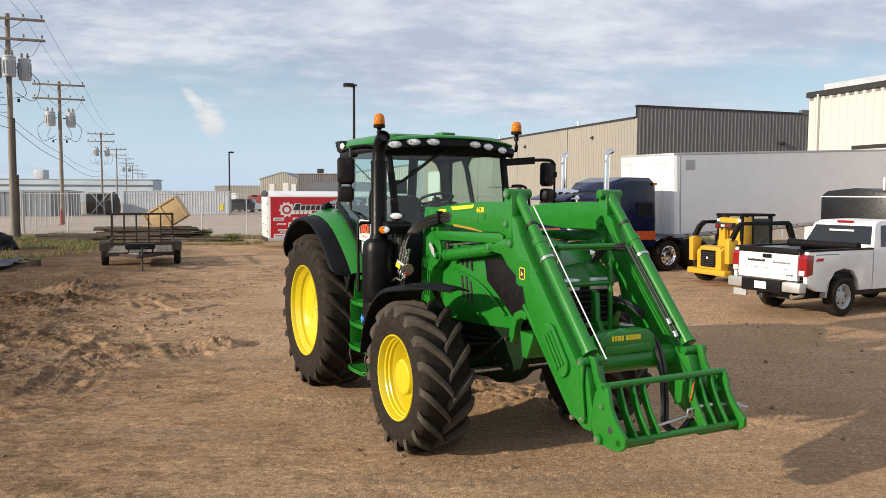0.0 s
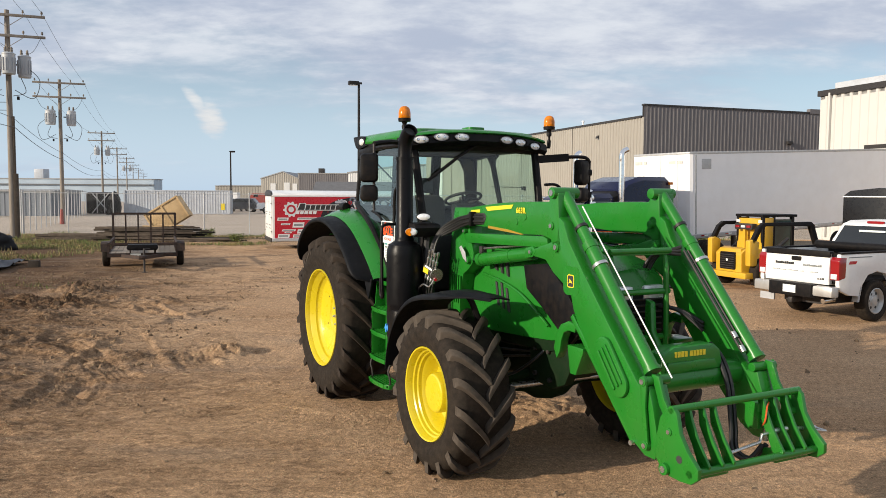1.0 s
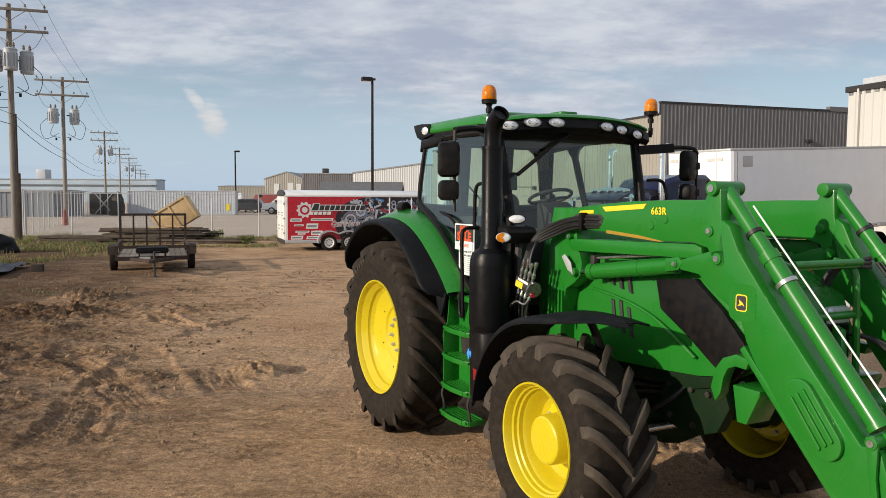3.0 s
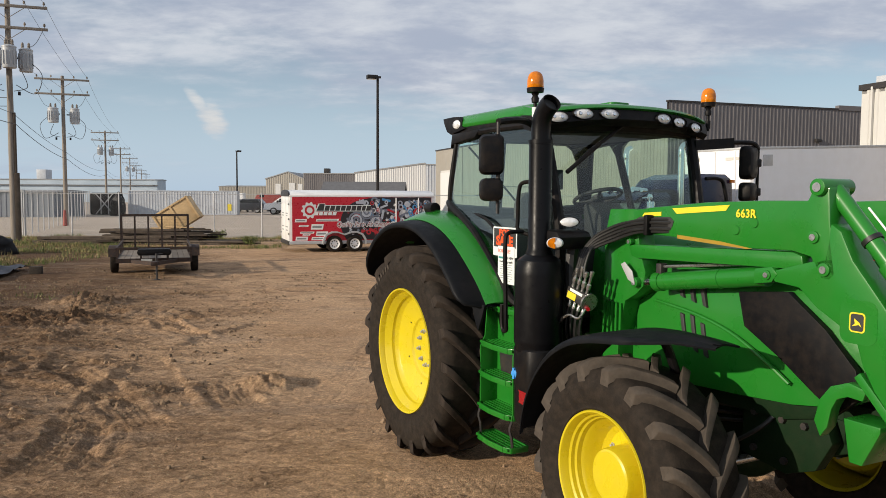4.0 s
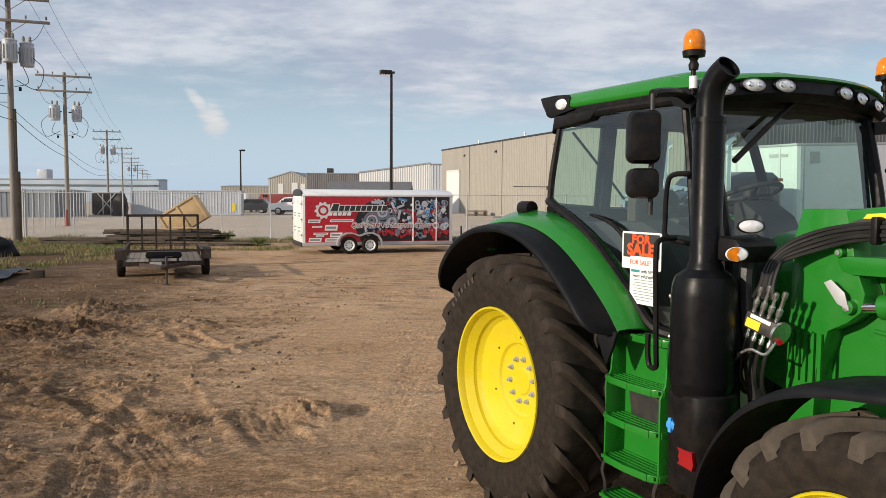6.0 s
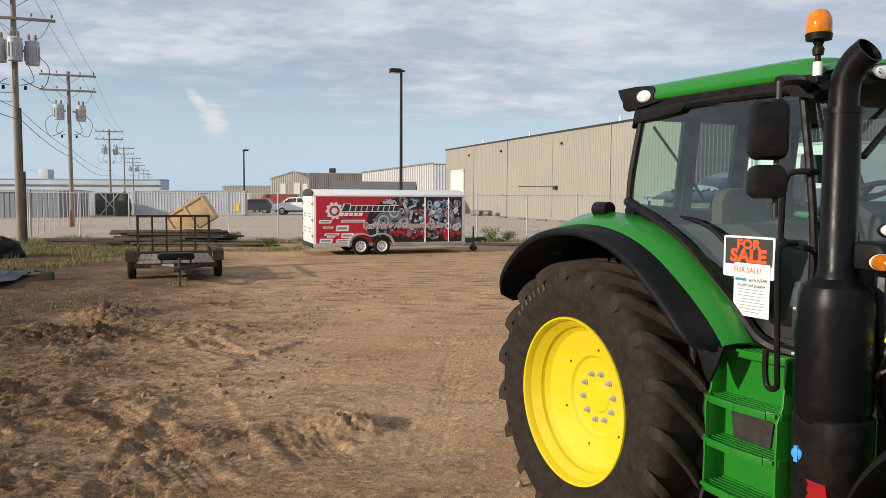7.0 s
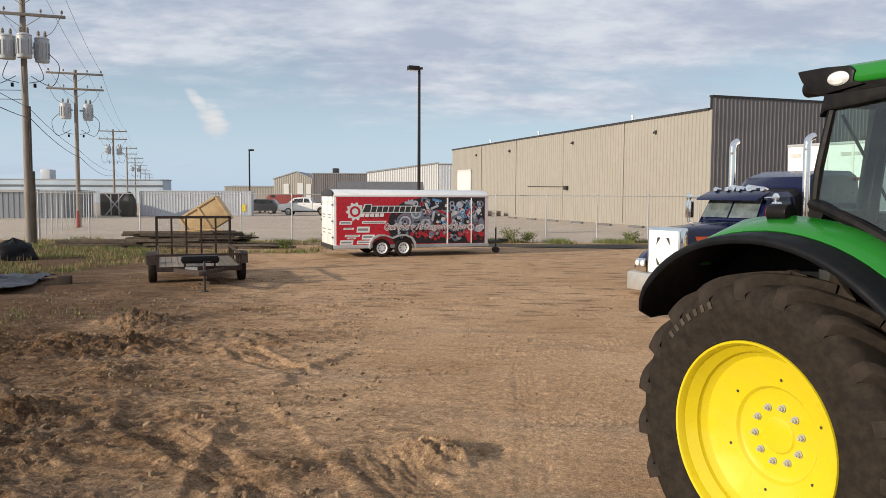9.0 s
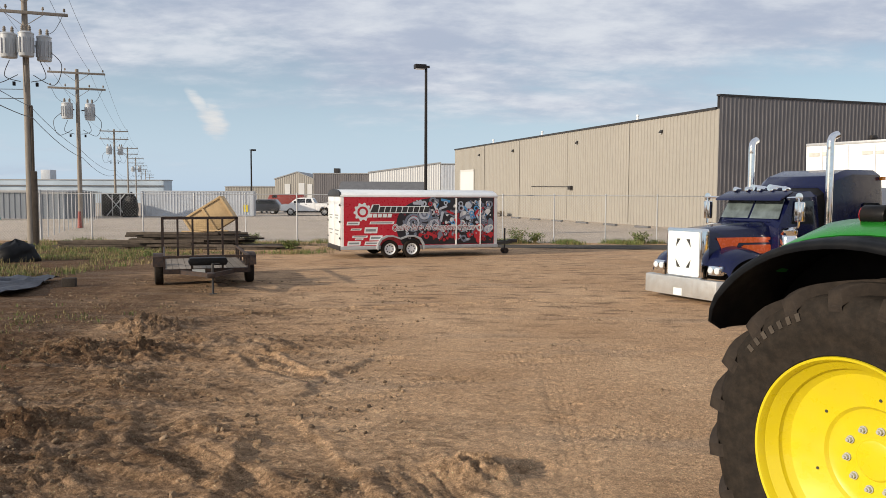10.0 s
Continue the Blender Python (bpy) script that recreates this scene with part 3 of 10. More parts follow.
    # small heaps of spoil and a scooped hollow
    for px_, py_, r, h in ((-3.62, 12.40, 0.26, 0.11), (-3.40, 12.25, 0.24, 0.07), (-3.12, 12.45, 0.22, -0.08), (-9.0, 19.5, 0.50, 0.20), (-8.75, 18.9, 0.35, 0.12), (-9.25, 17.25, 0.42, 0.17), (-8.27, 17.15, 0.34, 0.15), (-4.78, 11.95, 0.20, 0.06), (-7.95, 13.4, 0.42, 0.10), (-5.52, 11.25, 0.22, -0.09), (-5.2, 11.42, 0.2, 0.08), (-7.9, 15.4, 0.4, 0.07), (-9.8, 12.4, 0.6, 0.10), (-10.8, 17.4, 0.8, 0.12), (-7.2, 12.2, 0.4, 0.07), (-0.1, 9.6, 0.5, 0.06), (1.0, 9.2, 0.6, 0.07)):
        q = np.sqrt((X - px_) ** 2 + (Y - py_) ** 2) / r * (1 + 0.6 * fbm(X, Y, 2.6, 4, 33, 0.6))
        z += 0.62 * h * np.exp(-q * q * 1.3) * (1 + 1.6 * (0.3 - c1) + 2.5 * (0.3 - c2))
    fade = np.clip((34 - Y) / 8, 0.15, 1)
    # level where the wheels stand
    for px_, py_, r in ((-1.50, 9.95, 0.55), (0.73, 11.1, 0.55), (-0.15, 7.42, 0.45), (1.5, 8.3, 0.45)):
        q = np.exp(-(((X - px_) ** 2 + (Y - py_) ** 2) / r ** 2) ** 2)
        z = z * (1 - q)
    z = z * fade
    return np.where((np.abs(X) > 60) | (Y > 60) | (Y < -40), 0, z)


def build_ground():
    xs = spread(-8.5, 4.5, 0.03, -2500, 2500)
    ys = spread(5.0, 17.0, 0.03, -2000, 4000)
    X, Y = np.meshgrid(xs, ys)
    Z = ground_height(X, Y)
    co = np.stack([X, Y, Z], -1).reshape(-1, 3).astype(np.float32)
    nx, ny = len(xs), len(ys)
    i = np.arange(nx * ny).reshape(ny, nx)
    faces = np.stack([i[:-1, :-1], i[:-1, 1:], i[1:, 1:], i[1:, :-1]], -1).reshape(-1, 4).astype(np.int32)
    me = bpy.data.meshes.new("ground")
    me.vertices.add(len(co))
    me.vertices.foreach_set("co", co.ravel())
    me.loops.add(faces.size)
    me.loops.foreach_set("vertex_index", faces.ravel())
    me.polygons.add(len(faces))
    me.polygons.foreach_set("loop_start", np.arange(0, faces.size, 4, dtype=np.int32))
    me.polygons.foreach_set("loop_total", np.full(len(faces), 4, dtype=np.int32))
    me.update(calc_edges=True)
    me.materials.append(SOIL)
    me.shade_smooth()
    ob = new("ground", me)
    return tagged(ob, "brown packed dirt yard with ruts and churned soil", "ground", kind="structure")


build_ground()


def slab(name, corners, z0, z1, material, label, category="ground"):
    bm = B()
    prism(bm, corners, z0, z1, "z")
    return tagged(part(name, bm, material), label, category, kind="structure")


FENCE_Y = 44.7
slab("pavement", [(-90, FENCE_Y - 0.6), (26, FENCE_Y - 0.6), (26, 58), (60, 70), (60, 260), (-150, 260)], -0.1, 0.012, GRAVEL, "pale dusty concrete lot behind the chain-link fence", "pavement")


# ---- buildings ----
def ribbed(bm, length, z0, z1, pitch=0.3, deep=0.035, z1b=None):
    """A ribbed steel sheet along x, facing -y, from z0 to z1 (z1b at its far end)."""
    z1b = z1 if z1b is None else z1b
    n = max(2, int(length / pitch))
    prof = []
    for k in range(n):
        x = k * length / n
        w = length / n
        prof += [(x, 0), (x + 0.60 * w, 0), (x + 0.68 * w, -deep), (x + 0.92 * w, -deep)]
    prof.append((length, 0))
    lo = [bm.verts.new(V(x, y, z0)) for x, y in prof]
    hi = [bm.verts.new(V(x, y, z1 + (z1b - z1) * x / length)) for x, y in prof]
    for k in range(len(prof) - 1):
        bm.faces.new((lo[k], lo[k + 1], hi[k + 1], hi[k]))


def wall_sheet(parent, name, a, b, z0, z1, material, pitch=0.3, z1b=None, label=""):
    """A ribbed wall from a to b; its outer face lies to the right of a to b."""
    d = V(b[0] - a[0], b[1] - a[1], 0)
    bm = B()
    ribbed(bm, d.length, z0, z1, pitch, 0.05 if pitch > 0.4 else 0.022, z1b)
    back = [bm.verts.new(p) for p in (V(0, 0.25, z0), V(d.length, 0.25, z0), V(d.length, 0.25, z1b if z1b else z1), V(0, 0.25, z1))]
    bm.faces.new(back)
    return part(name, bm, material, parent, label, m=pose(a[0], a[1], 0, 0, 0, math.degrees(math.atan2(d.y, d.x))))


def big_warehouse():
    th = thing("warehouse", pose(14.42, 58.6, 0, 0, 0, 18.8), "long beige ribbed-steel warehouse with a charcoal front", "building")
    # local: x along the charcoal front, y away along the beige flank
    H, L_, W = 8.15, 53.0, 36.0
    wall_sheet(th, "side_wall", (0, L_), (0, 0), 0, H, BEIGE, 0.42, label="beige ribbed steel wall")
    wall_sheet(th, "front_wall", (0, 0), (W, 0), 0, 9.0, DARKSIDING, 0.33, label="charcoal ribbed steel front with parapet")
    wall_sheet(th, "back_wall", (W, L_), (0, L_), 0, H, BEIGE, 0.6)
    wall_sheet(th, "far_wall", (W, 0), (W, L_), 0, H, BEIGE, 0.6)
    bm = B()
    prism(bm, [(0.02, H - 0.12), (W / 2, H + 0.35), (W - 0.02, H - 0.12), (W - 0.02, H - 0.35), (W / 2, H + 0.1), (0.02, H - 0.35)], 0.3, L_ - 0.02, "y")
    part("roof", bm, ASPHALTROOF, th)
    bm = B()
    box(bm, -0.10, 0.12, 0.3, L_ + 0.05, H - 0.02, H + 0.14)
    part("gutter", bm, DARKMETAL, th, "dark eave gutter")
    bm = B()
    box(bm, -0.06, W + 0.06, -0.08, 0.28, 9.0, 9.12)
    part("parapet_cap", bm, DARKMETAL, th)
    bm = B()
    box(bm, 15.2, W + 0.05, -0.09, 0.29, 8.98, 9.35)
    part("parapet_step", bm, DARKSIDING, th)
    for y in (11.0, 21.55, 32.4, 42.5):
        bm = B()
        box(bm, -0.085, -0.025, y - 0.07, y + 0.07, 0.2, H)
        part("downspout", bm, BEIGE, th, bevel=0.02)
    for y in (6.5, 19.6, 34.0, 44.0):
        bm = B()
        prism(bm, [(0.0, 7.24), (-0.10, 7.24), (-0.24, 7.06), (-0.22, 6.98), (0.0, 6.98)], y - 0.15, y + 0.15, "y")
        wl = part("wall_lamp", bm, DARKMETAL, th, "small dark wall-pack lamp", bevel=0.02)
        bm = B()
        box(bm, -0.20, -0.04, y - 0.11, y + 0.11, 6.955, 6.978)
        part("lens", bm, LENS, wl)
    bm = B()
    box(bm, -0.30, -0.02, 20.4, 20.9, 2.85, 3.2)
    part("meter_box", bm, DARKMETAL, th, "black box on the wall", bevel=0.02)
    bm = B()
    tube(bm, [(-0.08, 20.9, 3.12), (-0.08, 24.2, 3.16), (-0.08, 29.2, 3.22)], 0.035, 6)
    part("conduit", bm, DARKMETAL, th)
    bm = B()
    box(bm, -0.10, -0.03, 46.0, 50.5, 0, 5.2)
    part("overhead_door", bm, WHITESIDING, th, "white overhead door")
    bm = B()
    for a in ((45.75, 46.0), (50.5, 50.75)):
        box(bm, -0.12, -0.03, a[0], a[1], 0, 5.4)
    box(bm, -0.12, -0.03, 45.75, 50.75, 5.2, 5.45)
    part("door_trim", bm, CREAM, th)
    for y in (14.6, 33.2, 47.1):
        bm = B()
        cyl(bm, (3, y, H - 0.3), (3, y, H + 0.95), 0.085)
        cyl(bm, (3, y, H + 0.62), (3, y, H + 0.70), 0.13)
        cyl(bm, (3, y, H + 0.95), (3, y, H + 1.08), 0.14)
        part("vent_stack", bm, WHITEP, th)
    bm = B()
    box(bm, 13.0, 13.5, -0.25, -0.02, 6.5, 6.75)
    part("wall_lamp", bm, DARKMETAL, th, bevel=0.03)
    bm = B()
    box(bm, 0.0, W, 0.5, 8, 8.2, 8.3)
    part("roof_edge", bm, ASPHALTROOF, th)
    # stop blocks along the flank
    for y in (4, 8.5, 13, 17.5, 22, 26.5):
        bm = B()
        box(bm, -2.7, -2.45, y, y + 1.8, 0.01, 0.16)
        tagged(part("parking_block", bm, ROOFGREY, None, bevel=0.03, m=th.matrix_basis.copy()), "low grey concrete parking block beside the warehouse", "parking block", "parking blocks")


big_warehouse()


def pallet_stack():
    th = thing("pallet_stack", pose(1.3, 90.8, 0.012, 0, 0, 105), "low stack of weathered wooden pallets beside the warehouse", "pallets")
    for k in range(4):
        z, dx = k * 0.15, 0.04 * (k % 2)
        bm = B()
        for y in (-1.1, -0.05, 1.0):
            box(bm, -0.6 + dx, 0.6 + dx, y, y + 0.1, z + 0.02, z + 0.12)
        for j in range(7):
            box(bm, -0.6 + dx + j * 0.18, -0.49 + dx + j * 0.18, -1.1, 1.1, z + 0.12, z + 0.145)
        for j in range(3):
            box(bm, -0.6 + dx + j * 0.54, -0.48 + dx + j * 0.54, -1.1, 1.1, z, z + 0.02)
        part("pallet", bm, GREYWOOD, th)


pallet_stack()


def white_shop():
    th = thing("workshop", pose(20.75, 44.8, 0, 0, 0, -71.2), "cream ribbed-steel workshop with overhead door", "building")
    # local: x towards the yard, y to the east
    wall_sheet(th, "side_wall", (0, 0), (26, 0), 0, 8.1, CREAM, 0.55)
    wall_sheet(th, "end_wall", (0, 20), (0, 0), 0, 8.1, CREAM, 0.33)
    wall_sheet(th, "near_wall", (26, 0), (26, 20), 0, 8.1, CREAM, 0.5)
    wall_sheet(th, "back_wall", (26, 20), (0, 20), 0, 8.1, CREAM, 0.6)
    bm = B()
    prism(bm, [(0.0, 8.0), (10, 8.5), (20, 8.0), (20, 7.8), (10, 8.2), (0.0, 7.8)], 0.02, 25.98, "x")
    part("roof", bm, ASPHALTROOF, th)
    bm = B()
    box(bm, -0.1, 26.1, -0.14, 0.1, 7.98, 8.28)
    part("gutter", bm, DARKMETAL, th)
    bm = B()
    box(bm, -0.6, 14, 1.6, 9, 7.9, 8.90)
    part("roof_box", bm, CONTAINER, th, "pale blue raised roof section")
    bm = B()
    box(bm, 3.4, 8.2, -0.10, -0.03, 0, 4.9)
    part("overhead_door", bm, WHITESIDING, th)
    bm = B()
    box(bm, 3.2, 8.4, -0.14, -0.03, 4.9, 5.1)
    part("door_trim", bm, DARKMETAL, th)
    bm = B()
    box(bm, 0.7, 0.82, -0.16, -0.03, 0.2, 8.1)
    part("downspout", bm, CREAM, th)


white_shop()


def simple_building(name, x, y, rz, w, d, h, front, flank, label, gable=0.6, doors=(), doormat=None, roofm=None, pitch=0.45):
    """A hall: x along its front, which faces -y; gable is the ridge's rise along x = 0."""
    th = thing(name, pose(x, y, 0, 0, 0, rz), label, "building")
    wall_sheet(th, "front_wall", (0, 0), (w, 0), 0, h, front, pitch)
    wall_sheet(th, "side_wall", (0, d), (0, 0), 0, h, flank, pitch)
    wall_sheet(th, "far_wall", (w, 0), (w, d), 0, h, flank, pitch)
    wall_sheet(th, "back_wall", (w, d), (0, d), 0, h, front, pitch)
    bm = B()
    prism(bm, [(-0.2, h), (d / 2, h + gable), (d + 0.2, h), (d + 0.2, h - 0.15), (d / 2, h + gable - 0.15), (-0.2, h - 0.15)], -0.2, w + 0.2, "x")
    part("roof", bm, roofm or ASPHALTROOF, th)
    bm = B()
    prism(bm, [(0.05, h - 0.1), (d / 2, h + gable - 0.1), (d - 0.05, h - 0.1)], -0.03, 0.05, "x")
    part("gable", bm, flank, th)
    for s, a, b, top in doors:
        bm = B()
        if s == "f":
            box(bm, a, b, -0.1, -0.02, 0, top)
        else:
            box(bm, -0.1, -0.02, a, b, 0, top)
        part("overhead_door", bm, doormat or WHITESIDING, th)
    return th


def gable_hall(name, x, y, w, d, eave, ridge_z, at, front, flank, label, doors=()):
    """A hall whose front, facing -y, is a low gable with its ridge at x = at."""
    th = thing(name, pose(x, y, 0), label, "building")
    wall_sheet(th, "front_wall", (0, 0), (at, 0), 0, eave, front, 0.36, ridge_z)
    if at < w - 0.1:
        wall_sheet(th, "front_wall", (at, 0), (w, 0), 0, ridge_z, front, 0.36, eave)
    wall_sheet(th, "side_wall", (0, d), (0, 0), 0, eave, flank, 0.38)
    wall_sheet(th, "far_wall", (w, 0), (w, d), 0, eave if at < w - 0.1 else ridge_z, flank, 0.6)
    bm = B()
    prism(bm, [(-0.2, eave + 0.02), (at, ridge_z + 0.06), (w + 0.1, (eave if at < w - 0.1 else ridge_z) + 0.04), (w + 0.1, (eave if at < w - 0.1 else ridge_z) - 0.15), (at, ridge_z - 0.15), (-0.2, eave - 0.2)], -0.12, d, "y")
    part("roof", bm, ASPHALTROOF, th)
    for a, b, top in doors:
        bm = B()
        box(bm, a, b, -0.1, -0.02, 0, top)
        part("overhead_door", bm, WHITESIDING, th, "tall white overhead door")
    return th


gable_hall("white_hall", -16.1, 131, 11.4, 40, 5.9, 7.45, 11.4, WHITESIDING, WHITESIDING, "white steel hall with a sloping roofline")
simple_building("grey_annexe", -4.6, 131, 0, 7.0, 30, 7.3, CONTAINER, WHITESIDING, "grey-blue ribbed steel annexe", 0.05)
simple_building("grey_hall", -31.2, 168, 0, 14.0, 30, 6.7, DARKSIDING, BEIGE, "charcoal ribbed steel hall", 0.2)
gable_hall("beige_hall", -39.2, 168, 8.0, 30, 5.5, 6.95, 4.6, BEIGE, BEIGE, "beige steel hall with tall white doors", ((2.0, 3.1, 4.4), (4.9, 6.1, 4.6), (6.7, 7.7, 4.4)))
simple_building("far_hall", -67.0, 230, 0, 18.0, 20, 4.4, BEIGE, BEIGE, "far low brown-fronted hall", 0.3)
lh = simple_building("long_hall", -190.0, 190, 0, 120.0, 5, 5.5, FARHAZED, FARHAZED, "long low hall coloured like hazy sky behind the pole line", 0.1, pitch=8.0)
# dark bar before the hall, standing for a distant fence rail
bm = B()
box(bm, 0, 120.0, -0.5, -0.3, 3.95, 4.2)
part("wall_rail", bm, ROOFGREY, lh)
bm = B()
box(bm, -101.2, -98.9, 194, 197, 5.5, 7.9)
tagged(part("roof_unit", bm, CONTAINER, None, bevel=0.1), "pale box-shaped roof unit on the long hall", "roof unit")
simple_building("grey_shed", -58.0, 76.0, 0, 20.0, 6, 2.5, SHEDGREY, SHEDGREY, "low dark grey shed behind the chain-link fence", 0.1, pitch=0.5)
teal = mat("teal_sheet", (0.20, 0.42, 0.40), 0.5, var=0.1)
th_ = thing("sheet_stack", pose(-45.4, 72.0, 0), "stack of pale teal sheets lying on the far lot", "stack")
for k_ in range(3):
    bm = B()
    box(bm, 0.06 * k_, 3.0 - 0.05 * k_, 0, 1.5, 0.02 + 0.22 * k_, 0.19 + 0.22 * k_)
    part("sheet_bundle", bm, teal, th_, bevel=0.02)
# site office with a pitched shingle roof
simple_building("office_shed", -16.1, 96, 0, 9.7, 6.0, 2.5, WHITESIDING, WHITESIDING, "white shed with a dark shingled gable roof", 1.35, roofm=ROOFGREY)
bm = B()
box(bm, -27.6, -26.4, 172, 174, 6.75, 7.8)
tagged(part("roof_unit", bm, DARKMETAL, None, bevel=0.05), "dark roof ventilation unit on the charcoal hall", "roof unit")


# ---- container ----
def container():
    th = thing("shipping_container", pose(-34.4, 84.4, 0, 0, 0, 8.6), "pale blue-grey corrugated shipping container on the lot", "container")
    L_, W, H = 10.9, 2.44, 2.62
    for nm, a, b in (("side_wall", (0.08, 0), (L_ - 0.08, 0)), ("end_wall", (L_, 0.08), (L_, W - 0.08)), ("back_wall", (L_ - 0.08, W), (0.08, W)), ("door_end", (0, W - 0.08), (0, 0.08))):
        wall_sheet(th, nm, a, b, 0.16, H - 0.1, CONTAINER, 0.28)
    for nm, z0, z1 in (("roof", H - 0.12, H), ("base_frame", 0.02, 0.18)):
        bm = B()
        box(bm, -0.02, L_ + 0.02, -0.04, W + 0.04, z0, z1)
        part(nm, bm, CONTAINER, th, bevel=0.02)
    for x in (0, L_):
        for y in (0, W):
            bm = B()
            box(bm, x - 0.08, x + 0.08, y - 0.08, y + 0.08, 0.1, H - 0.05)
            part("corner_post", bm, CONTAINER, th)
    bm = B()
    box(bm, L_ - 0.9, L_ - 0.5, -0.06, -0.045, 0.5, 1.2)
    part("placard", bm, DECAL_Y, th)


container()


# ---- power line ----
POLES = [(-22.35, 40.7, 11.5, 0.17), (-28.4, 58.4, 10.55, 0.16), (-47.4, 109.0, 10.7, 0.16), (-60.7, 146.0, 10.6, 0.15), (-75.5, 187.0, 10.6, 0.15), (-93, 235, 10.6, 0.15), (-112, 288, 10.6, 0.15), (-134, 350, 10.6, 0.15)]
LINE_DIR = V(-0.348, 0.937, 0)
CROSS = V(0.937, 0.348, 0)
CROSS_RZ = math.degrees(math.atan2(CROSS.y, CROSS.x))


def transformer(parent, x, y, z, r, h):
    bm = B()
    revolve(bm, [(0, z), (r * 0.94, z), (r, z + 0.04), (r, z + h - 0.05), (r * 1.05, z + h - 0.04), (r * 1.05, z + h), (r * 0.7, z + h + 0.07), (0, z + h + 0.09)], Matrix.Translation((x, y, 0)), 20)
    t = part("transformer", bm, PORCELAIN, parent, "pale grey transformer can")
    for s in (-0.45, 0.45):
        bm = B()
        revolve(bm, [(0.05, 0), (0.08, 0.04), (0.05, 0.08), (0.08, 0.12), (0.05, 0.16), (0.07, 0.2), (0.03, 0.28), (0, 0.3)], Matrix.Translation((x + s * r, y, z + h + 0.06)), 8)
        part("bushing", bm, POLEWOOD, t)
    for k in range(6):
        a = radians(200 + k * 28)
        bm = B()
        box(bm, -0.01, 0.05, -0.012, 0.012, z + 0.15, z + h - 0.2, Matrix.Translation((x, y, 0)) @ pose(r * math.cos(a), r * math.sin(a), 0, 0, 0, math.degrees(a)))
        part("cooling_fin", bm, PORCELAIN, t)
    bm = B()
    beam(bm, (x * 0.3, y, z + h * 0.6), (x, y, z + h * 0.6), 0.08, 0.08)
    part("bracket", bm, DARKMETAL, t)


def utility_pole(x, y, h, r, full):
    th = thing("utility_pole", pose(x, y, 0, 0, 0, CROSS_RZ), "weathered wooden utility pole with crossarms" + (" and grey transformers" if full else ""), "utility pole", "power line poles")
    bm = B()
    cyl(bm, (0, 0, -0.3), (0, 0, h), r, r * 0.68, 14)
    part("pole_shaft", bm, POLEWOOD, th)
    for k, z in enumerate((h - 0.28, h - 1.3)):
        bm = B()
        beam(bm, (-1.75, -0.2, z), (1.75, -0.2, z), 0.1, 0.13)
        arm = part("crossarm", bm, POLEWOOD, th, bevel=0.01)
        for s in (-1, 1):
            bm = B()
            beam(bm, (s * 0.8, -0.22, z - 0.03), (0, -0.16, z - 0.6), 0.04, 0.02)
            part("brace", bm, GREYWOOD, arm)
        for xx in (-1.6, -0.7, 0.75, 1.6):
            bm = B()
            revolve(bm, [(0.015, 0.06), (0.015, 0.14), (0.05, 0.15), (0.06, 0.2), (0.035, 0.22), (0.05, 0.25), (0.02, 0.29), (0, 0.29)], Matrix.Translation((xx, -0.2, z)), 8)
            part("insulator", bm, GREYWOOD, arm)
    if full > 1:
        # dark board for the shaft's shaded side, also its cable guard
        bm = B()
        box(bm, 0.08, 0.30, -0.16, 0.10, -0.2, 3.3)
        box(bm, 0.12, 0.22, -0.14, 0.02, 3.3, 6.2)
        part("cable_guard", bm, OLDBOARD, th, bevel=0.03)
    if full:
        for xx, yy, zz, rr, hh in ((-0.62, -0.25, h - 3.3, 0.34, 1.0), (0.75, -0.1, h - 3.35, 0.30, 1.05)):
            transformer(th, xx, yy, zz, rr, hh)
        if full > 1:
            transformer(th, 0.1, -0.52, h - 3.25, 0.31, 1.0)
        for s in (-1, 1):
            bm = B()
            tube(bm, smooth_path([(s * 1.55, -0.2, h - 1.3), (s * 1.2, -0.25, h - 2.0), (s * 0.8, -0.2, h - 2.25)], 5), 0.012, 5)
            tube(bm, smooth_path([(s * 0.95, -0.2, h - 2.9), (s * 1.45, -0.3, h - 3.5), (s * 1.15, -0.3, h - 4.4), (s * 0.3, -0.2, h - 4.0)], 6), 0.018, 5)
            tube(bm, smooth_path([(s * 0.6, -0.3, h - 3.4), (s * 0.8, -0.3, h - 4.1), (s * 0.2, -0.2, h - 4.3)], 6), 0.018, 5)
            part("jumper_cable", bm, CABLE, th)
            bm = B()
            box(bm, s * 0.45 - 0.06, s * 0.45 + 0.06, -0.34, -0.24, h - 4.5, h - 4.32)
            part("splice", bm, BLACK, th, bevel=0.02)
    return th


for k, (x, y, h, r) in enumerate(POLES):
    utility_pole(x, y, h, r, (2, 1, 1, 0, 1, 0, 0, 0)[k])


def span(a, b, sag, r):
    a, b = Vector(a), Vector(b)
    return [a.lerp(b, t / 14) - V(0, 0, sag * 4 * (t / 14) * (1 - t / 14)) for t in range(15)], r


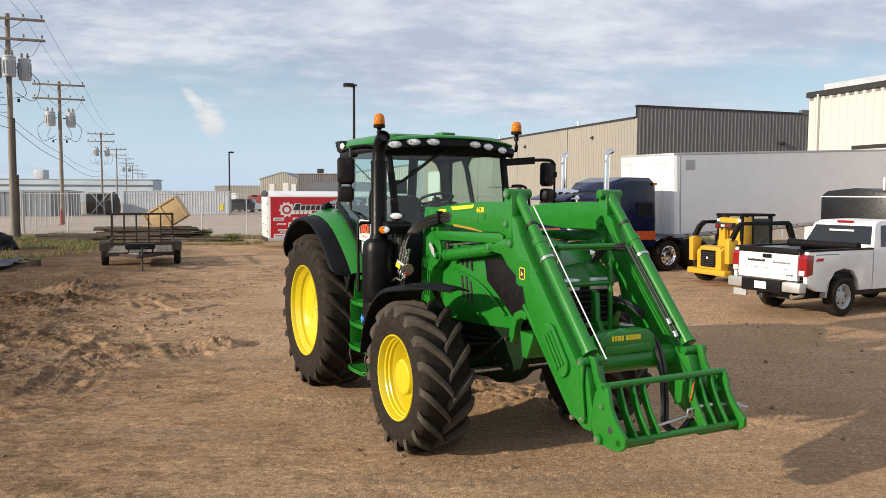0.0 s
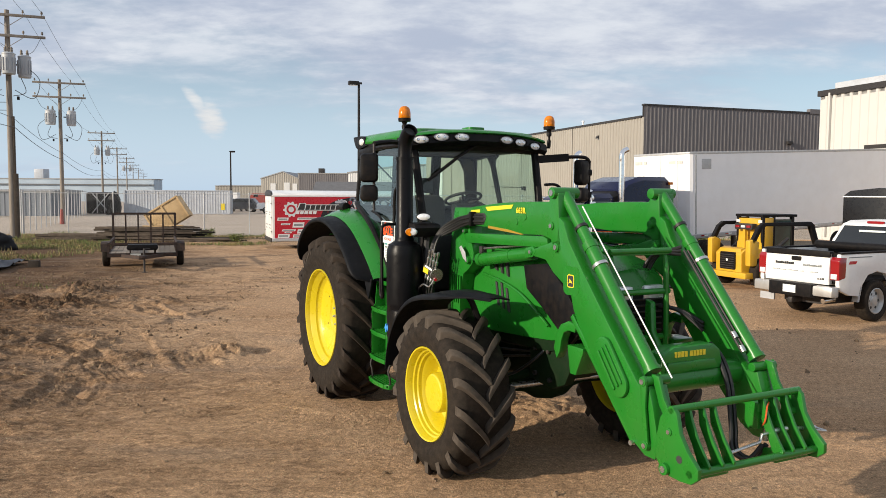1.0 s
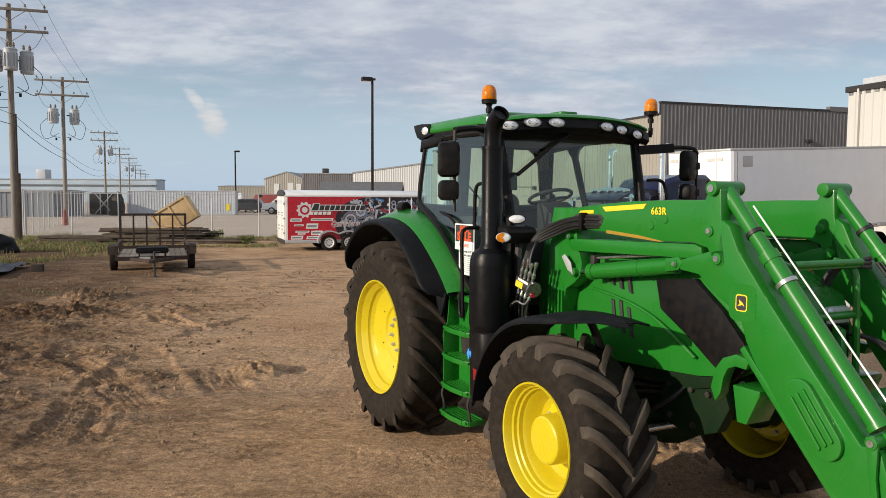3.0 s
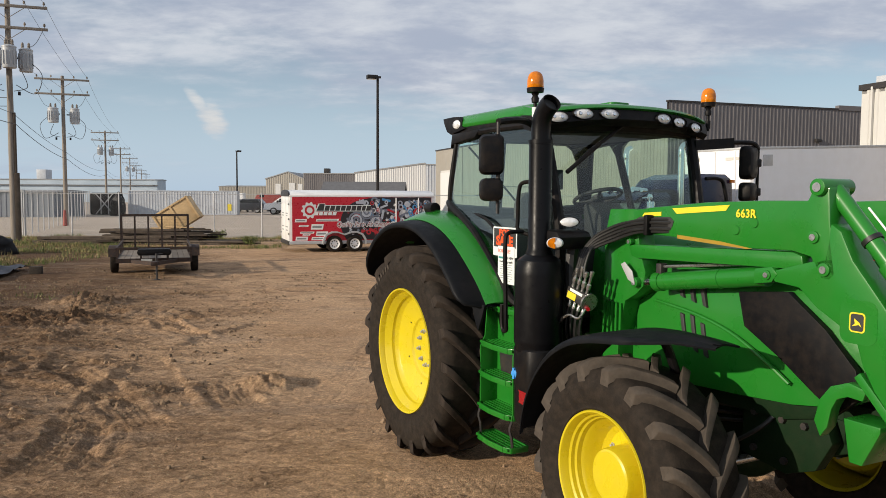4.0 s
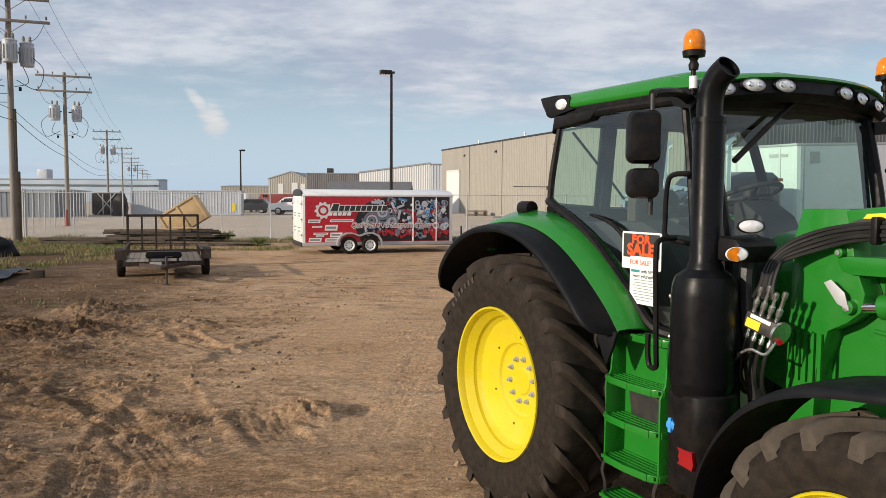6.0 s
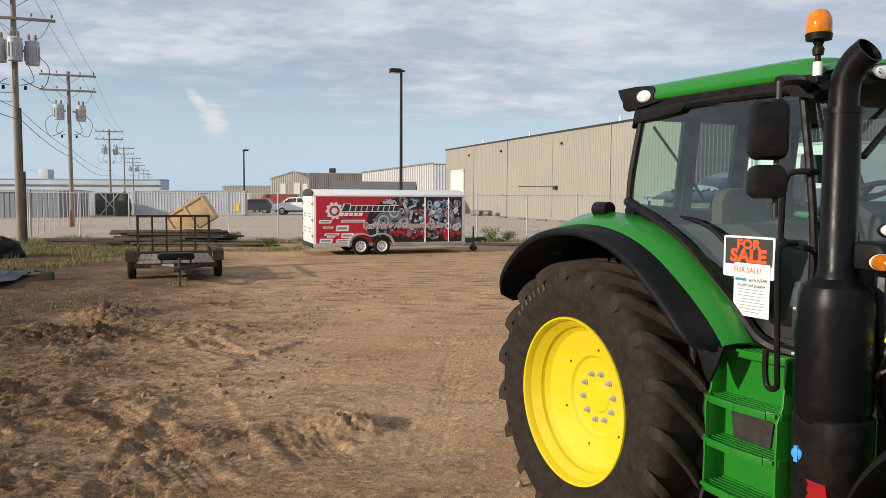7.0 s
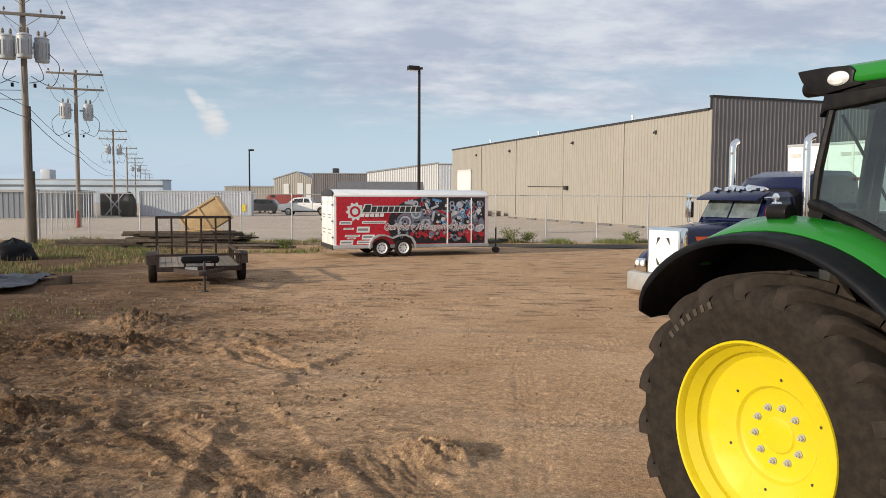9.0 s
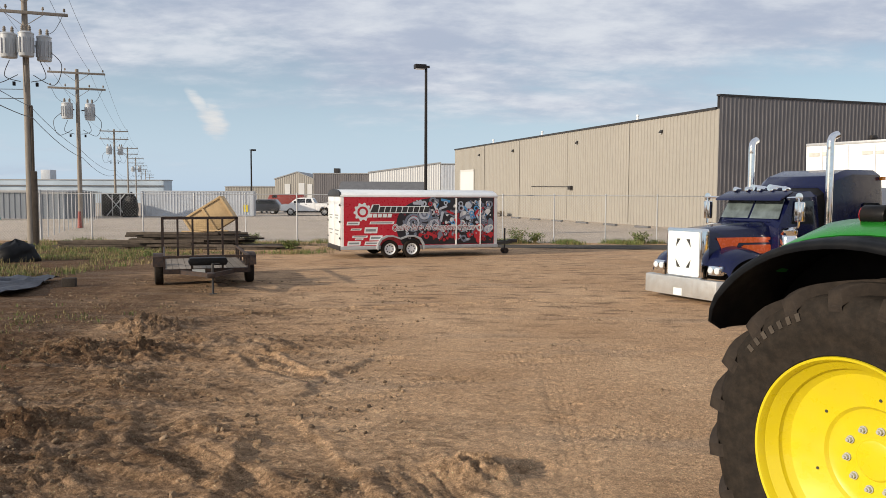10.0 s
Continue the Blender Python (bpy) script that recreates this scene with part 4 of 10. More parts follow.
def wires():
    tops = [(Vector((x, y, 0)), h) for x, y, h, r in POLES]
    before = (Vector((-22.35, 40.7, 0)) - LINE_DIR * 24, 11.5)
    seq = [before] + tops
    for (p, h), (q, g) in zip(seq, seq[1:]):
        for off, dz, sag, r in ((-1.6, -0.05, 0.25, 0.009), (0.75, -0.05, 0.25, 0.009), (1.6, -0.05, 0.3, 0.009), (0.12, -5.35, 0.22, 0.013), (0.2, -5.85, 0.30, 0.017)):
            bm = B()
            path, rr = span(p + CROSS * off + V(0, 0, h + dz), q + CROSS * off + V(0, 0, g + dz), sag * (p - q).length / 25, r)
            tube(bm, path, rr, 5)
            tagged(part("overhead_wire", bm, CABLE), "thin dark overhead wire strung between utility poles", "wire", "overhead wires")
    # side service lines towards the west
    for z in (6.9, 6.5):
        bm = B()
        path, rr = span(V(-22.35, 40.7, z), V(-60, 34, z + 0.9), 0.4, 0.016)
        tube(bm, path, rr, 5)
        tagged(part("overhead_wire", bm, CABLE), "dark service cable running off the pole", "wire", "overhead wires")


wires()


# ---- lamp posts ----
POSTBROWN = mat("post_bronze", (0.016, 0.013, 0.012), 0.45, spec=0.3, var=0.2, scale=3)


def lamp_post(x, y, h, r, rz):
    th = thing("street_lamp", pose(x, y, 0, 0, 0, rz), "tall dark steel lamp post with a shoebox head", "street lamp", "lot lamp posts")
    bm = B()
    cyl(bm, (0, 0, 0), (0, 0, h), r, r * 0.75, 8)
    part("pole", bm, POSTBROWN, th)
    bm = B()
    box(bm, -0.55, -0.02, -0.17, 0.17, h - 0.12, h + 0.08)
    head = part("lamp_head", bm, POSTBROWN, th, bevel=0.03)
    bm = B()
    box(bm, -0.02, 0.16, -0.05, 0.05, h - 0.06, h + 0.04)
    part("arm", bm, DARKMETAL, th)
    bm = B()
    box(bm, -0.5, -0.08, -0.13, 0.13, h - 0.135, h - 0.119)
    part("lens", bm, LENS, head)
    bm = B()
    cyl(bm, (0, 0, 0), (0, 0, 0.5), 0.28, 0.28, 16)
    part("footing", bm, GRAVEL, th)


lamp_post(-4.75, 41.9, 8.15, 0.085, 20)
lamp_post(-26.8, 98.4, 7.5, 0.11, 200)


# ---- chain-link fences ----
def chain_link(a, b, height, step, label, skip_wire=False, barbed=False):
    a, b = V(*a, 0), V(*b, 0)
    d = (b - a)
    L_ = d.length
    th = thing("chain_link_fence", pose(a.x, a.y, 0, 0, 0, math.degrees(math.atan2(d.y, d.x))), label, "fence")
    n = max(1, round(L_ / step))
    bm = B()
    cyl(bm, (0, 0, -0.2), (0, 0, height + 0.03), 0.030, None, 8)
    revolve(bm, [(0.045, 0), (0.045, 0.04), (0, 0.07)], Matrix.Translation((0, 0, height + 0.02)), 8)
    p0 = part("post", bm, GALV, th)
    for k in range(1, n + 1):
        same("post", p0, th, pose(k * L_ / n, 0, 0))
    bm = B()
    cyl(bm, (0, 0, height), (L_, 0, height), 0.022, None, 6)
    part("top_rail", bm, GALV, th)
    # diamond wire: two families of slanting strands
    bm = B()
    s, r = 0.15, 0.0016
    k = -height
    while k < L_:
        for sg in (1, -1):
            x0, x1 = (k, k + height) if sg > 0 else (k + height, k)
            z0, z1 = 0.05, height
            pa, pb = V(x0, 0.03, z0), V(x1, 0.03, z1)
            lo_t, hi_t = 0.0, 1.0
            dx = pb.x - pa.x
            ta, tb = (0 - pa.x) / dx, (L_ - pa.x) / dx
            lo_t, hi_t = max(lo_t, min(ta, tb)), min(hi_t, max(ta, tb))
            if hi_t - lo_t > 0.01:
                qa, qb = pa.lerp(pb, lo_t), pa.lerp(pb, hi_t)
                w = (V(1, 0, 0) * (r * 1.4))
                vs = [bm.verts.new(p) for p in (qa - w, qa + w, qb + w, qb - w)]
                bm.faces.new(vs)
        k += s
    tagged(part("wire_mesh", bm, GALV, th), kind="stuff")
    return th


chain_link((-24.0, FENCE_Y), (22.0, FENCE_Y), 2.32, 2.6, "galvanised chain-link fence along the dirt yard")
chain_link((-62.0, FENCE_Y + 3), (-24.1, FENCE_Y), 2.45, 3.0, "galvanised chain-link fence behind the utility pole")
chain_link((-24.0, FENCE_Y + 0.1), (-36.5, 80.0), 2.42, 2.2, "galvanised chain-link fence running back along the pole line")

# ---- tractor: x ahead, y to its left, z up, rear axle over the origin ----
tractor = thing("tractor", pose(-0.620, 10.389, 0, 0, 0, -62.9), "green farm tractor with yellow wheels, black cab frame and front loader", "tractor")
SPOKE = Matrix.Rotation(radians(90), 4, "X")       # turns z into -y: a wheel's outer side to the right


def tyre_mesh(R, rr, w, name):
    """Carcass round z, outer side at +z; R to the tread's base, rr the rim seat, w the width."""
    h = w / 2
    prof = [(rr + 0.018, h * 0.80), (rr + 0.022, h * 0.93), (rr + 0.035, h * 0.97), (rr + 0.05, h * 0.95), (rr + (R - rr) * 0.30, h * 1.02), (rr + (R - rr) * 0.52, h * 1.05), (rr + (R - rr) * 0.74, h * 1.02),
            (R - 0.055, h * 0.96), (R - 0.020, h * 0.90), (R - 0.006, h * 0.72), (R, h * 0.35), (R + 0.002, 0)]
    prof = prof + [(r, -z) for r, z in prof[-2::-1]]
    bm = B()
    revolve(bm, prof, None, 72, close=True)
    return mesh_of(name, bm, TYRE, 0, 50)


def lug_mesh(R, w, side, sweep, hgt, thick, name, material):
    """One curved tread bar from just past the middle to the shoulder of the given side, at angle 0."""
    bm = B()
    h = w / 2
    secs = []
    steps = 9
    for k in range(steps + 1):
        s = k / steps
        z = -0.04 * w + s * (h * 1.03 + 0.04 * w)
        ang = sweep * (s ** 0.85) - 0.10 * sweep
        base = R - 0.012 - (0.055 * max(0, (s - 0.72) / 0.28) ** 1.6)
        top = R + hgt - (0.045 * max(0, (s - 0.70) / 0.30) ** 2.0)
        tw = thick * (1.0 + 0.30 * s) / R
        bw = tw * 1.32
        ring = []
        for r, a in ((base, -bw / 2), (top, -tw / 2), (top, tw / 2), (base, bw / 2)):
            ring.append(V(r * math.cos(ang + a), r * math.sin(ang + a), side * z))
        secs.append(ring)
    # wrap down the side wall
    s_end = secs[-1]
    end = []
    for p, r in zip(s_end, (R - 0.15, R - 0.13, R - 0.13, R - 0.15)):
        q = V(p.x, p.y, 0).normalized() * r
        end.append(V(q.x, q.y, side * (h * 1.005)))
    secs.append(end)
    loft(bm, secs)
    return mesh_of(name, bm, material, 0.006, 50)


REAR_TYRE = tyre_mesh(0.905, 0.545, 0.60, "tyre")
FRONT_TYRE = tyre_mesh(0.665, 0.385, 0.50, "tyre")
REAR_LUGS = [lug_mesh(0.905, 0.60, s, radians(22), 0.058, 0.054, "lug", LUGDARK) for s in (1, -1)]
FRONT_LUGS = [lug_mesh(0.665, 0.50, s, radians(24), 0.055, 0.050, "lug", LUG) for s in (1, -1)]


def rear_rim(parent, m):
    bm = B()
    lip = 0.285
    revolve(bm, [(0.540, lip - 0.045), (0.562, lip - 0.02), (0.573, lip), (0.570, lip + 0.012), (0.557, lip + 0.009), (0.548, lip - 0.012), (0.541, lip - 0.060), (0.533, lip - 0.070), (0.530, lip - 0.084), (0.522, lip - 0.078), (0.519, lip - 0.098), (0.511, lip - 0.092), (0.508, lip - 0.112),
                 (0.500, lip - 0.106), (0.496, lip - 0.126), (0.484, lip - 0.142), (0.465, lip - 0.160), (0.36, lip - 0.196), (0.288, lip - 0.214), (0.272, lip - 0.232), (0.240, lip - 0.244), (0.115, lip - 0.246), (0.105, lip - 0.236), (0.09, lip - 0.232), (0, lip - 0.230)], None, 96)
    revolve(bm, [(0.540, lip - 0.045), (0.50, lip - 0.10), (0.47, -0.2), (0.54, -lip + 0.02), (0.57, -lip)], None, 64)
    rim = part("rim", bm, YELLOW, parent, "glossy yellow steel wheel rim", m=m, sharp=24)
    bm = B()
    cyl(bm, (0, 0, 0), (0, 0, 0.012), 0.022, 0.022, 16)
    cyl(bm, (0, 0, 0.012), (0, 0, 0.030), 0.016, 0.016, 6)
    cyl(bm, (0, 0, 0.030), (0, 0, 0.042), 0.009, 0.008, 10)
    nut = None
    for k in range(10):
        a = 2 * math.pi * k / 10 + 0.16
        mm = pose(0.165 * math.cos(a), 0.165 * math.sin(a), lip - 0.247)
        if nut is None:
            nut = part("wheel_nut", bm, GALV, rim, m=mm)
        else:
            same("wheel_nut", nut, rim, mm)
    bm = B()
    cyl(bm, (0, 0, 0), (0, 0, 0.006), 0.009, None, 10)
    hole = None
    for k in range(6):
        a = 2 * math.pi * k / 6 + 0.4
        mm = pose(0.34 * math.cos(a), 0.34 * math.sin(a), lip - 0.204)
        if hole is None:
            hole = part("bolt_hole", bm, INK, rim, m=mm)
        else:
            same("bolt_hole", hole, rim, mm)
    return rim


def front_rim(parent, m):
    bm = B()
    lip = 0.235
    revolve(bm, [(0.385, lip - 0.04), (0.400, lip - 0.02), (0.409, lip), (0.405, lip + 0.010), (0.394, lip + 0.006), (0.386, lip - 0.015), (0.378, lip - 0.05), (0.366, lip - 0.06), (0.362, lip - 0.085), (0.350, lip - 0.095), (0.345, lip - 0.125), (0.331, lip - 0.145), (0.318, lip - 0.195), (0.296, lip - 0.245), (0.262, lip - 0.272), (0.20, lip - 0.270), (0.188, lip - 0.264), (0.178, lip - 0.25), (0.172, lip - 0.095), (0.164, lip - 0.076), (0.15, lip - 0.069), (0.06, lip - 0.066), (0.0, lip - 0.066)], None, 80)
    revolve(bm, [(0.385, lip - 0.04), (0.35, 0.0), (0.385, -lip + 0.02), (0.405, -lip)], None, 56)
    rim = part("rim", bm, YELLOW, parent, "glossy yellow steel wheel rim", m=m, sharp=24)
    bm = B()
    cyl(bm, (0, 0, 0), (0, 0, 0.022), 0.017, 0.017, 6)
    cyl(bm, (0, 0, 0.022), (0, 0, 0.038), 0.010, 0.008, 8)
    nut = None
    for k in range(8):
        a = 2 * math.pi * k / 8 + 0.3
        mm = pose(0.235 * math.cos(a), 0.235 * math.sin(a), lip - 0.285)
        nut = part("wheel_nut", bm, GALV, rim, m=mm) if nut is None else same("wheel_nut", nut, rim, mm)
    return rim


def wheel(x, y, z, outer, front):
    turn = SPOKE if outer < 0 else Matrix.Rotation(radians(-90), 4, "X")
    m = Matrix.Translation((x, y, z)) @ turn
    ty = new("tyre", FRONT_TYRE if front else REAR_TYRE)
    ty.parent, ty.matrix_basis = tractor, m
    tagged(ty, "dusty black ribbed tractor tyre")
    lugs, n = (FRONT_LUGS, 17) if front else (REAR_LUGS, 19)
    # the V of the tread points down at the wheel's front
    flip = 1 if outer < 0 else -1
    for j, me in enumerate(lugs):
        for k in range(n):
            ob = new("lug", me)
            ob.parent = ty
            a = 2 * math.pi * (k + 0.5 * j) / n
            ob.matrix_basis = Matrix.Rotation(a, 4, "Z") @ (Matrix.Identity(4) if flip > 0 else Matrix.Rotation(math.pi, 4, "X"))
    (front_rim if front else rear_rim)(tractor, m)


REAR_Y, FRONT_Y = 0.98, 1.03
for sgn in (-1, 1):
    wheel(0.0, sgn * REAR_Y, 0.945, sgn, False)
    wheel(2.86, sgn * FRONT_Y, 0.690, sgn, True)

# raised size marks on the near rear tyre's side wall: plain bars
bm = B()
for k in range(7):
    a = radians(112 + k * 4.6)
    for rr_ in (0.80,):
        box(bm, -0.014, 0.014, -0.022, 0.022, -0.002, 0.0015, pose(rr_ * math.cos(a), rr_ * math.sin(a), 0.313, 0, 0, math.degrees(a) - 90))
part("tyre_marking", bm, LUG, tractor, m=Matrix.Translation((0, -REAR_Y, 0.945)) @ SPOKE)


# ---- chassis ----
def chassis():
    bm = B()
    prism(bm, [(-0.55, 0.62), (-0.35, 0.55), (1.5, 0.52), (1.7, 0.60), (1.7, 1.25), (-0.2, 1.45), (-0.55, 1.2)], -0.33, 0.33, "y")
    part("gearbox", bm, SHADECAST, tractor, "green cast gearbox housing with shade in its colour", bevel=0.03)
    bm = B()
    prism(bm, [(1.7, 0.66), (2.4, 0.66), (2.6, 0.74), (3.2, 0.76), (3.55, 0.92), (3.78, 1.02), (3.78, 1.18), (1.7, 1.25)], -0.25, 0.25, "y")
    part("engine_block", bm, SHADECAST, tractor, bevel=0.03)
    rs = random.Random(31)
    for k in range(8):
        x = 1.85 + k * 0.20
        y = 0.26 + 0.03 * (k % 3)
        for s in (-1, 1):
            bm = B()
            if k % 3 == 1:
                cyl(bm, (x + 0.06, s * 0.22, 1.0), (x + 0.06, s * (y + 0.02), 1.0), 0.055, 0.05, 14)
            else:
                z = 0.86 + 0.05 * (k % 3)
                box(bm, x, x + 0.10 + 0.03 * (k % 2), min(s * 0.2, s * y), max(s * 0.2, s * y), z, z + rs.uniform(0.10, 0.22))
            part("engine_fitting", bm, SHADECAST, tractor, bevel=0.012)
    for s in (-1, 1):
        for k in range(3):
            bm = B()
            tube(bm, smooth_path([(1.9, s * (0.30 + 0.02 * k), 0.95 + 0.07 * k), (2.4, s * (0.34 + 0.01 * k), 0.88 + 0.08 * k), (2.9, s * 0.33, 0.95 + 0.05 * k), (3.4, s * 0.28, 1.05 + 0.03 * k)], 5), 0.013, 6)
            part("hose", bm, RUBBERHOSE, tractor)
    bm = B()
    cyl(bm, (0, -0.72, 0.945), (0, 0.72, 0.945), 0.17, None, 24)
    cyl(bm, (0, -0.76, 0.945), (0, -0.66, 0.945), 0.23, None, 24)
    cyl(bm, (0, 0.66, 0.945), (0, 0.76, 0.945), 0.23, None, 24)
    part("rear_axle", bm, SHADECAST, tractor)
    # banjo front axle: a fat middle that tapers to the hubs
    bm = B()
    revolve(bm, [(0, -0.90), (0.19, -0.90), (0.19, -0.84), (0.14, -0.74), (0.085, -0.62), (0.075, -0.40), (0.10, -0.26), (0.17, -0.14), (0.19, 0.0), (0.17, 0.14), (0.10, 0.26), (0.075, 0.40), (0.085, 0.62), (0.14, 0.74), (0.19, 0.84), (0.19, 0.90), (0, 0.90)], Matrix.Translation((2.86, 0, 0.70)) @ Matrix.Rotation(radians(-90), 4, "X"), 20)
    part("front_axle", bm, SHADECAST, tractor)
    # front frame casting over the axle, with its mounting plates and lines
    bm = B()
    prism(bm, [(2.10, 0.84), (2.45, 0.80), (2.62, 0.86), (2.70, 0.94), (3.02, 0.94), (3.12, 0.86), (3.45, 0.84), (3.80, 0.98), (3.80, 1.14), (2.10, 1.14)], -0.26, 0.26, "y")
    part("front_frame", bm, SHADECAST, tractor, bevel=0.02)
    for s in (-1, 1):
        bm = B()
        prism(bm, [(3.10, 0.80), (3.42, 0.76), (3.62, 0.84), (3.72, 1.02), (3.66, 1.16), (3.10, 1.16)], s * 0.27, s * 0.36, "y")
        mp = part("mounting_plate", bm, SHADECAST, tractor, bevel=0.012)
        for x, z in ((3.20, 0.86), (3.20, 1.08), (3.42, 0.84), (3.55, 1.08), (3.40, 1.08)):
            bm = B()
            cyl(bm, (x, s * 0.355, z), (x, s * 0.385, z), 0.022, None, 6)
            part("bolt", bm, DARKMETAL, mp)
        bm = B()
        cyl(bm, (2.95, s * 0.16, 0.80), (2.95, s * 0.62, 0.76), 0.045, None, 16)
        part("steering_cylinder", bm, SHADECAST, tractor)
        bm = B()
        tube(bm, smooth_path([(3.36, s * 0.30, 1.16), (3.30, s * 0.42, 1.02), (3.10, s * 0.50, 0.86), (2.96, s * 0.56, 0.80)], 5), 0.014, 7)
        part("hose", bm, RUBBERHOSE, tractor)
    bm = B()
    cyl(bm, (3.04, -0.72, 0.72), (3.04, 0.72, 0.72), 0.028, None, 10)
    part("tie_rod", bm, STEEL, tractor)
    bm = B()
    prism(bm, [(3.70, 0.98), (4.02, 1.06), (4.04, 1.26), (3.70, 1.24)], -0.26, 0.26, "y")
    part("front_weight_bracket", bm, SHADECAST, tractor, bevel=0.02)
    bm = B()
    prism(bm, [(-0.55, 0.55), (-0.95, 0.45), (-1.0, 0.6), (-0.6, 0.9)], -0.25, 0.25, "y")
    part("rear_hitch", bm, SHADECAST, tractor, bevel=0.02)


chassis()


# ---- hood ----
def hood():
    def sec(x, top, hw, bot, crown):
        return [V(x, -hw, bot), V(x, -hw * 1.01, bot + (top - bot) * 0.45), V(x, -hw * 0.97, top - 0.16), V(x, -hw * 0.86, top - 0.05), V(x, -hw * 0.55, top), V(x, 0, top + crown),
                V(x, hw * 0.55, top), V(x, hw * 0.86, top - 0.05), V(x, hw * 0.97, top - 0.16), V(x, hw * 1.01, bot + (top - bot) * 0.45), V(x, hw, bot)]
    bm = B()
    loft(bm, [sec(1.62, 2.12, 0.40, 1.30, 0.03), sec(2.1, 2.10, 0.42, 1.14, 0.03), sec(2.6, 2.06, 0.43, 1.14, 0.03), sec(3.1, 2.02, 0.43, 1.17, 0.03), sec(3.5, 1.96, 0.42, 1.20, 0.03), sec(3.8, 1.90, 0.40, 1.25, 0.03), sec(4.0, 1.80, 0.36, 1.35, 0.03), sec(4.06, 1.70, 0.33, 1.42, 0.02)])
    h = part("hood", bm, GREEN, tractor, "glossy green engine hood", sharp=30)
    for s in (-1, 1):
        # black mesh panel at the hood's flank
        out = [(3.12, 1.80), (3.47, 1.84), (3.72, 1.66), (3.90, 1.48), (3.94, 1.34), (3.80, 1.22), (3.66, 1.30), (3.42, 1.46), (3.17, 1.60)]
        bm = B()
        prism(bm, out, s * 0.405, s * 0.452, "y")
        part("side_grille", bm, BLACK, h, "black mesh side grille", bevel=0.006)
        # green arch under it
        bm = B()
        path = smooth_path([(2.40, s * 0.44, 1.66), (2.75, s * 0.445, 1.62), (3.05, s * 0.45, 1.55), (3.3, s * 0.455, 1.44), (3.5, s * 0.450, 1.32)], 4)
        tube(bm, path, 0.012, 8)
        part("hood_crease", bm, GREEN, h)
        # louvre slots in pairs
        for x, z, hh in ((2.66, 1.40, 0.20), (2.75, 1.38, 0.22), (2.84, 1.36, 0.20), (2.62, 1.72, 0.14), (2.72, 1.70, 0.15), (2.82, 1.68, 0.15)):
            bm = B()
            prism(bm, [(x + 0.012, z), (x + 0.045, z - 0.012), (x + 0.005, z + hh), (x - 0.028, z + hh + 0.008)], s * 0.40, s * 0.447, "y")
            part("louvre_slot", bm, INK, h, bevel=0.004)
        # lower flank panel, in the shade-darkened casting green
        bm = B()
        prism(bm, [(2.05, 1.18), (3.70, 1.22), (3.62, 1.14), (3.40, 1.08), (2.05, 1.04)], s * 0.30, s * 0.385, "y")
        part("lower_panel", bm, SHADECAST, h, bevel=0.015)
        bm = B()
        box(bm, 4.02, 4.09, s * 0.16 - 0.11, s * 0.16 + 0.11, 1.58, 1.70)
        part("headlight", bm, LENS, h, "clear headlight", bevel=0.03)
    bm = B()
    prism(bm, round_rect(0.56, 0.36, 0.06, 4, 0, 1.48), 4.0, 4.075, "x")
    part("front_grille", bm, BLACK, h, bevel=0.01)
    bm = B()
    for k in range(6):
        cyl(bm, (4.085, -0.24, 1.34 + k * 0.05), (4.085, 0.24, 1.34 + k * 0.05), 0.008, None, 6)
    part("grille_bars", bm, DARKMETAL, h)


hood()


# ---- fenders ----
def sheet(bm, rows, thick):
    """A curved sheet through rows of points, given a thickness."""
    n = len(rows[0])
    top = [[bm.verts.new(Vector(p)) for p in r] for r in rows]
    fs = []
    for a, b in zip(top, top[1:]):
        for k in range(n - 1):
            fs.append(bm.faces.new((a[k], a[k + 1], b[k + 1], b[k])))
    bmesh.ops.recalc_face_normals(bm, faces=fs)
    bmesh.ops.solidify(bm, geom=fs, thickness=thick)


REAR_ARC = smooth_path([(-1.055, 0, 1.50), (-0.93, 0, 1.74), (-0.72, 0, 1.94), (-0.42, 0, 2.08), (-0.05, 0, 2.13), (0.28, 0, 2.09), (0.56, 0, 1.98), (0.82, 0, 1.80), (1.02, 0, 1.62), (1.13, 0, 1.48)], 3)
FRONT_ARC = smooth_path([(2.02, 0, 0.78), (2.06, 0, 0.98), (2.16, 0, 1.18), (2.32, 0, 1.36), (2.54, 0, 1.49), (2.80, 0, 1.555), (3.08, 0, 1.585), (3.28, 0, 1.588), (3.46, 0, 1.575)], 4)


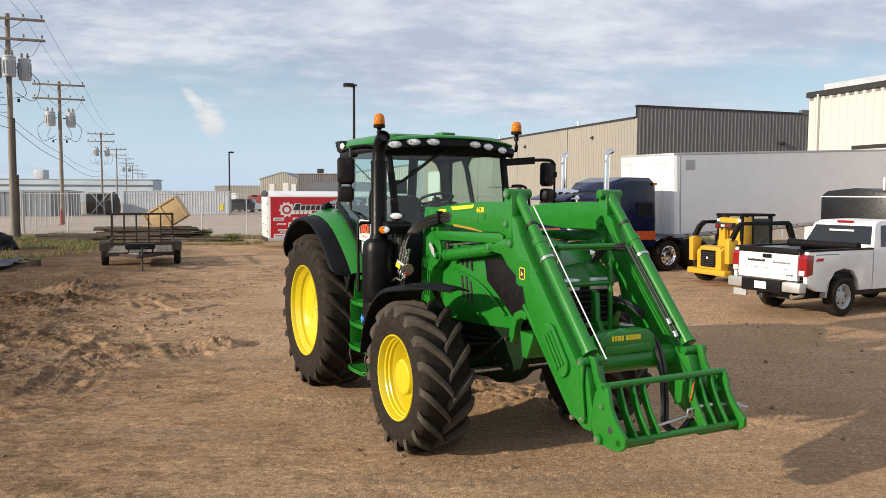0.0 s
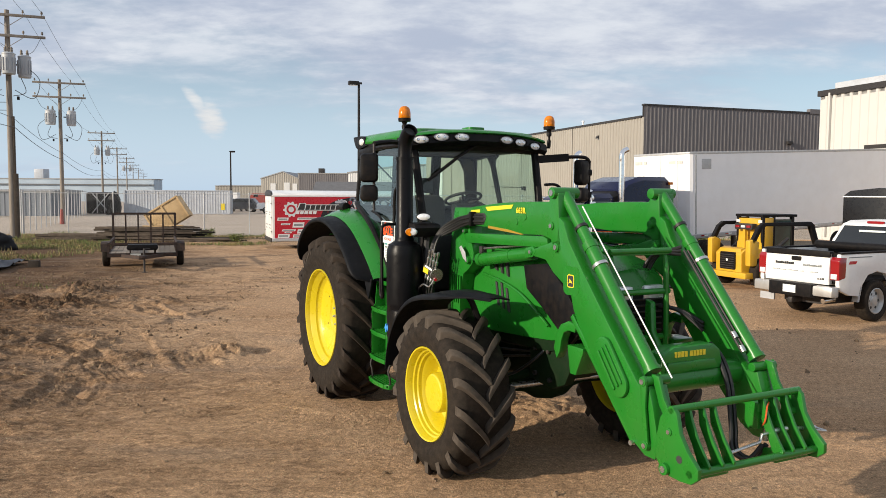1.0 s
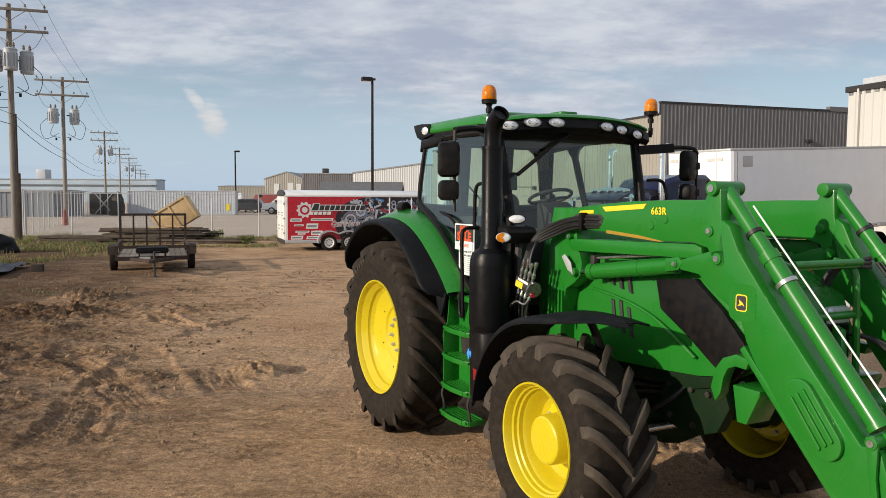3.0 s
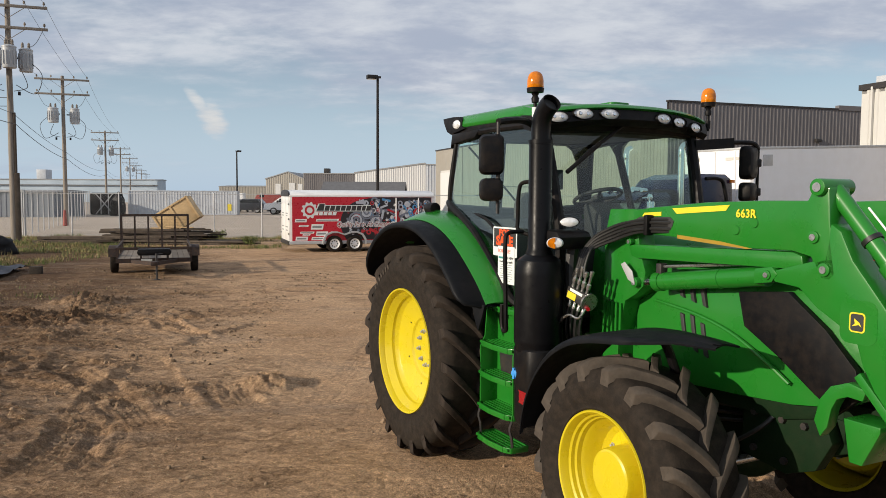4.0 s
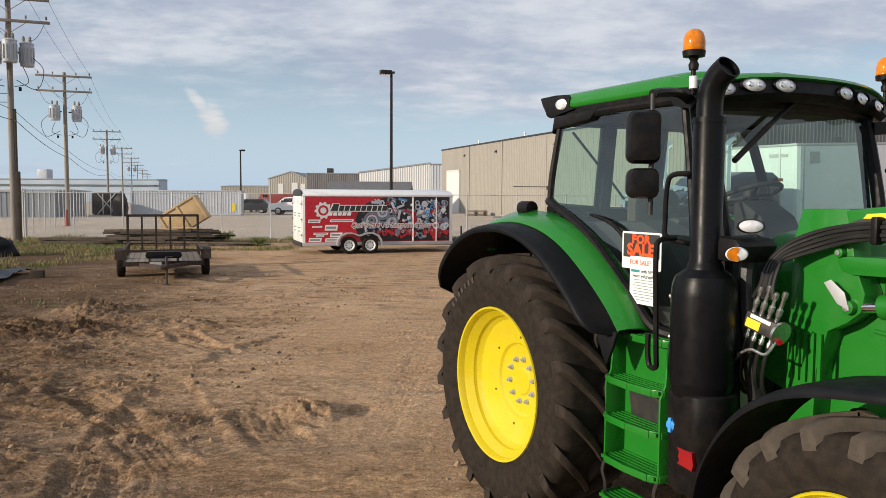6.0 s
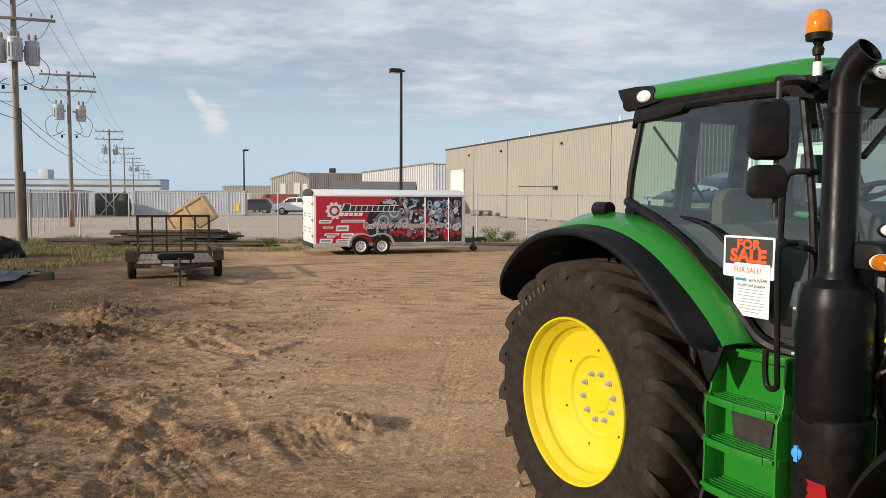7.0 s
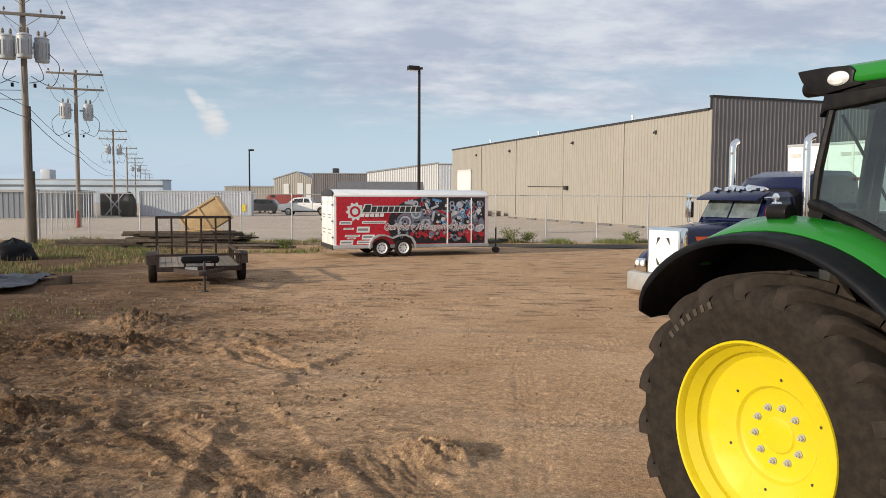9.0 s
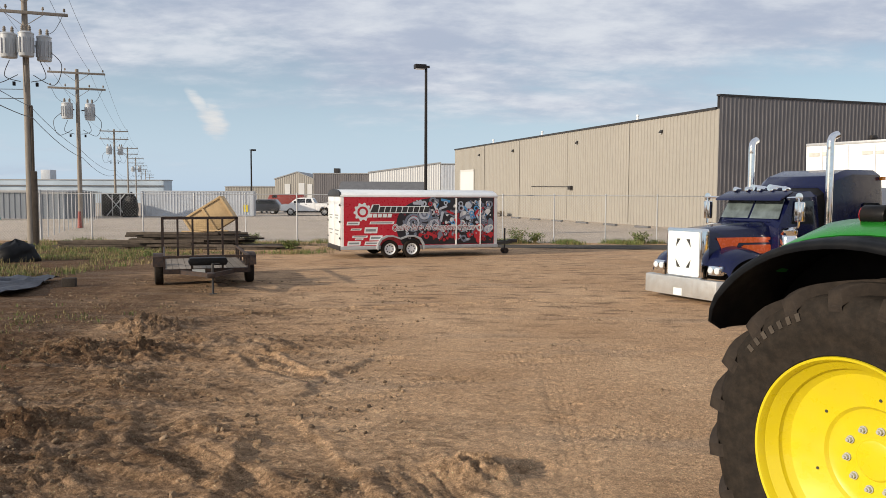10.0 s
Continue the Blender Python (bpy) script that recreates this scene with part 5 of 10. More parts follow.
def fenders():
    for s in (-1, 1):
        bm = B()
        rows = []
        for k, p in enumerate(REAR_ARC):
            t = k / (len(REAR_ARC) - 1)
            u = min(1.0, k / 4, (len(REAR_ARC) - 1 - k) / 3)
            yo = 1.285 - 0.20 * (1 - math.sqrt(1 - (1 - u) ** 2))
            lip = 0.056 * (0.35 + 0.65 * u)
            along = (REAR_ARC[min(k + 1, len(REAR_ARC) - 1)] - REAR_ARC[max(k - 1, 0)]).normalized()
            nx_, nz_ = -along.z, along.x
            rows.append([V(p.x - nx_ * d_, s * (yo - w_), p.z - nz_ * d_) for w_, d_ in ((0.010, lip), (0.0, lip * 0.7), (0.002, lip * 0.42), (0.014, lip * 0.18), (0.036, 0.004), (0.075, -0.004), (0.16, -0.010), (0.32, -0.008))] + [V(p.x, s * 0.61, p.z - 0.005)])
        sheet(bm, rows, 0.012)
        f = part("rear_fender", bm, FENDER, tractor, "black plastic rear fender extension", sharp=50)
        bm = B()
        rows = []
        for k, p in enumerate(REAR_ARC[5:]):
            t = k / (len(REAR_ARC) - 6)
            yo, dx, dz = 1.135 - 0.09 * t, 0.065 * min(1, max(0, (p.x + 0.10) / 0.5)), 0.13 * min(1, 0.15 + 5 * t) - 0.09 * t
            rows.append([V(p.x, s * (yo + 0.008), p.z + 0.016), V(p.x, s * yo, p.z + 0.026), V(p.x + 0.4 * dx, s * (yo * 0.6 + 0.885 * 0.4), p.z + 0.4 * dz + 0.022), V(p.x + dx, s * 0.90, p.z + dz), V(p.x + dx, s * 0.87, p.z + dz - 0.012), V(p.x + dx, s * 0.80, p.z + dz - 0.012)])
        sheet(bm, rows, 0.02)
        part("fender_panel", bm, GREEN, tractor, "green rear fender panel", sharp=50)
        bm = B()
        prism(bm, [(0.93, 1.52), (1.16, 1.50), (1.12, 1.40), (1.06, 1.28), (1.02, 1.33)], s * 1.06, s * 1.085, "y")
        part("fender_flap", bm, FENDER, tractor, bevel=0.01)
        # front
        bm = B()
        rows = []
        for k, p in enumerate(FRONT_ARC):
            t = k / (len(FRONT_ARC) - 1)
            u = min(1.0, max(0.0, (t - 0.70) / 0.16))
            out_y = 1.29 - 0.17 * (1 - math.sqrt(1 - u * u)) - 0.14 * min(1.0, max(0.0, (t - 0.86) / 0.14))
            dip = 0.055 * (1 - 0.5 * u)
            raised = 0.012 * min(1.0, max(0.0, (t - 0.62) / 0.05)) * min(1.0, max(0.0, (1.0 - t) / 0.06))
            rows.append([V(p.x, s * out_y, p.z - dip), V(p.x, s * (out_y + 0.004), p.z - dip * 0.6), V(p.x, s * (out_y - 0.010), p.z - dip * 0.22), V(p.x, s * (out_y - 0.04), p.z - 0.004), V(p.x, s * (out_y * 0.6 + 0.92 * 0.4), p.z + 0.003), V(p.x, s * (out_y * 0.5 + 0.92 * 0.5), p.z + 0.003 + raised), V(p.x, s * 0.93, p.z + 0.005 + raised), V(p.x, s * 0.90, p.z + 0.004), V(p.x, s * 0.80, p.z - 0.015)])
        sheet(bm, rows, 0.012)
        ff = part("front_fender", bm, FENDER, tractor, "black plastic front fender", sharp=50)
        bm = B()
        tube(bm, smooth_path([(3.0, s * 0.62, 1.0), (3.02, s * 0.80, 1.25), (3.0, s * 0.92, 1.52), (2.9, s * 0.98, 1.56)], 5), 0.028, 8)
        part("fender_bracket", bm, BLACK, ff)
        # inner liner between wheel and cab
        bm = B()
        prism(bm, [(p.x, p.z - 0.01) for p in REAR_ARC[2:-2]] + [(0.95, 1.15), (-0.75, 1.15)], s * 0.605, s * 0.625, "y")
        part("fender_liner", bm, FENDER, f)
        # small lamp on the rear fender
        bm = B()
        cyl(bm, (-0.12, s * 0.92, 2.12), (-0.12, s * 0.92, 2.20), 0.025, None, 10)
        cyl(bm, (-0.19, s * 0.92, 2.245), (-0.05, s * 0.92, 2.245), 0.055, None, 14)
        lamp = part("fender_lamp", bm, BLACK, tractor, bevel=0.012)
        bm = B()
        cyl(bm, (-0.192, s * 0.92, 2.245), (-0.198, s * 0.92, 2.245), 0.046, None, 14)
        part("lens", bm, REDLENS, lamp)


fenders()


# ---- steps, tank, exhaust ----
def steps():
    th = tractor
    for x0, x1 in ((0.90, 0.915), (1.40, 1.415)):
        bm = B()
        prism(bm, [(-0.94, 1.47), (-0.82, 1.47), (-0.82, 0.62), (-0.92, 0.62), (-1.0, 0.66), (-1.0, 1.14), (-0.96, 1.22)], x0 + 0.05, x1 + 0.05, "x")
        part("step_side", bm, GREEN, th, bevel=0.004)
    bm = B()
    box(bm, 0.965, 1.45, -0.84, -0.825, 0.62, 1.46)
    part("step_back", bm, GREEN, th)
    bm = B()
    prism(bm, [(1.05, 0.90), (1.30, 0.90), (1.32, 1.08), (1.24, 1.10), (1.02, 1.08)], -0.855, -0.842, "y")
    part("step_cutout", bm, DARKMETAL, th)
    for z, y in ((1.46, -0.88), (1.17, -0.955), (0.92, -0.965), (0.655, -0.975), (0.40, -0.985)):
        bm = B()
        # rim of the tread
        o = [(0.955, y + 0.13), (0.955, y - 0.02), (1.01, y - 0.055), (1.20, y - 0.07), (1.40, y - 0.055), (1.46, y - 0.02), (1.46, y + 0.13)]
        for a, b in zip(o, o[1:] + o[:1]):
            beam(bm, (*a, z), (*b, z), 0.018, 0.045)
        for k in range(5):
            yy = y + 0.10 - k * 0.036
            beam(bm, (0.96, yy, z + 0.006), (1.455, yy, z + 0.006), 0.020, 0.022)
        for xx in (1.12, 1.29):
            beam(bm, (xx, y + 0.12, z), (xx, y - 0.055, z), 0.018, 0.03)
        part("step_tread", bm, GREEN, th, "green open step tread", bevel=0.004)
    for x in (0.965, 1.45):
        bm = B()
        tube(bm, smooth_path([(x, -0.98, 0.66), (x - 0.01, -1.01, 0.57), (x + 0.005, -1.0, 0.49), (x, -0.99, 0.40)], 4), 0.012, 6)
        part("step_strap", bm, DARKMETAL, th)
    # grab rails
    bm = B()
    tube(bm, smooth_path([(1.50, -0.95, 2.10), (1.53, -1.10, 2.09), (1.54, -1.13, 2.00), (1.55, -1.13, 1.70), (1.56, -1.13, 1.45), (1.55, -1.12, 1.37), (1.49, -1.11, 1.36), (1.47, -1.11, 1.43), (1.47, -1.11, 1.55)], 5), 0.016, 8)
    part("grab_rail", bm, BLACK, th, "black bent grab rail")
    bm = B()
    tube(bm, smooth_path([(1.52, -0.82, 2.47), (1.42, -0.90, 2.47), (1.39, -0.92, 2.40), (1.38, -0.92, 2.2), (1.40, -0.92, 2.10), (1.52, -0.82, 2.06)], 5), 0.016, 8)
    part("grab_rail", bm, BLACK, th, "black bent grab rail")
    bm = B()
    tube(bm, smooth_path([(1.60, 0.80, 2.52), (1.60, 0.95, 2.52), (1.60, 1.02, 2.44), (1.62, 1.06, 2.1), (1.62, 1.02, 1.8)], 5), 0.016, 8)
    part("grab_rail", bm, BLACK, th, "black bent grab rail")
    # far-side tank
    bm = B()
    prism(bm, [(0.75, 0.55), (1.75, 0.55), (1.85, 0.75), (1.80, 1.25), (0.8, 1.3)], 0.40, 0.98, "y")
    part("fuel_tank", bm, BLACK, th, "black moulded fuel tank", bevel=0.06)


steps()


def exhaust():
    x, y = 1.76, -0.975
    bm = B()
    revolve(bm, [(0.0, 1.24), (0.166, 1.24), (0.170, 1.25), (0.170, 1.290), (0.175, 1.30), (0.178, 1.33), (0.178, 1.80), (0.172, 1.86), (0.157, 1.905), (0.125, 1.93), (0.100, 1.945), (0.094, 1.97), (0.084, 1.99), (0.084, 2.74), (0.089, 2.74), (0.089, 2.77), (0.080, 2.77)], Matrix.Translation((x, y, 0)), 40)
    e = part("exhaust", bm, EXHAUST, tractor, "black upright exhaust with fat muffler", sharp=30)
    bm = B()
    path = smooth_path([(x, y, 2.74), (x, y, 2.84), (x + 0.015, y, 2.92), (x + 0.055, y + 0.005, 2.985), (x + 0.115, y + 0.012, 3.03)], 5)
    P = [Vector(p) for p in path]
    rings = []
    for i, p in enumerate(P):
        d = (P[min(i + 1, len(P) - 1)] - P[max(i - 1, 0)]).normalized()
        sd = V(0, 1, 0)
        up = d.cross(sd).normalized()
        rings.append([p + sd * (0.070 * math.cos(a)) + up * (0.070 * math.sin(a)) for a in [2 * math.pi * k / 24 for k in range(24)]])
    inner = [[c_ + (q - c_) * 0.90 for q in r] for r, c_ in zip(rings, P)]
    loft(bm, rings + inner[::-1][:8], caps=False)
    part("tailpipe", bm, EXHAUST, e)
    bm = B()
    cyl(bm, (x + 0.075, y + 0.008, 3.000), (x + 0.085, y + 0.009, 3.008), 0.062, None, 20)
    part("pipe_bore", bm, INK, e)
    for z in (1.55, 1.78):
        bm = B()
        cyl(bm, (x - 0.14, y - 0.09, z), (x - 0.160, y - 0.102, z), 0.013, None, 8)
        part("bolt", bm, STEEL, e)
    # battery and additive box below
    bm = B()
    loft(bm, [[V(px_, py_, z_) for px_, py_ in round_rect(0.36 * q_, 0.36 * q_, 0.15 * q_, 5, 1.765, -0.965)] for z_, q_ in ((0.70, 0.86), (0.73, 0.93), (0.98, 0.945), (0.99, 0.97), (1.26, 0.98), (1.275, 0.94))])
    b = part("additive_tank", bm, BLACK, tractor, "black moulded additive tank", bevel=0.02)
    bm = B()
    revolve(bm, [(0, -0.02), (0.030, -0.02), (0.034, 0.004), (0.028, 0.018), (0.012, 0.022), (0, 0.022)], Matrix.Translation((1.70, -1.128, 1.075)) @ Matrix.Rotation(radians(100), 4, "X") @ Matrix.Rotation(radians(20), 4, "Y"), 12)
    box(bm, 1.690, 1.712, -1.150, -1.128, 1.035, 1.115)
    mat_blue = mat("blue_cap", (0.05, 0.30, 0.75), 0.4, var=0.03)
    part("filler_cap", bm, mat_blue, b, "blue filler cap")
    bm = B()
    prism(bm, [(1.755, 0.875), (1.865, 0.862), (1.875, 0.90), (1.862, 0.962), (1.755, 0.965), (1.770, 0.945), (1.762, 0.918), (1.772, 0.895)], -1.138, -1.115, "y")
    part("reflector_flag", bm, REDLENS, b, "red safety reflector")


exhaust()


# ---- cab ----
def pane(name, pts, parent, material=GLASS):
    bm = B()
    a = [bm.verts.new(Vector(p)) for p in pts]
    bm.faces.new(a)
    ob = part(name, bm, material, parent, "tinted cab window pane")
    ob.visible_shadow = False
    return ob


def cab():
    bm = B()
    # floor tub and rear wall
    prism(bm, [(0.05, 1.50), (1.60, 1.42), (1.66, 1.98), (1.60, 1.98), (1.52, 1.54), (0.30, 1.56), (0.12, 1.9), (0.0, 2.2), (-0.05, 2.2)], -0.72, 0.72, "y")
    c = part("cab_tub", bm, INTERIOR, tractor, "dark cab floor and rear bulkhead", bevel=0.01)

    def bar(name, pts, r, material=BLACK, smooth=True, n=8, label=""):
        bm = B()
        tube(bm, smooth_path(pts, 5) if smooth else pts, r, n)
        return part(name, bm, material, c, label)

    for s in (-1, 1):
        bar("front_pillar", [(1.60, s * 0.70, 1.5), (1.645, s * 0.70, 1.95), (1.61, s * 0.72, 2.3), (1.46, s * 0.745, 2.92)], 0.042)
        bar("rear_pillar", [(0.015, s * 0.80, 2.28), (0.03, s * 0.795, 2.5), (0.095, s * 0.765, 2.90)], 0.026)
        bar("door_sill", [(0.0, s * 0.80, 2.30), (0.08, s * 0.83, 2.285), (0.22, s * 0.855, 2.235), (0.40, s * 0.87, 2.165), (0.63, s * 0.88, 2.045), (0.89, s * 0.88, 1.835), (1.10, s * 0.87, 1.65), (1.24, s * 0.86, 1.53), (1.42, s * 0.80, 1.49), (1.60, s * 0.71, 1.48)], 0.034)
        bar("roof_rail", [(0.09, s * 0.76, 2.91), (0.7, s * 0.775, 2.925), (1.46, s * 0.745, 2.925)], 0.028)
        bm = B()
        prism(bm, [(0.02, 2.80), (0.06, 2.835), (0.48, 2.875), (0.56, 2.94), (0.05, 2.93)], s * 0.72, s * 0.805, "y")
        part("corner_gusset", bm, BLACK, c, bevel=0.012)
        bar("door_post", [(1.44, s * 0.79, 1.50), (1.49, s * 0.80, 2.1), (1.38, s * 0.79, 2.90)], 0.022)
        side = [(0.02, s * 0.80, 2.29), (0.22, s * 0.85, 2.235), (0.40, s * 0.86, 2.165), (0.63, s * 0.87, 2.045), (0.89, s * 0.87, 1.835), (1.20, s * 0.86, 1.56), (1.42, s * 0.80, 1.50), (1.58, s * 0.73, 1.9), (1.58, s * 0.735, 2.3), (1.44, s * 0.755, 2.89), (0.7, s * 0.785, 2.90), (0.10, s * 0.765, 2.90)]
        pane("side_window", side if s < 0 else side[::-1], c, SIDEGLASS)
        bar("door_handle", [(0.50, s * 0.83, 2.22), (0.78, s * 0.84, 2.16), (0.98, s * 0.84, 2.02), (1.10, s * 0.83, 1.85)], 0.014)
    # wide corner trim and the door's post on the far side
    bm = B()
    prism(bm, [(0.80, 2.24), (0.70, 2.24), (0.66, 2.45), (0.64, 2.70), (0.58, 2.82), (0.50, 2.87), (0.50, 2.91), (0.79, 2.91)], 0.02, 0.075, "x")
    part("corner_trim", bm, BLACK, c, bevel=0.01, m=Matrix.Translation((-0.02, 0, 0)))
    bm = B()
    prism(bm, [(0.80, 1.80), (0.62, 2.30), (0.50, 2.60), (0.44, 2.76), (0.36, 2.85), (0.28, 2.91), (0.64, 2.91), (0.54, 2.84), (0.52, 2.76), (0.58, 2.60), (0.69, 2.30), (0.87, 1.80)], 0.78, 0.815, "y")
    part("door_post", bm, BLACK, c, bevel=0.008)
    bar("windscreen_header", [(1.46, -0.74, 2.90), (1.50, 0, 2.92), (1.46, 0.74, 2.90)], 0.05)
    bar("rear_header", [(0.09, -0.76, 2.90), (0.06, 0, 2.91), (0.09, 0.76, 2.90)], 0.045)
    bar("rear_sill", [(0.02, -0.8, 2.24), (-0.02, 0, 2.20), (0.02, 0.8, 2.24)], 0.05)
    bar("rear_post", [(-0.01, -0.30, 2.2), (0.07, -0.30, 2.9)], 0.065)
    bar("rear_post", [(-0.01, 0.22, 2.2), (0.07, 0.22, 2.9)], 0.065)
    pane("windscreen", [(1.655, -0.66, 1.98), (1.655, 0.66, 1.98), (1.62, 0.70, 2.3), (1.475, 0.72, 2.89), (1.475, -0.72, 2.89), (1.62, -0.70, 2.3)], c)
    pane("rear_window", [(0.0, 0.77, 2.26), (0.0, -0.77, 2.26), (0.09, -0.75, 2.89), (0.09, 0.75, 2.89)], c)
    # wiper
    bar("wiper", [(1.53, 0.087, 3.013), (1.6, -0.323, 2.773)], 0.014)
    bar("wiper_blade", [(1.6, -0.323, 2.773), (1.655, -0.664, 2.549)], 0.018)
    bar("rear_wiper", [(0.04, -0.62, 2.82), (-0.01, -0.25, 2.5), (-0.04, -0.05, 2.32)], 0.010)
    # seat
    bm = B()
    prism(bm, round_rect(0.52, 0.52, 0.1, 4, 0.55, 0), 1.86, 2.0, "z")
    seat = part("seat_cushion", bm, SEATM, tractor, "dark cloth driver's seat", bevel=0.04)
    bm = B()
    prism(bm, round_rect(0.46, 0.46, 0.12, 4, 0, 2.17), 0.20, 0.31, "x")
    part("backrest", bm, SEATM, seat, bevel=0.04)
    bm = B()
    cyl(bm, (0.55, 0, 1.5), (0.55, 0, 1.88), 0.14, 0.17, 16)
    part("seat_base", bm, INTERIOR, seat)
    bm = B()
    prism(bm, [(0.40, 2.05), (0.95, 2.12), (1.0, 2.18), (0.95, 2.2), (0.40, 2.12)], -0.44, -0.30, "y")
    part("armrest", bm, INTERIOR, seat, bevel=0.02)
    # steering wheel and console
    bm = B()
    m = pose(1.18, 0, 2.36, 0, -20, 0)
    revolve(bm, [(0.20 + 0.016 * math.cos(a), 0.016 * math.sin(a)) for a in [2 * math.pi * k / 10 for k in range(10)]], m, 40, close=True)
    for k in range(3):
        a = radians(90 + 120 * k)
        p = m @ V(0.19 * math.cos(a), 0.19 * math.sin(a), 0)
        cyl(bm, m @ V(0, 0, -0.02), p, 0.016, 0.012, 8)
    cyl(bm, m @ V(0, 0, -0.05), m @ V(0, 0, 0.015), 0.05, 0.045, 14)
    part("steering_wheel", bm, INTERIOR, c, "black steering wheel")
    bm = B()
    prism(bm, [(1.22, 1.55), (1.50, 1.55), (1.56, 1.98), (1.42, 2.22), (1.26, 2.32), (1.18, 2.30), (1.22, 1.85)], -0.16, 0.16, "y")
    part("dash_console", bm, INTERIOR, c, bevel=0.03)
    bm = B()
    box(bm, 1.24, 1.27, -0.62, -0.42, 2.42, 2.58, None)
    part("monitor", bm, INTERIOR, c, bevel=0.01)
    bm = B()
    cyl(bm, (1.26, -0.56, 2.42), (1.40, -0.66, 2.1), 0.012, None, 8)
    part("monitor_arm", bm, INTERIOR, c)
    # side consoles beside the seat
    for s, top in ((-1, 2.18), (1, 2.06)):
        bm = B()
        prism(bm, [(0.10, 1.56), (1.30, 1.52), (1.34, 1.86), (1.12, top - 0.08), (0.92, top), (0.25, top - 0.03), (0.10, top - 0.12)], s * 0.40, s * 0.70, "y")
        part("side_console", bm, INTERIOR, c, bevel=0.03)
    # headliner
    bm = B()
    prism(bm, round_rect(1.46, 1.42, 0.12, 4, 0.72, 0), 2.88, 2.95, "z")
    part("headliner", bm, INTERIOR, c)


cab()


def roof():
    def ring(x0, x1, hw, z, r, crown=0.0):
        pts = round_rect(x1 - x0, 2 * hw, r, 6, (x0 + x1) / 2, 0)
        return [V(px_, py_, z + crown * (1 - (py_ / hw) ** 2)) for px_, py_ in pts]
    bm = B()
    loft(bm, [ring(0.02, 1.46, 0.775, 2.975, 0.14), ring(0.0, 1.50, 0.79, 2.99, 0.15), ring(-0.04, 1.50, 0.79, 3.03, 0.15), ring(-0.08, 1.48, 0.765, 3.075, 0.15), ring(-0.02, 1.40, 0.70, 3.098, 0.16), ring(0.30, 1.10, 0.45, 3.112, 0.2)])
    rf = part("roof", bm, GREEN, tractor, "rounded green cab roof", sharp=60)
    bm = B()
    loft(bm, [ring(0.06, 1.48, 0.75, 2.905, 0.12), ring(0.03, 1.54, 0.775, 2.93, 0.14), ring(0.03, 1.52, 0.78, 2.982, 0.14)])
    part("roof_skirt", bm, BLACK, rf)
    # front visor with the work lamps
    bm = B()
    secs = []
    for k in range(13):
        t = -1 + 2 * k / 12
        y = t * 0.86
        bow = 0.14 * (1 - abs(t) ** 2.6)
        dz = -0.075 * abs(t) ** 2.2
        secs.append([V(1.36 + bow * 0.6, y, 2.915 + dz * 0.5), V(1.50 + bow, y, 2.925 + dz), V(1.545 + bow, y, 2.965 + dz), V(1.528 + bow, y, 3.040 + dz), V(1.42 + bow, y, 3.046 + dz * 0.9), V(1.30 + bow * 0.4, y, 3.05 + dz * 0.8)])
    loft(bm, secs)
    vz = part("visor", bm, BLACK, rf, "black roof visor", sharp=45)
    # green brow over the lamps
    bm = B()
    secs = []
    for k in range(15):
        t = -1 + 2 * k / 14
        y = t * 0.83
        bow = 0.14 * (1 - abs(t) ** 2.6)
        dz = -0.062 * abs(t) ** 2.6
        secs.append([V(1.30, y, 3.035 + dz), V(1.535 + bow, y, 3.040 + dz), V(1.552 + bow, y, 3.052 + dz), V(1.535 + bow, y, 3.072 + dz), V(1.46 + bow, y, 3.088 + dz), V(1.30, y, 3.100 + 0.6 * dz)])
    loft(bm, secs)
    part("roof_brow", bm, GREEN, rf, sharp=50)
    for y, z, x in ((-0.725, 2.960, 1.605), (-0.51, 2.992, 1.635), (-0.285, 2.998, 1.665), (0.25, 2.986, 1.670), (0.44, 2.968, 1.642), (0.645, 2.936, 1.612)):
        yaw = y * 24
        m = Matrix.Translation((x, y, z)) @ Matrix.Rotation(radians(yaw), 4, "Z") @ Matrix.Rotation(radians(84), 4, "Y")
        bm = B()
        revolve(bm, [(0.0, -0.05), (1.0, -0.05), (1.0, 0.012), (0.92, 0.022), (0.9, 0.010)], m @ Matrix.Diagonal((0.046, 0.092, 1, 1)), 28)
        lampb = part("work_lamp", bm, BLACK, vz)
        bm = B()
        revolve(bm, [(0.90, 0.006), (0.8, 0.012), (0.4, 0.022), (0, 0.026)], m @ Matrix.Diagonal((0.046, 0.092, 1, 1)), 28)
        part("lens", bm, LENS, lampb, "clear oval lens")
        for o in (-0.03, 0.03):
            bm = B()
            revolve(bm, [(0.016, 0.020), (0.012, 0.026), (0, 0.028)], m @ Matrix.Translation((0, o, 0)), 10)
            part("bulb", bm, CHROME, lampb)
    # rear corner lamps
    for s in (-1, 1):
        bm = B()
        prism(bm, [(-0.145, 3.085), (0.04, 3.088), (0.19, 3.078), (0.235, 3.045), (0.225, 2.99), (0.30, 2.965), (0.02, 2.925), (-0.06, 2.955), (-0.11, 3.02)], s * 0.64, s * 0.802, "y")
        cyl(bm, (-0.15, s * 0.70, 2.985), (-0.02, s * 0.70, 2.985), 0.048, None, 16)
        k = part("corner_lamp", bm, BLACK, rf, bevel=0.02)
        bm = B()
        revolve(bm, [(1.0, 0), (0.8, 0.012), (0, 0.02)], Matrix.Translation((0.135, s * 0.800, 3.012)) @ Matrix.Rotation(radians(-90 * s), 4, "X") @ Matrix.Diagonal((0.072, 0.042, 1, 1)), 20)
        part("lens", bm, LENS, k)
    bm = B()
    prism(bm, round_rect(0.2, 0.2, 0.04, 3, 1.30, 0.05), 3.10, 3.135, "z")
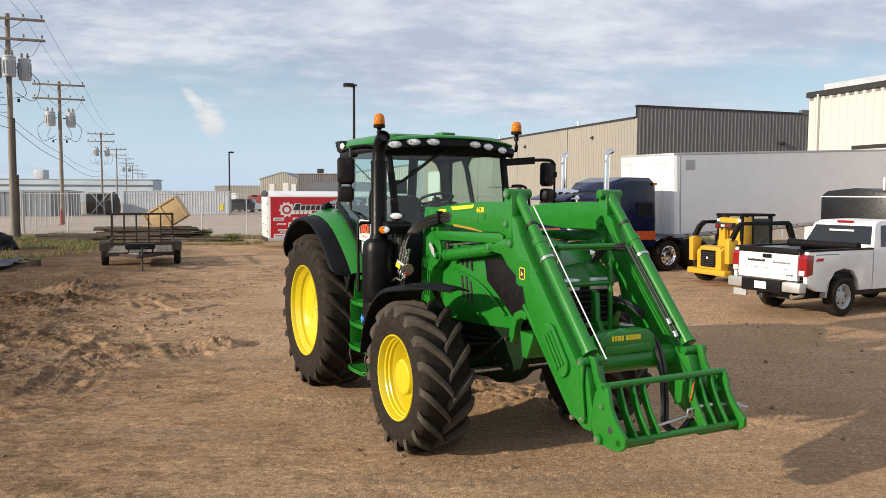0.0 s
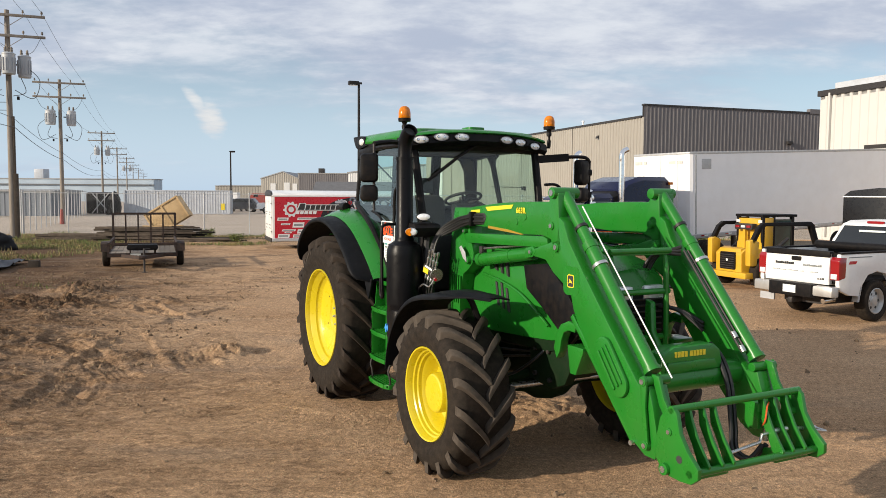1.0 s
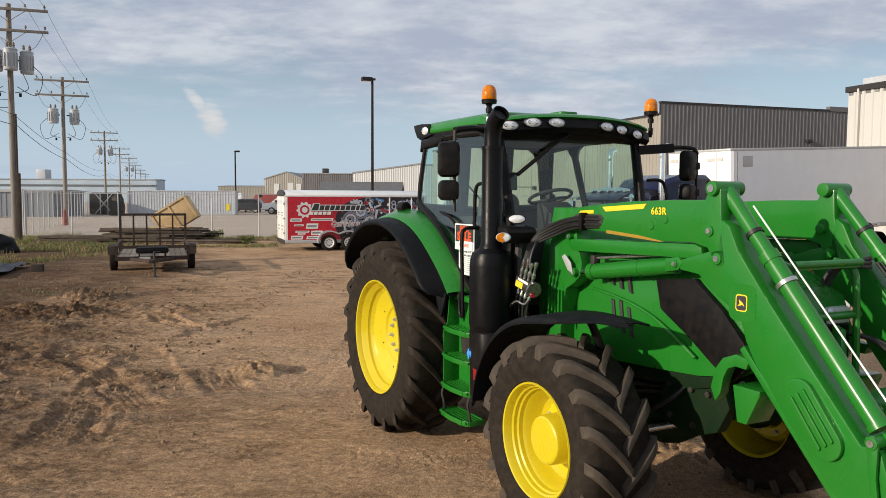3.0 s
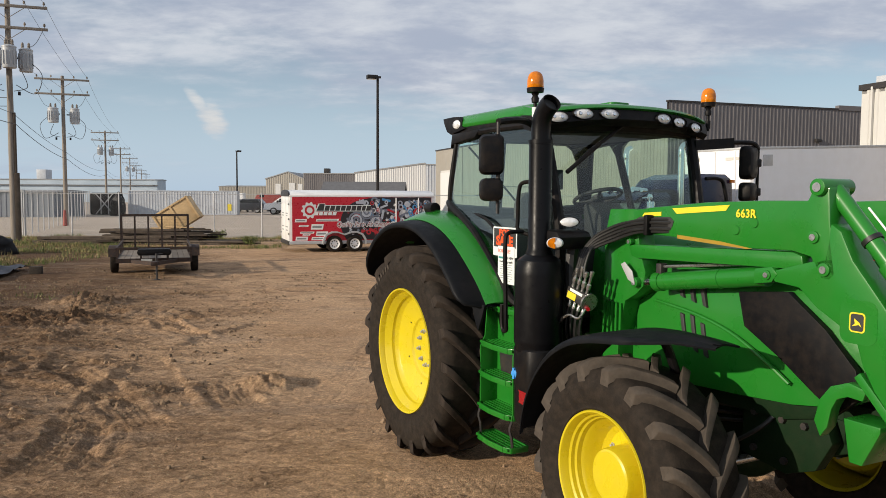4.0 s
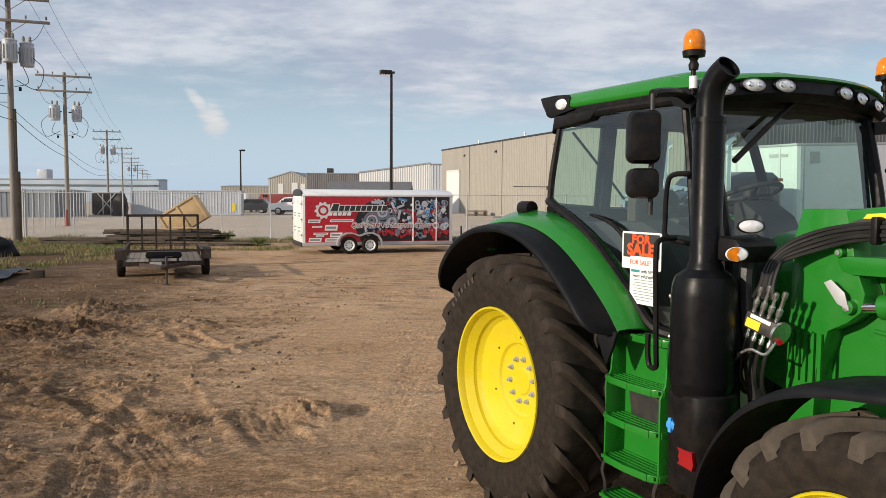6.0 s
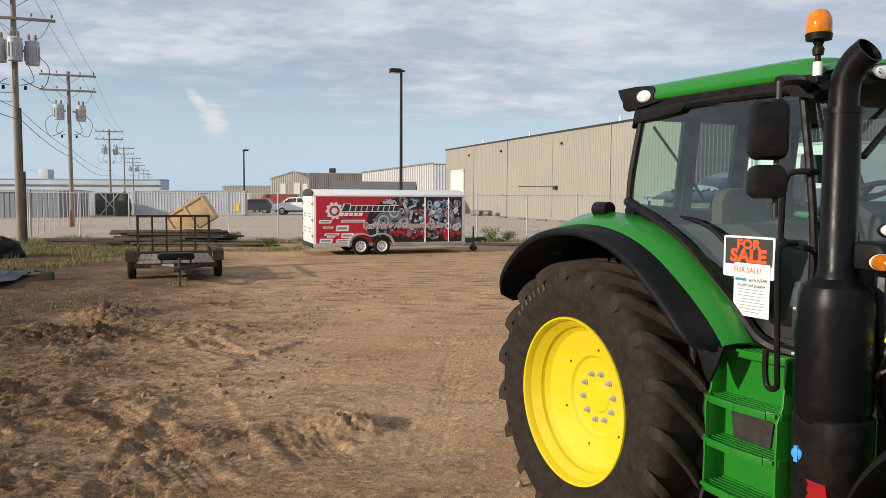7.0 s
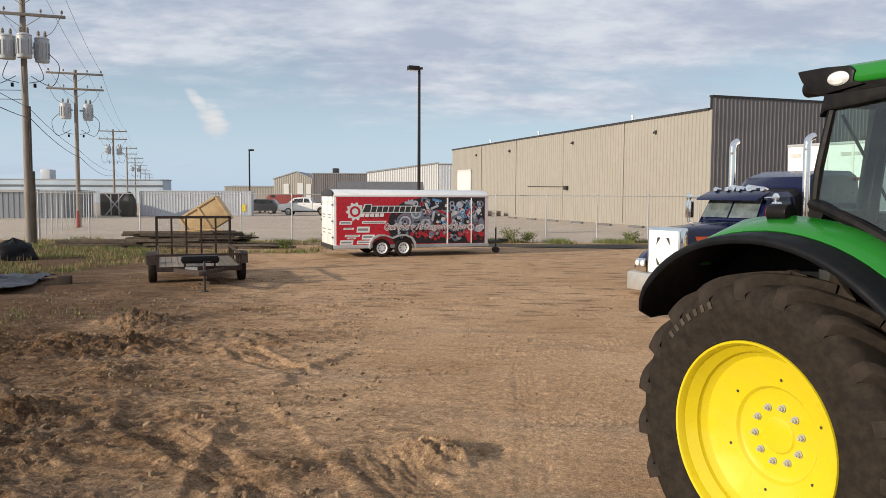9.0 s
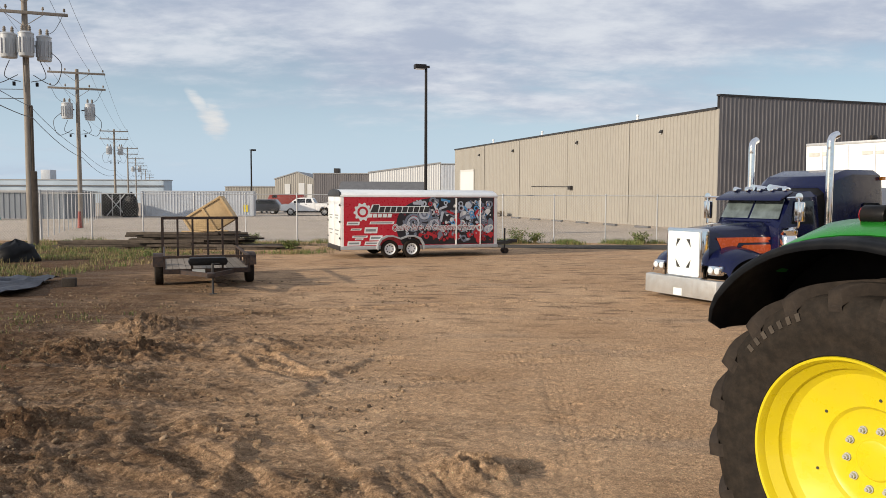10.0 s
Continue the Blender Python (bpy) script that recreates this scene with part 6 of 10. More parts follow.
    part("antenna_pod", bm, GREEN, rf, bevel=0.01)
    # beacons
    for s, bx in ((-1, 1.53), (1, 1.478)):
        by = -0.875 if s < 0 else 0.930
        bm = B()
        cyl(bm, (bx, by, 2.93), (bx, by, 3.10), 0.014, None, 10)
        cyl(bm, (bx, by, 2.95), (bx, by, 3.02), 0.022, None, 10)
        tube(bm, smooth_path([(bx, by, 2.95), (bx - 0.02, by - s * 0.05, 2.93), (bx - 0.04, by - s * 0.12, 2.93)], 4), 0.014, 8)
        revolve(bm, [(0, 3.09), (0.026, 3.09), (0.03, 3.12), (0.02, 3.14), (0.03, 3.16), (0.062, 3.165), (0.066, 3.195), (0.06, 3.20), (0, 3.20)], Matrix.Translation((bx, by, -0.025)), 20)
        bc = part("beacon", bm, BLACK, tractor, "amber rotating beacon on a black stem")
        bm = B()
        revolve(bm, [(0.060, 3.198), (0.0625, 3.205), (0.062, 3.25), (0.058, 3.275), (0.050, 3.297), (0.036, 3.312), (0.018, 3.320), (0, 3.322)], Matrix.Translation((bx, by, -0.025)), 24)
        part("dome", bm, AMBER, bc, "amber dome")
    bm = B()
    cyl(bm, (1.53, -0.875, 2.96), (1.53, -0.875, 3.03), 0.0235, None, 12)
    part("stem_band", bm, WHITEP, tractor)


roof()


def mirrors():
    for s in (-1, 1):
        reach = 1.30 if s < 0 else 1.36
        bm = B()
        if s < 0:
            tube(bm, smooth_path([(1.46, -0.80, 2.88), (1.50, -0.95, 2.93), (1.56, -1.12, 2.92), (1.60, -1.235, 2.90)], 5), 0.026, 8)
        else:
            beam(bm, (1.52, 0.74, 2.80), (1.58, 1.12, 2.83), 0.05, 0.085)
            tube(bm, smooth_path([(1.56, 1.05, 2.83), (1.58, 1.25, 2.84), (1.60, reach, 2.83), (1.60, reach + 0.05, 2.78)], 5), 0.02, 8)
        a = part("mirror_arm", bm, BLACK, tractor, "black mirror arm")
        px_ = 1.60
        py_ = s * (1.235 if s < 0 else reach + 0.05)
        bm = B()
        cyl(bm, (px_, py_, 2.90 if s < 0 else 2.80), (px_, py_, 2.24), 0.014, None, 10)
        part("mirror_tube", bm, DARKMETAL if s < 0 else BLACK, a)
        yaw = -28 if s < 0 else 20
        oy = py_ + (-0.05 if s < 0 else -0.10)
        for z0, z1, w in ((2.52, 2.81, 0.180), (2.33, 2.495, 0.172)):
            m = Matrix.Translation((px_ - 0.01, oy, (z0 + z1) / 2)) @ Matrix.Rotation(radians(yaw), 4, "Z")
            bm = B()
            loft(bm, [[m @ V(x, u * k, v * k) for u, v in round_rect(w, z1 - z0, 0.045, 5)] for x, k in ((-0.045, 0.97), (-0.03, 1.0), (0.02, 1.0), (0.05, 0.88), (0.06, 0.6))])
            mm = part("mirror_head", bm, BLACK, a, "black mirror housing", sharp=40)
            bm = B()
            prism(bm, round_rect(w * 0.88, (z1 - z0) * 0.90, 0.035, 5), -0.052, -0.046, "x")
            part("mirror_glass", bm, CHROME, mm, m=m)
            bm = B()
            box(bm, px_ - 0.03, px_ + 0.03, min(py_, py_ - 0.05), max(py_ + 0.02, py_ - 0.03), (z0 + z1) / 2 - 0.035, (z0 + z1) / 2 + 0.035)
            part("mirror_clamp", bm, BLACK, mm, bevel=0.012)


mirrors()


def cab_front_bits():
    # lamp and turn signal on a stalk beside the exhaust
    bm = B()
    prism(bm, [(1.74, 2.00), (1.97, 1.99), (2.0, 2.08), (1.96, 2.12), (1.84, 2.13), (1.74, 2.08)], -0.97, -0.68, "y")
    st = part("lamp_bracket", bm, BLACK, tractor, bevel=0.04)
    bm = B()
    revolve(bm, [(0, -0.07), (0.6, -0.06), (1.0, -0.01), (1.02, 0.01), (0.9, 0.015)], Matrix.Translation((1.96, -0.86, 2.185)) @ Matrix.Rotation(radians(-30), 4, "Z") @ Matrix.Rotation(radians(80), 4, "Y") @ Matrix.Diagonal((0.037, 0.072, 0.8, 1)), 28)
    b = part("side_lamp", bm, BLACK, st)
    bm = B()
    revolve(bm, [(0.95, 0.008), (0.7, 0.022), (0, 0.032)], Matrix.Translation((1.96, -0.86, 2.185)) @ Matrix.Rotation(radians(-30), 4, "Z") @ Matrix.Rotation(radians(80), 4, "Y") @ Matrix.Diagonal((0.037, 0.072, 0.8, 1)), 28)
    part("lens", bm, LENS, b, "clear oval lens")
    bm = B()
    m = Matrix.Translation((2.02, -1.02, 2.045)) @ Matrix.Rotation(radians(-32), 4, "Z")
    revolve(bm, [(0, -0.10), (0.5, -0.09), (0.9, -0.04), (1.0, 0.0)], m @ Matrix.Rotation(radians(90), 4, "Y") @ Matrix.Diagonal((0.042, 0.062, 0.8, 1)), 24)
    t = part("turn_signal", bm, BLACK, st)
    bm = B()
    revolve(bm, [(0.98, 0.0), (0.8, 0.025), (0, 0.04)], m @ Matrix.Rotation(radians(90), 4, "Y") @ Matrix.Diagonal((0.040, 0.060, 0.8, 1)), 24)
    part("clear_lens", bm, LENS, t)
    bm = B()
    half = [radians(a) for a in range(90, 271, 15)]
    prism(bm, [(0.054 * math.cos(a), 0.037 * math.sin(a)) for a in half], 0.0, 0.030, "x")
    part("amber_lens", bm, AMBER, t, "amber turn signal lens", m=m)
    # hydraulic coupler with hoses
    m = Matrix.Translation((2.02, -0.80, 1.66)) @ Matrix.Rotation(radians(10), 4, "Z") @ Matrix.Rotation(radians(17), 4, "Y") @ Matrix.Scale(0.76, 4)
    bm = B()
    box(bm, -0.13, 0.13, -0.05, 0.05, -0.06, 0.06)
    cp = part("hose_coupler", bm, DARKMETAL, tractor, "steel multi-coupler with yellow tag", bevel=0.012, m=m)
    bm = B()
    cyl(bm, (0.13, -0.02, 0), (0.15, -0.025, 0), 0.085, None, 20)
    part("coupler_wheel", bm, STEEL, cp)
    bm = B()
    box(bm, -0.11, 0.0, -0.056, -0.052, -0.045, 0.02)
    part("yellow_tag", bm, DECAL_Y, cp)
    bm = B()
    box(bm, -0.09, 0.07, -0.056, -0.052, 0.028, 0.055)
    part("white_tag", bm, PAPER, cp)
    bm = B()
    cyl(bm, (0.15, -0.03, -0.05), (0.17, -0.05, -0.05), 0.02, None, 10)
    part("red_knob", bm, REDLENS, cp)
    for k, x in enumerate((-0.10, -0.04, 0.02, 0.08)):
        bm = B()
        revolve(bm, [(0, 0.06), (0.016, 0.06), (0.016, 0.10), (0.022, 0.11), (0.022, 0.15), (0.013, 0.16), (0.013, 0.20 + 0.03 * (k % 2)), (0.02, 0.21 + 0.03 * (k % 2)), (0.02, 0.25 + 0.03 * (k % 2)), (0, 0.26 + 0.03 * (k % 2))], Matrix.Translation((x, -0.01, 0)), 10)
        part("hose_fitting", bm, STEEL, cp)
        bm = B()
        revolve(bm, [(0, -0.06), (0.014, -0.06), (0.014, -0.10), (0.019, -0.11), (0.019, -0.14), (0, -0.14)], Matrix.Translation((x, 0, 0)), 10)
        part("hose_fitting", bm, STEEL, cp)
        bm = B()
        tube(bm, smooth_path([(x, 0, -0.13), (x + 0.01, 0.0, -0.28), (x + 0.03, 0.05, -0.45), (x + 0.06, 0.2, -0.6)], 5), 0.015, 7)
        part("hose", bm, RUBBERHOSE, cp)
    bm = B()
    tube(bm, smooth_path([(0.14, -0.05, -0.06), (0.12, -0.09, -0.16), (0.02, -0.10, -0.17), (-0.04, -0.10, -0.22), (-0.08, -0.10, -0.30)], 5), 0.011, 7)
    lv = part("lever", bm, STEEL, cp)
    bm = B()
    tube(bm, [(-0.045, -0.10, -0.225), (-0.085, -0.10, -0.31)], 0.017, 8)
    part("lever_grip", bm, BLACK, lv)
    for k in range(5):
        bm = B()
        o = k * 0.020
        w = 0.012 * (k % 2)
        tube(bm, smooth_path([(2.72, -0.560, 2.225 - o), (2.66, -0.590 - w, 2.224 - o), (2.55, -0.612 - w, 2.222 - o), (2.38, -0.625 - w, 2.205 - o), (2.20, -0.645, 2.165 - o * 1.2), (2.06, -0.70, 2.09 - o), (1.98 + o, -0.75, 1.98), (1.98 + o, -0.79, 1.88), (1.94 + o * 1.6, -0.80, 1.80)], 5), 0.0115, 7)
        part("hose", bm, RUBBERHOSE, tractor)
    bm = B()
    box(bm, 2.50, 2.535, -0.66, -0.60, 2.115, 2.25)
    part("hose_clamp", bm, BLACK, tractor, bevel=0.01)
    bm = B()
    tube(bm, smooth_path([(1.90, -0.70, 2.12), (1.86, -0.76, 1.95), (1.90, -0.78, 1.6), (1.92, -0.72, 1.2)], 5), 0.045, 9)
    part("hose_sleeve", bm, RUBBERHOSE, tractor)


cab_front_bits()


# ---- for-sale sign in the door window ----
def sale_sign():
    m = Matrix.Translation((1.14, -0.885, 2.0)) @ Matrix.Rotation(radians(90), 4, "X")
    th = thing("sale_sign", tractor.matrix_basis @ m, "black and orange for-sale sign on the cab window", "sign")
    bm = B()
    prism(bm, round_rect(0.36, 0.235, 0.01, 2), 0, 0.004, "z")
    part("board", bm, PAPER, th)
    bm = B()
    prism(bm, round_rect(0.332, 0.150, 0.006, 2, 0, 0.030), 0.004, 0.0055, "z")
    part("black_field", bm, INK, th)
    for body, size, y, off, sp in (("FOR", 0.072, 0.069, 0.0035, 1.05), ("SALE", 0.100, 0.003, 0.0045, 1.02)):
        bm = text_mesh(body, size, 0.001, sp, 0, off)
        part("lettering", bm, SIGNRED, th, m=pose(0, y, 0.0068) @ Matrix.Diagonal((1.18, 1, 1, 1)))
    bm = B()
    prism(bm, round_rect(0.25, 0.30, 0.004, 2, 0.03, -0.185), 0.0065, 0.008, "z")
    part("info_sheet", bm, PAPER, th, "white printed sheet")
    bm = text_mesh("FOR SALE!", 0.042, 0.0005)
    part("lettering", bm, SIGNRED, th, m=pose(0.0, -0.075, 0.0095))
    for k, (body, y, size) in enumerate((("with NEW", -0.128, 0.030), ("loader and grapple", -0.158, 0.026))):
        bm = text_mesh(body, size, 0.0004)
        part("lettering", bm, INK, th, m=pose(0.075 if k == 0 else 0.03, y, 0.0095))
    bm = B()
    box(bm, -0.085, -0.005, -0.136, -0.120, 0.008, 0.0086)
    part("text_line", bm, mat("teal_ink", (0.03, 0.25, 0.25), 0.6), th)
    for k in range(8):
        bm = B()
        w = (0.17, 0.18, 0.19, 0.15, 0.18, 0.19, 0.17, 0.12)[k]
        box(bm, 0.03 - w / 2, 0.03 + w / 2, -0.185 - k * 0.018, -0.185 - k * 0.018 + 0.0045, 0.008, 0.0086)
        part("text_line", bm, GREYINK, th)


sale_sign()

# ---- front loader on the tractor ----
def pin(parent, x, z, y0, y1, r=0.035):
    bm = B()
    cyl(bm, (x, y0, z), (x, y1, z), r, None, 18)
    p = part("pivot_pin", bm, GREEN, parent, bevel=0.006)
    bm = B()
    s = 1 if y1 > y0 else -1
    cyl(bm, (x, y1, z), (x, y1 + s * 0.006, z), r * 0.55, None, 12)
    part("pin_bolt", bm, STEEL, p)


def loader_side(s):
    """s -1: the tractor's right arm, outer face at y = 0.595 s."""
    O, I = s * 0.595, s * 0.43
    mast = B()
    prism(mast, [(1.99, 2.10), (2.04, 2.28), (2.32, 2.285), (2.34, 2.12), (2.36, 2.0), (2.42, 1.86), (2.40, 1.76), (2.33, 1.70), (2.22, 1.64), (2.16, 1.42), (2.14, 0.80), (1.98, 0.80), (1.97, 1.42)], s * 0.56, s * 0.42, "y")
    mast = part("loader_mast", mast, GREEN, tractor, "green loader mast bolted to the frame", bevel=0.008)
    bm = B()
    prism(bm, [(1.80, 0.70), (2.5, 0.70), (2.5, 0.95), (1.8, 0.95)], s * 0.48, s * 0.30, "y")
    part("mast_foot", bm, GREEN, mast, bevel=0.01)
    for k in range(5):
        bm = B()
        box(bm, 2.0 + k * 0.045, 2.02 + k * 0.045, min(s * 0.565, s * 0.58), max(s * 0.565, s * 0.58), 1.35, 1.62)
        part("mast_rib", bm, GREEN, mast)
    # upper boom with its knee plate
    bm = B()
    prism(bm, [(2.32, 2.275), (2.50, 2.298), (2.98, 2.338), (3.40, 2.353), (3.69, 2.355), (3.73, 2.44), (3.77, 2.46), (3.815, 2.42), (3.825, 2.25), (3.85, 2.10), (3.872, 1.98), (3.84, 1.94), (3.78, 1.945), (3.72, 2.06), (3.60, 2.085), (3.32, 2.078), (2.75, 2.112), (2.36, 2.125)], O, I, "y")
    boom = part("loader_boom", bm, GREEN, tractor, "green upper loader boom", bevel=0.012)
    bm = B()
    prism(bm, [(2.345, 2.212), (2.40, 2.235), (2.68, 2.240), (2.715, 2.215), (2.70, 2.175), (2.64, 2.155), (2.40, 2.155), (2.355, 2.175)], O, O + s * 0.003, "y")
    part("hose_slot", bm, INK, boom)
    bm = B()
    prism(bm, [(2.70, 2.296), (3.17, 2.325), (3.14, 2.290), (2.74, 2.262)], O, O + s * 0.003, "y")
    part("yellow_stripe", bm, DECAL_Y, boom, "yellow decal stripe")
    bm = B()
    prism(bm, [(2.44, 2.262), (2.60, 2.272), (2.60, 2.245), (2.42, 2.238)], O, O + s * 0.003, "y")
    part("yellow_stripe", bm, DECAL_Y, boom)
    bm = B()
    prism(bm, [(2.75, 2.13), (3.1, 2.108), (3.34, 2.080), (3.30, 2.075), (2.75, 2.106)], O, O + s * 0.003, "y")
    part("ochre_stripe", bm, mat("ochre_decal", (0.35, 0.22, 0.02), 0.45), boom)
    t = text_mesh("663R", 0.066, 0.001, 1.05, 0.0, 0.002)
    part("model_number", t, DECAL_Y, boom, "yellow model number", m=Matrix.Translation((3.29, O + s * 0.004, 2.275)) @ (Matrix.Rotation(radians(90), 4, "X") if s < 0 else Matrix.Rotation(radians(180), 4, "Z") @ Matrix.Rotation(radians(90), 4, "X")))
    for x, z in ((3.35, 2.225), (3.22, 2.18)):
        bm = B()
        revolve(bm, [(0.030, 0), (0.026, 0.008), (0, 0.008)], Matrix.Translation((x, O, z)) @ Matrix.Rotation(radians(90 if s < 0 else -90), 4, "X"), 16)
        part("weld_plug", bm, GREEN, boom)
    pin(boom, 3.765, 2.425, s * 0.38, s * 0.625, 0.045)
    pin(boom, 3.737, 2.165, s * 0.40, s * 0.608, 0.033)
    pin(boom, 3.805, 2.000, s * 0.40, s * 0.608, 0.036)
    pin(mast, 2.35, 1.785, s * 0.40, s * 0.60, 0.035)
    pin(mast, 2.29, 2.06, s * 0.40, s * 0.60, 0.025)
    bm = B()
    prism(bm, [(2.22, 1.90), (2.30, 1.80), (2.37, 1.77), (2.34, 1.86), (2.26, 1.92)], s * 0.60, s * 0.607, "y")
    part("lock_lever", bm, GALV, mast, bevel=0.003)
    # levelling link
    bm = B()
    prism(bm, [(2.27, 2.035), (2.34, 2.045), (3.60, 2.078), (3.66, 2.06), (3.67, 2.0), (3.62, 1.985), (2.36, 1.95), (2.30, 1.965)], s * 0.585, s * 0.50, "y")
    part("levelling_link", bm, GREEN, tractor, bevel=0.012)
    # lift cylinder
    bm = B()
    cyl(bm, (2.52, s * 0.53, 1.805), (3.40, s * 0.53, 1.925), 0.058, None, 24)
    cyl(bm, (2.50, s * 0.53, 1.802), (2.56, s * 0.53, 1.811), 0.064, None, 24)
    cyl(bm, (3.05, s * 0.53, 1.877), (3.07, s * 0.53, 1.880), 0.061, None, 24)
    lc = part("lift_cylinder", bm, GREEN, tractor, "green hydraulic lift cylinder")
    bm = B()
    cyl(bm, (2.36, s * 0.53, 1.785), (2.52, s * 0.53, 1.805), 0.030, None, 16)
    part("piston_rod", bm, CHROME, lc)
    bm = B()
    prism(bm, [(3.36, 1.88), (3.48, 1.90), (3.52, 1.95), (3.48, 1.99), (3.36, 1.97)], s * 0.60, s * 0.46, "y")
    part("cylinder_eye", bm, GREEN, lc, bevel=0.012)
    pin(lc, 3.45, 1.94, s * 0.46, s * 0.61, 0.028)
    bm = B()
    box(bm, 2.52, 2.57, min(s * 0.50, s * 0.56), max(s * 0.50, s * 0.56), 1.86, 1.93)
    part("hose_port", bm, DARKMETAL, lc, bevel=0.008)
    bm = B()
    tube(bm, [(2.57, s * 0.53, 1.91), (3.0, s * 0.53, 1.955), (3.34, s * 0.53, 1.99)], 0.010, 8)
    part("feed_pipe", bm, STEEL, lc)
    # lower arm
    bm = B()
    prism(bm, [(3.44, 1.955), (3.50, 1.905), (3.655, 1.89), (3.76, 1.80), (3.90, 1.722), (4.00, 1.645), (4.035, 1.54), (4.10, 1.43), (4.36, 1.12), (4.74, 0.725), (4.86, 0.66), (4.96, 0.66), (4.99, 0.76), (4.93, 1.00), (4.88, 1.14), (4.78, 1.13), (4.44, 1.505), (4.15, 1.83), (3.96, 2.06), (3.89, 2.20), (3.83, 2.24), (3.80, 2.06), (3.70, 2.03)], O, I, "y")
    arm = part("loader_arm", bm, GREEN, tractor, "green lower loader arm", bevel=0.012)
    # oblong inspection cover
    bm = B()
    m = Matrix.Translation((4.515, O, 1.20)) @ Matrix.Rotation(radians(51.5), 4, "Y")
    prism(bm, round_rect(0.46, 0.185, 0.09, 8), 0, s * 0.030, "y")
    cv = part("arm_cover", bm, GREEN, arm, bevel=0.012, m=m)
    for dz in (-0.045, 0.0, 0.045):
        bm = B()
        prism(bm, round_rect(0.31, 0.026, 0.012, 4, 0, dz), s * 0.028, s * 0.044, "y")
        part("cover_rib", bm, GREEN, cv, bevel=0.006)
    # badge: plain yellow-edged black lozenge
    bm = B()
    prism(bm, round_rect(0.085, 0.10, 0.018, 4, 4.0, 1.755), O, O + s * 0.003, "y")
    bd = part("badge", bm, DECAL_Y, arm, "small yellow and black badge")
    bm = B()
    prism(bm, round_rect(0.070, 0.085, 0.014, 4, 4.0, 1.755), O + s * 0.003, O + s * 0.0045, "y")
    part("badge_field", bm, INK, bd)
    bm = B()
    prism(bm, [(3.975, 1.735), (3.99, 1.75), (3.985, 1.775), (4.0, 1.765), (4.015, 1.755), (4.025, 1.735), (4.01, 1.745), (3.995, 1.74)], O + s * 0.0045, O + s * 0.006, "y")
    part("badge_mark", bm, DECAL_Y, bd)
    bm = B()
    prism(bm, round_rect(0.20, 0.22, 0.05, 4, 4.005, 1.757), O, O + s * 0.0015, "y")
    part("weld_pad", bm, GREEN, arm)
    # guard bar below the arm
    bm = B()
    beam(bm, (4.00, s * 0.56, 1.49), (4.72, s * 0.56, 0.72), 0.05, 0.045)
    part("arm_guard", bm, GREEN, arm, bevel=0.008)
    # black bar drawn for the shade between guard and arm
    bm = B()
    beam(bm, (4.015, s * 0.52, 1.51), (4.72, s * 0.52, 0.745), 0.03, 0.02)
    part("guard_gap", bm, INK, arm)
    bm = B()
    revolve(bm, [(0.0, 0), (0.018, 0), (0.018, 0.03), (0, 0.03)], Matrix.Translation((4.735, s * 0.585, 0.715)) @ Matrix.Rotation(radians(90 if s < 0 else -90), 4, "X"), 12)
    part("guard_bolt", bm, STEEL, arm)
    # curved stand bracket
    bm = B()
    prism(bm, [(3.76, 1.20), (3.79, 1.32), (3.85, 1.40), (3.95, 1.44), (4.05, 1.42), (4.03, 1.36), (3.95, 1.365), (3.89, 1.34), (3.86, 1.28), (3.84, 1.18), (3.80, 1.12)], s * 0.575, s * 0.50, "y")
    part("stand_bracket", bm, GREEN, arm, bevel=0.008)
    bm = B()
    prism(bm, [(3.92, 1.25), (4.12, 1.25), (4.12, 1.22), (4.03, 1.03), (3.96, 1.03)], s * 0.56, s * 0.36, "y")
    part("stand_block", bm, GREEN, arm, bevel=0.008)
    # tilt cylinder over the arm
    a, b = V(3.765, s * 0.50, 2.425), V(4.84, s * 0.50, 1.19)
    d = (b - a).normalized()
    bm = B()
    cyl(bm, a + d * 0.52, b - d * 0.03, 0.054, None, 24)
    cyl(bm, a + d * 0.50, a + d * 0.56, 0.059, None, 24)
    cyl(bm, b - d * 0.06, b - d * 0.03, 0.063, None, 24)
    cyl(bm, a + d * 0.02, a + d * 0.52, 0.045, None, 20)
    tc_ = part("tilt_cylinder", bm, GREEN, tractor, "long green hydraulic tilt cylinder")
    for q in (0.34, 0.70):
        bm = B()
        cyl(bm, a + d * (q), a + d * (q + 0.025), 0.064 if q > 0.5 else 0.053, None, 20)
        part("hose_clamp", bm, STEEL if q > 0.5 else RUBBERHOSE, tc_)
    if s < 0:
        bm = B()
        cyl(bm, (3.93, -0.445, 2.322), (4.951, -0.455, 1.196), 0.0055, None, 8)
        part("level_indicator", bm, WHITEP, tractor, "thin pale level indicator rod")
    else:
        bm = B()
        for o in (-0.02, 0.02):
            tube(bm, [a + d * 0.60 + V(0, -0.09 + o, 0), b - d * 0.12 + V(0, -0.09 + o, 0)], 0.010, 6)
        part("feed_pipe", bm, DARKMETAL, tc_)
        for q in (0.22, 0.10):
            bm = B()
            cyl(bm, b - d * q + V(0, -0.09, 0), b - d * (q + 0.05) + V(0, -0.09, 0), 0.022, None, 10)
            part("fitting", bm, STEEL, tc_)
    # linkage plates at the arm's end
    bm = B()
    prism(bm, [(4.82, 1.19), (4.86, 1.21), (4.89, 1.18), (4.885, 1.00), (4.92, 0.76), (4.90, 0.715), (4.86, 0.72), (4.855, 0.95), (4.83, 1.12)], s * 0.625, s * 0.605, "y")
    lk = part("link_plate", bm, GREEN, tractor, bevel=0.006)
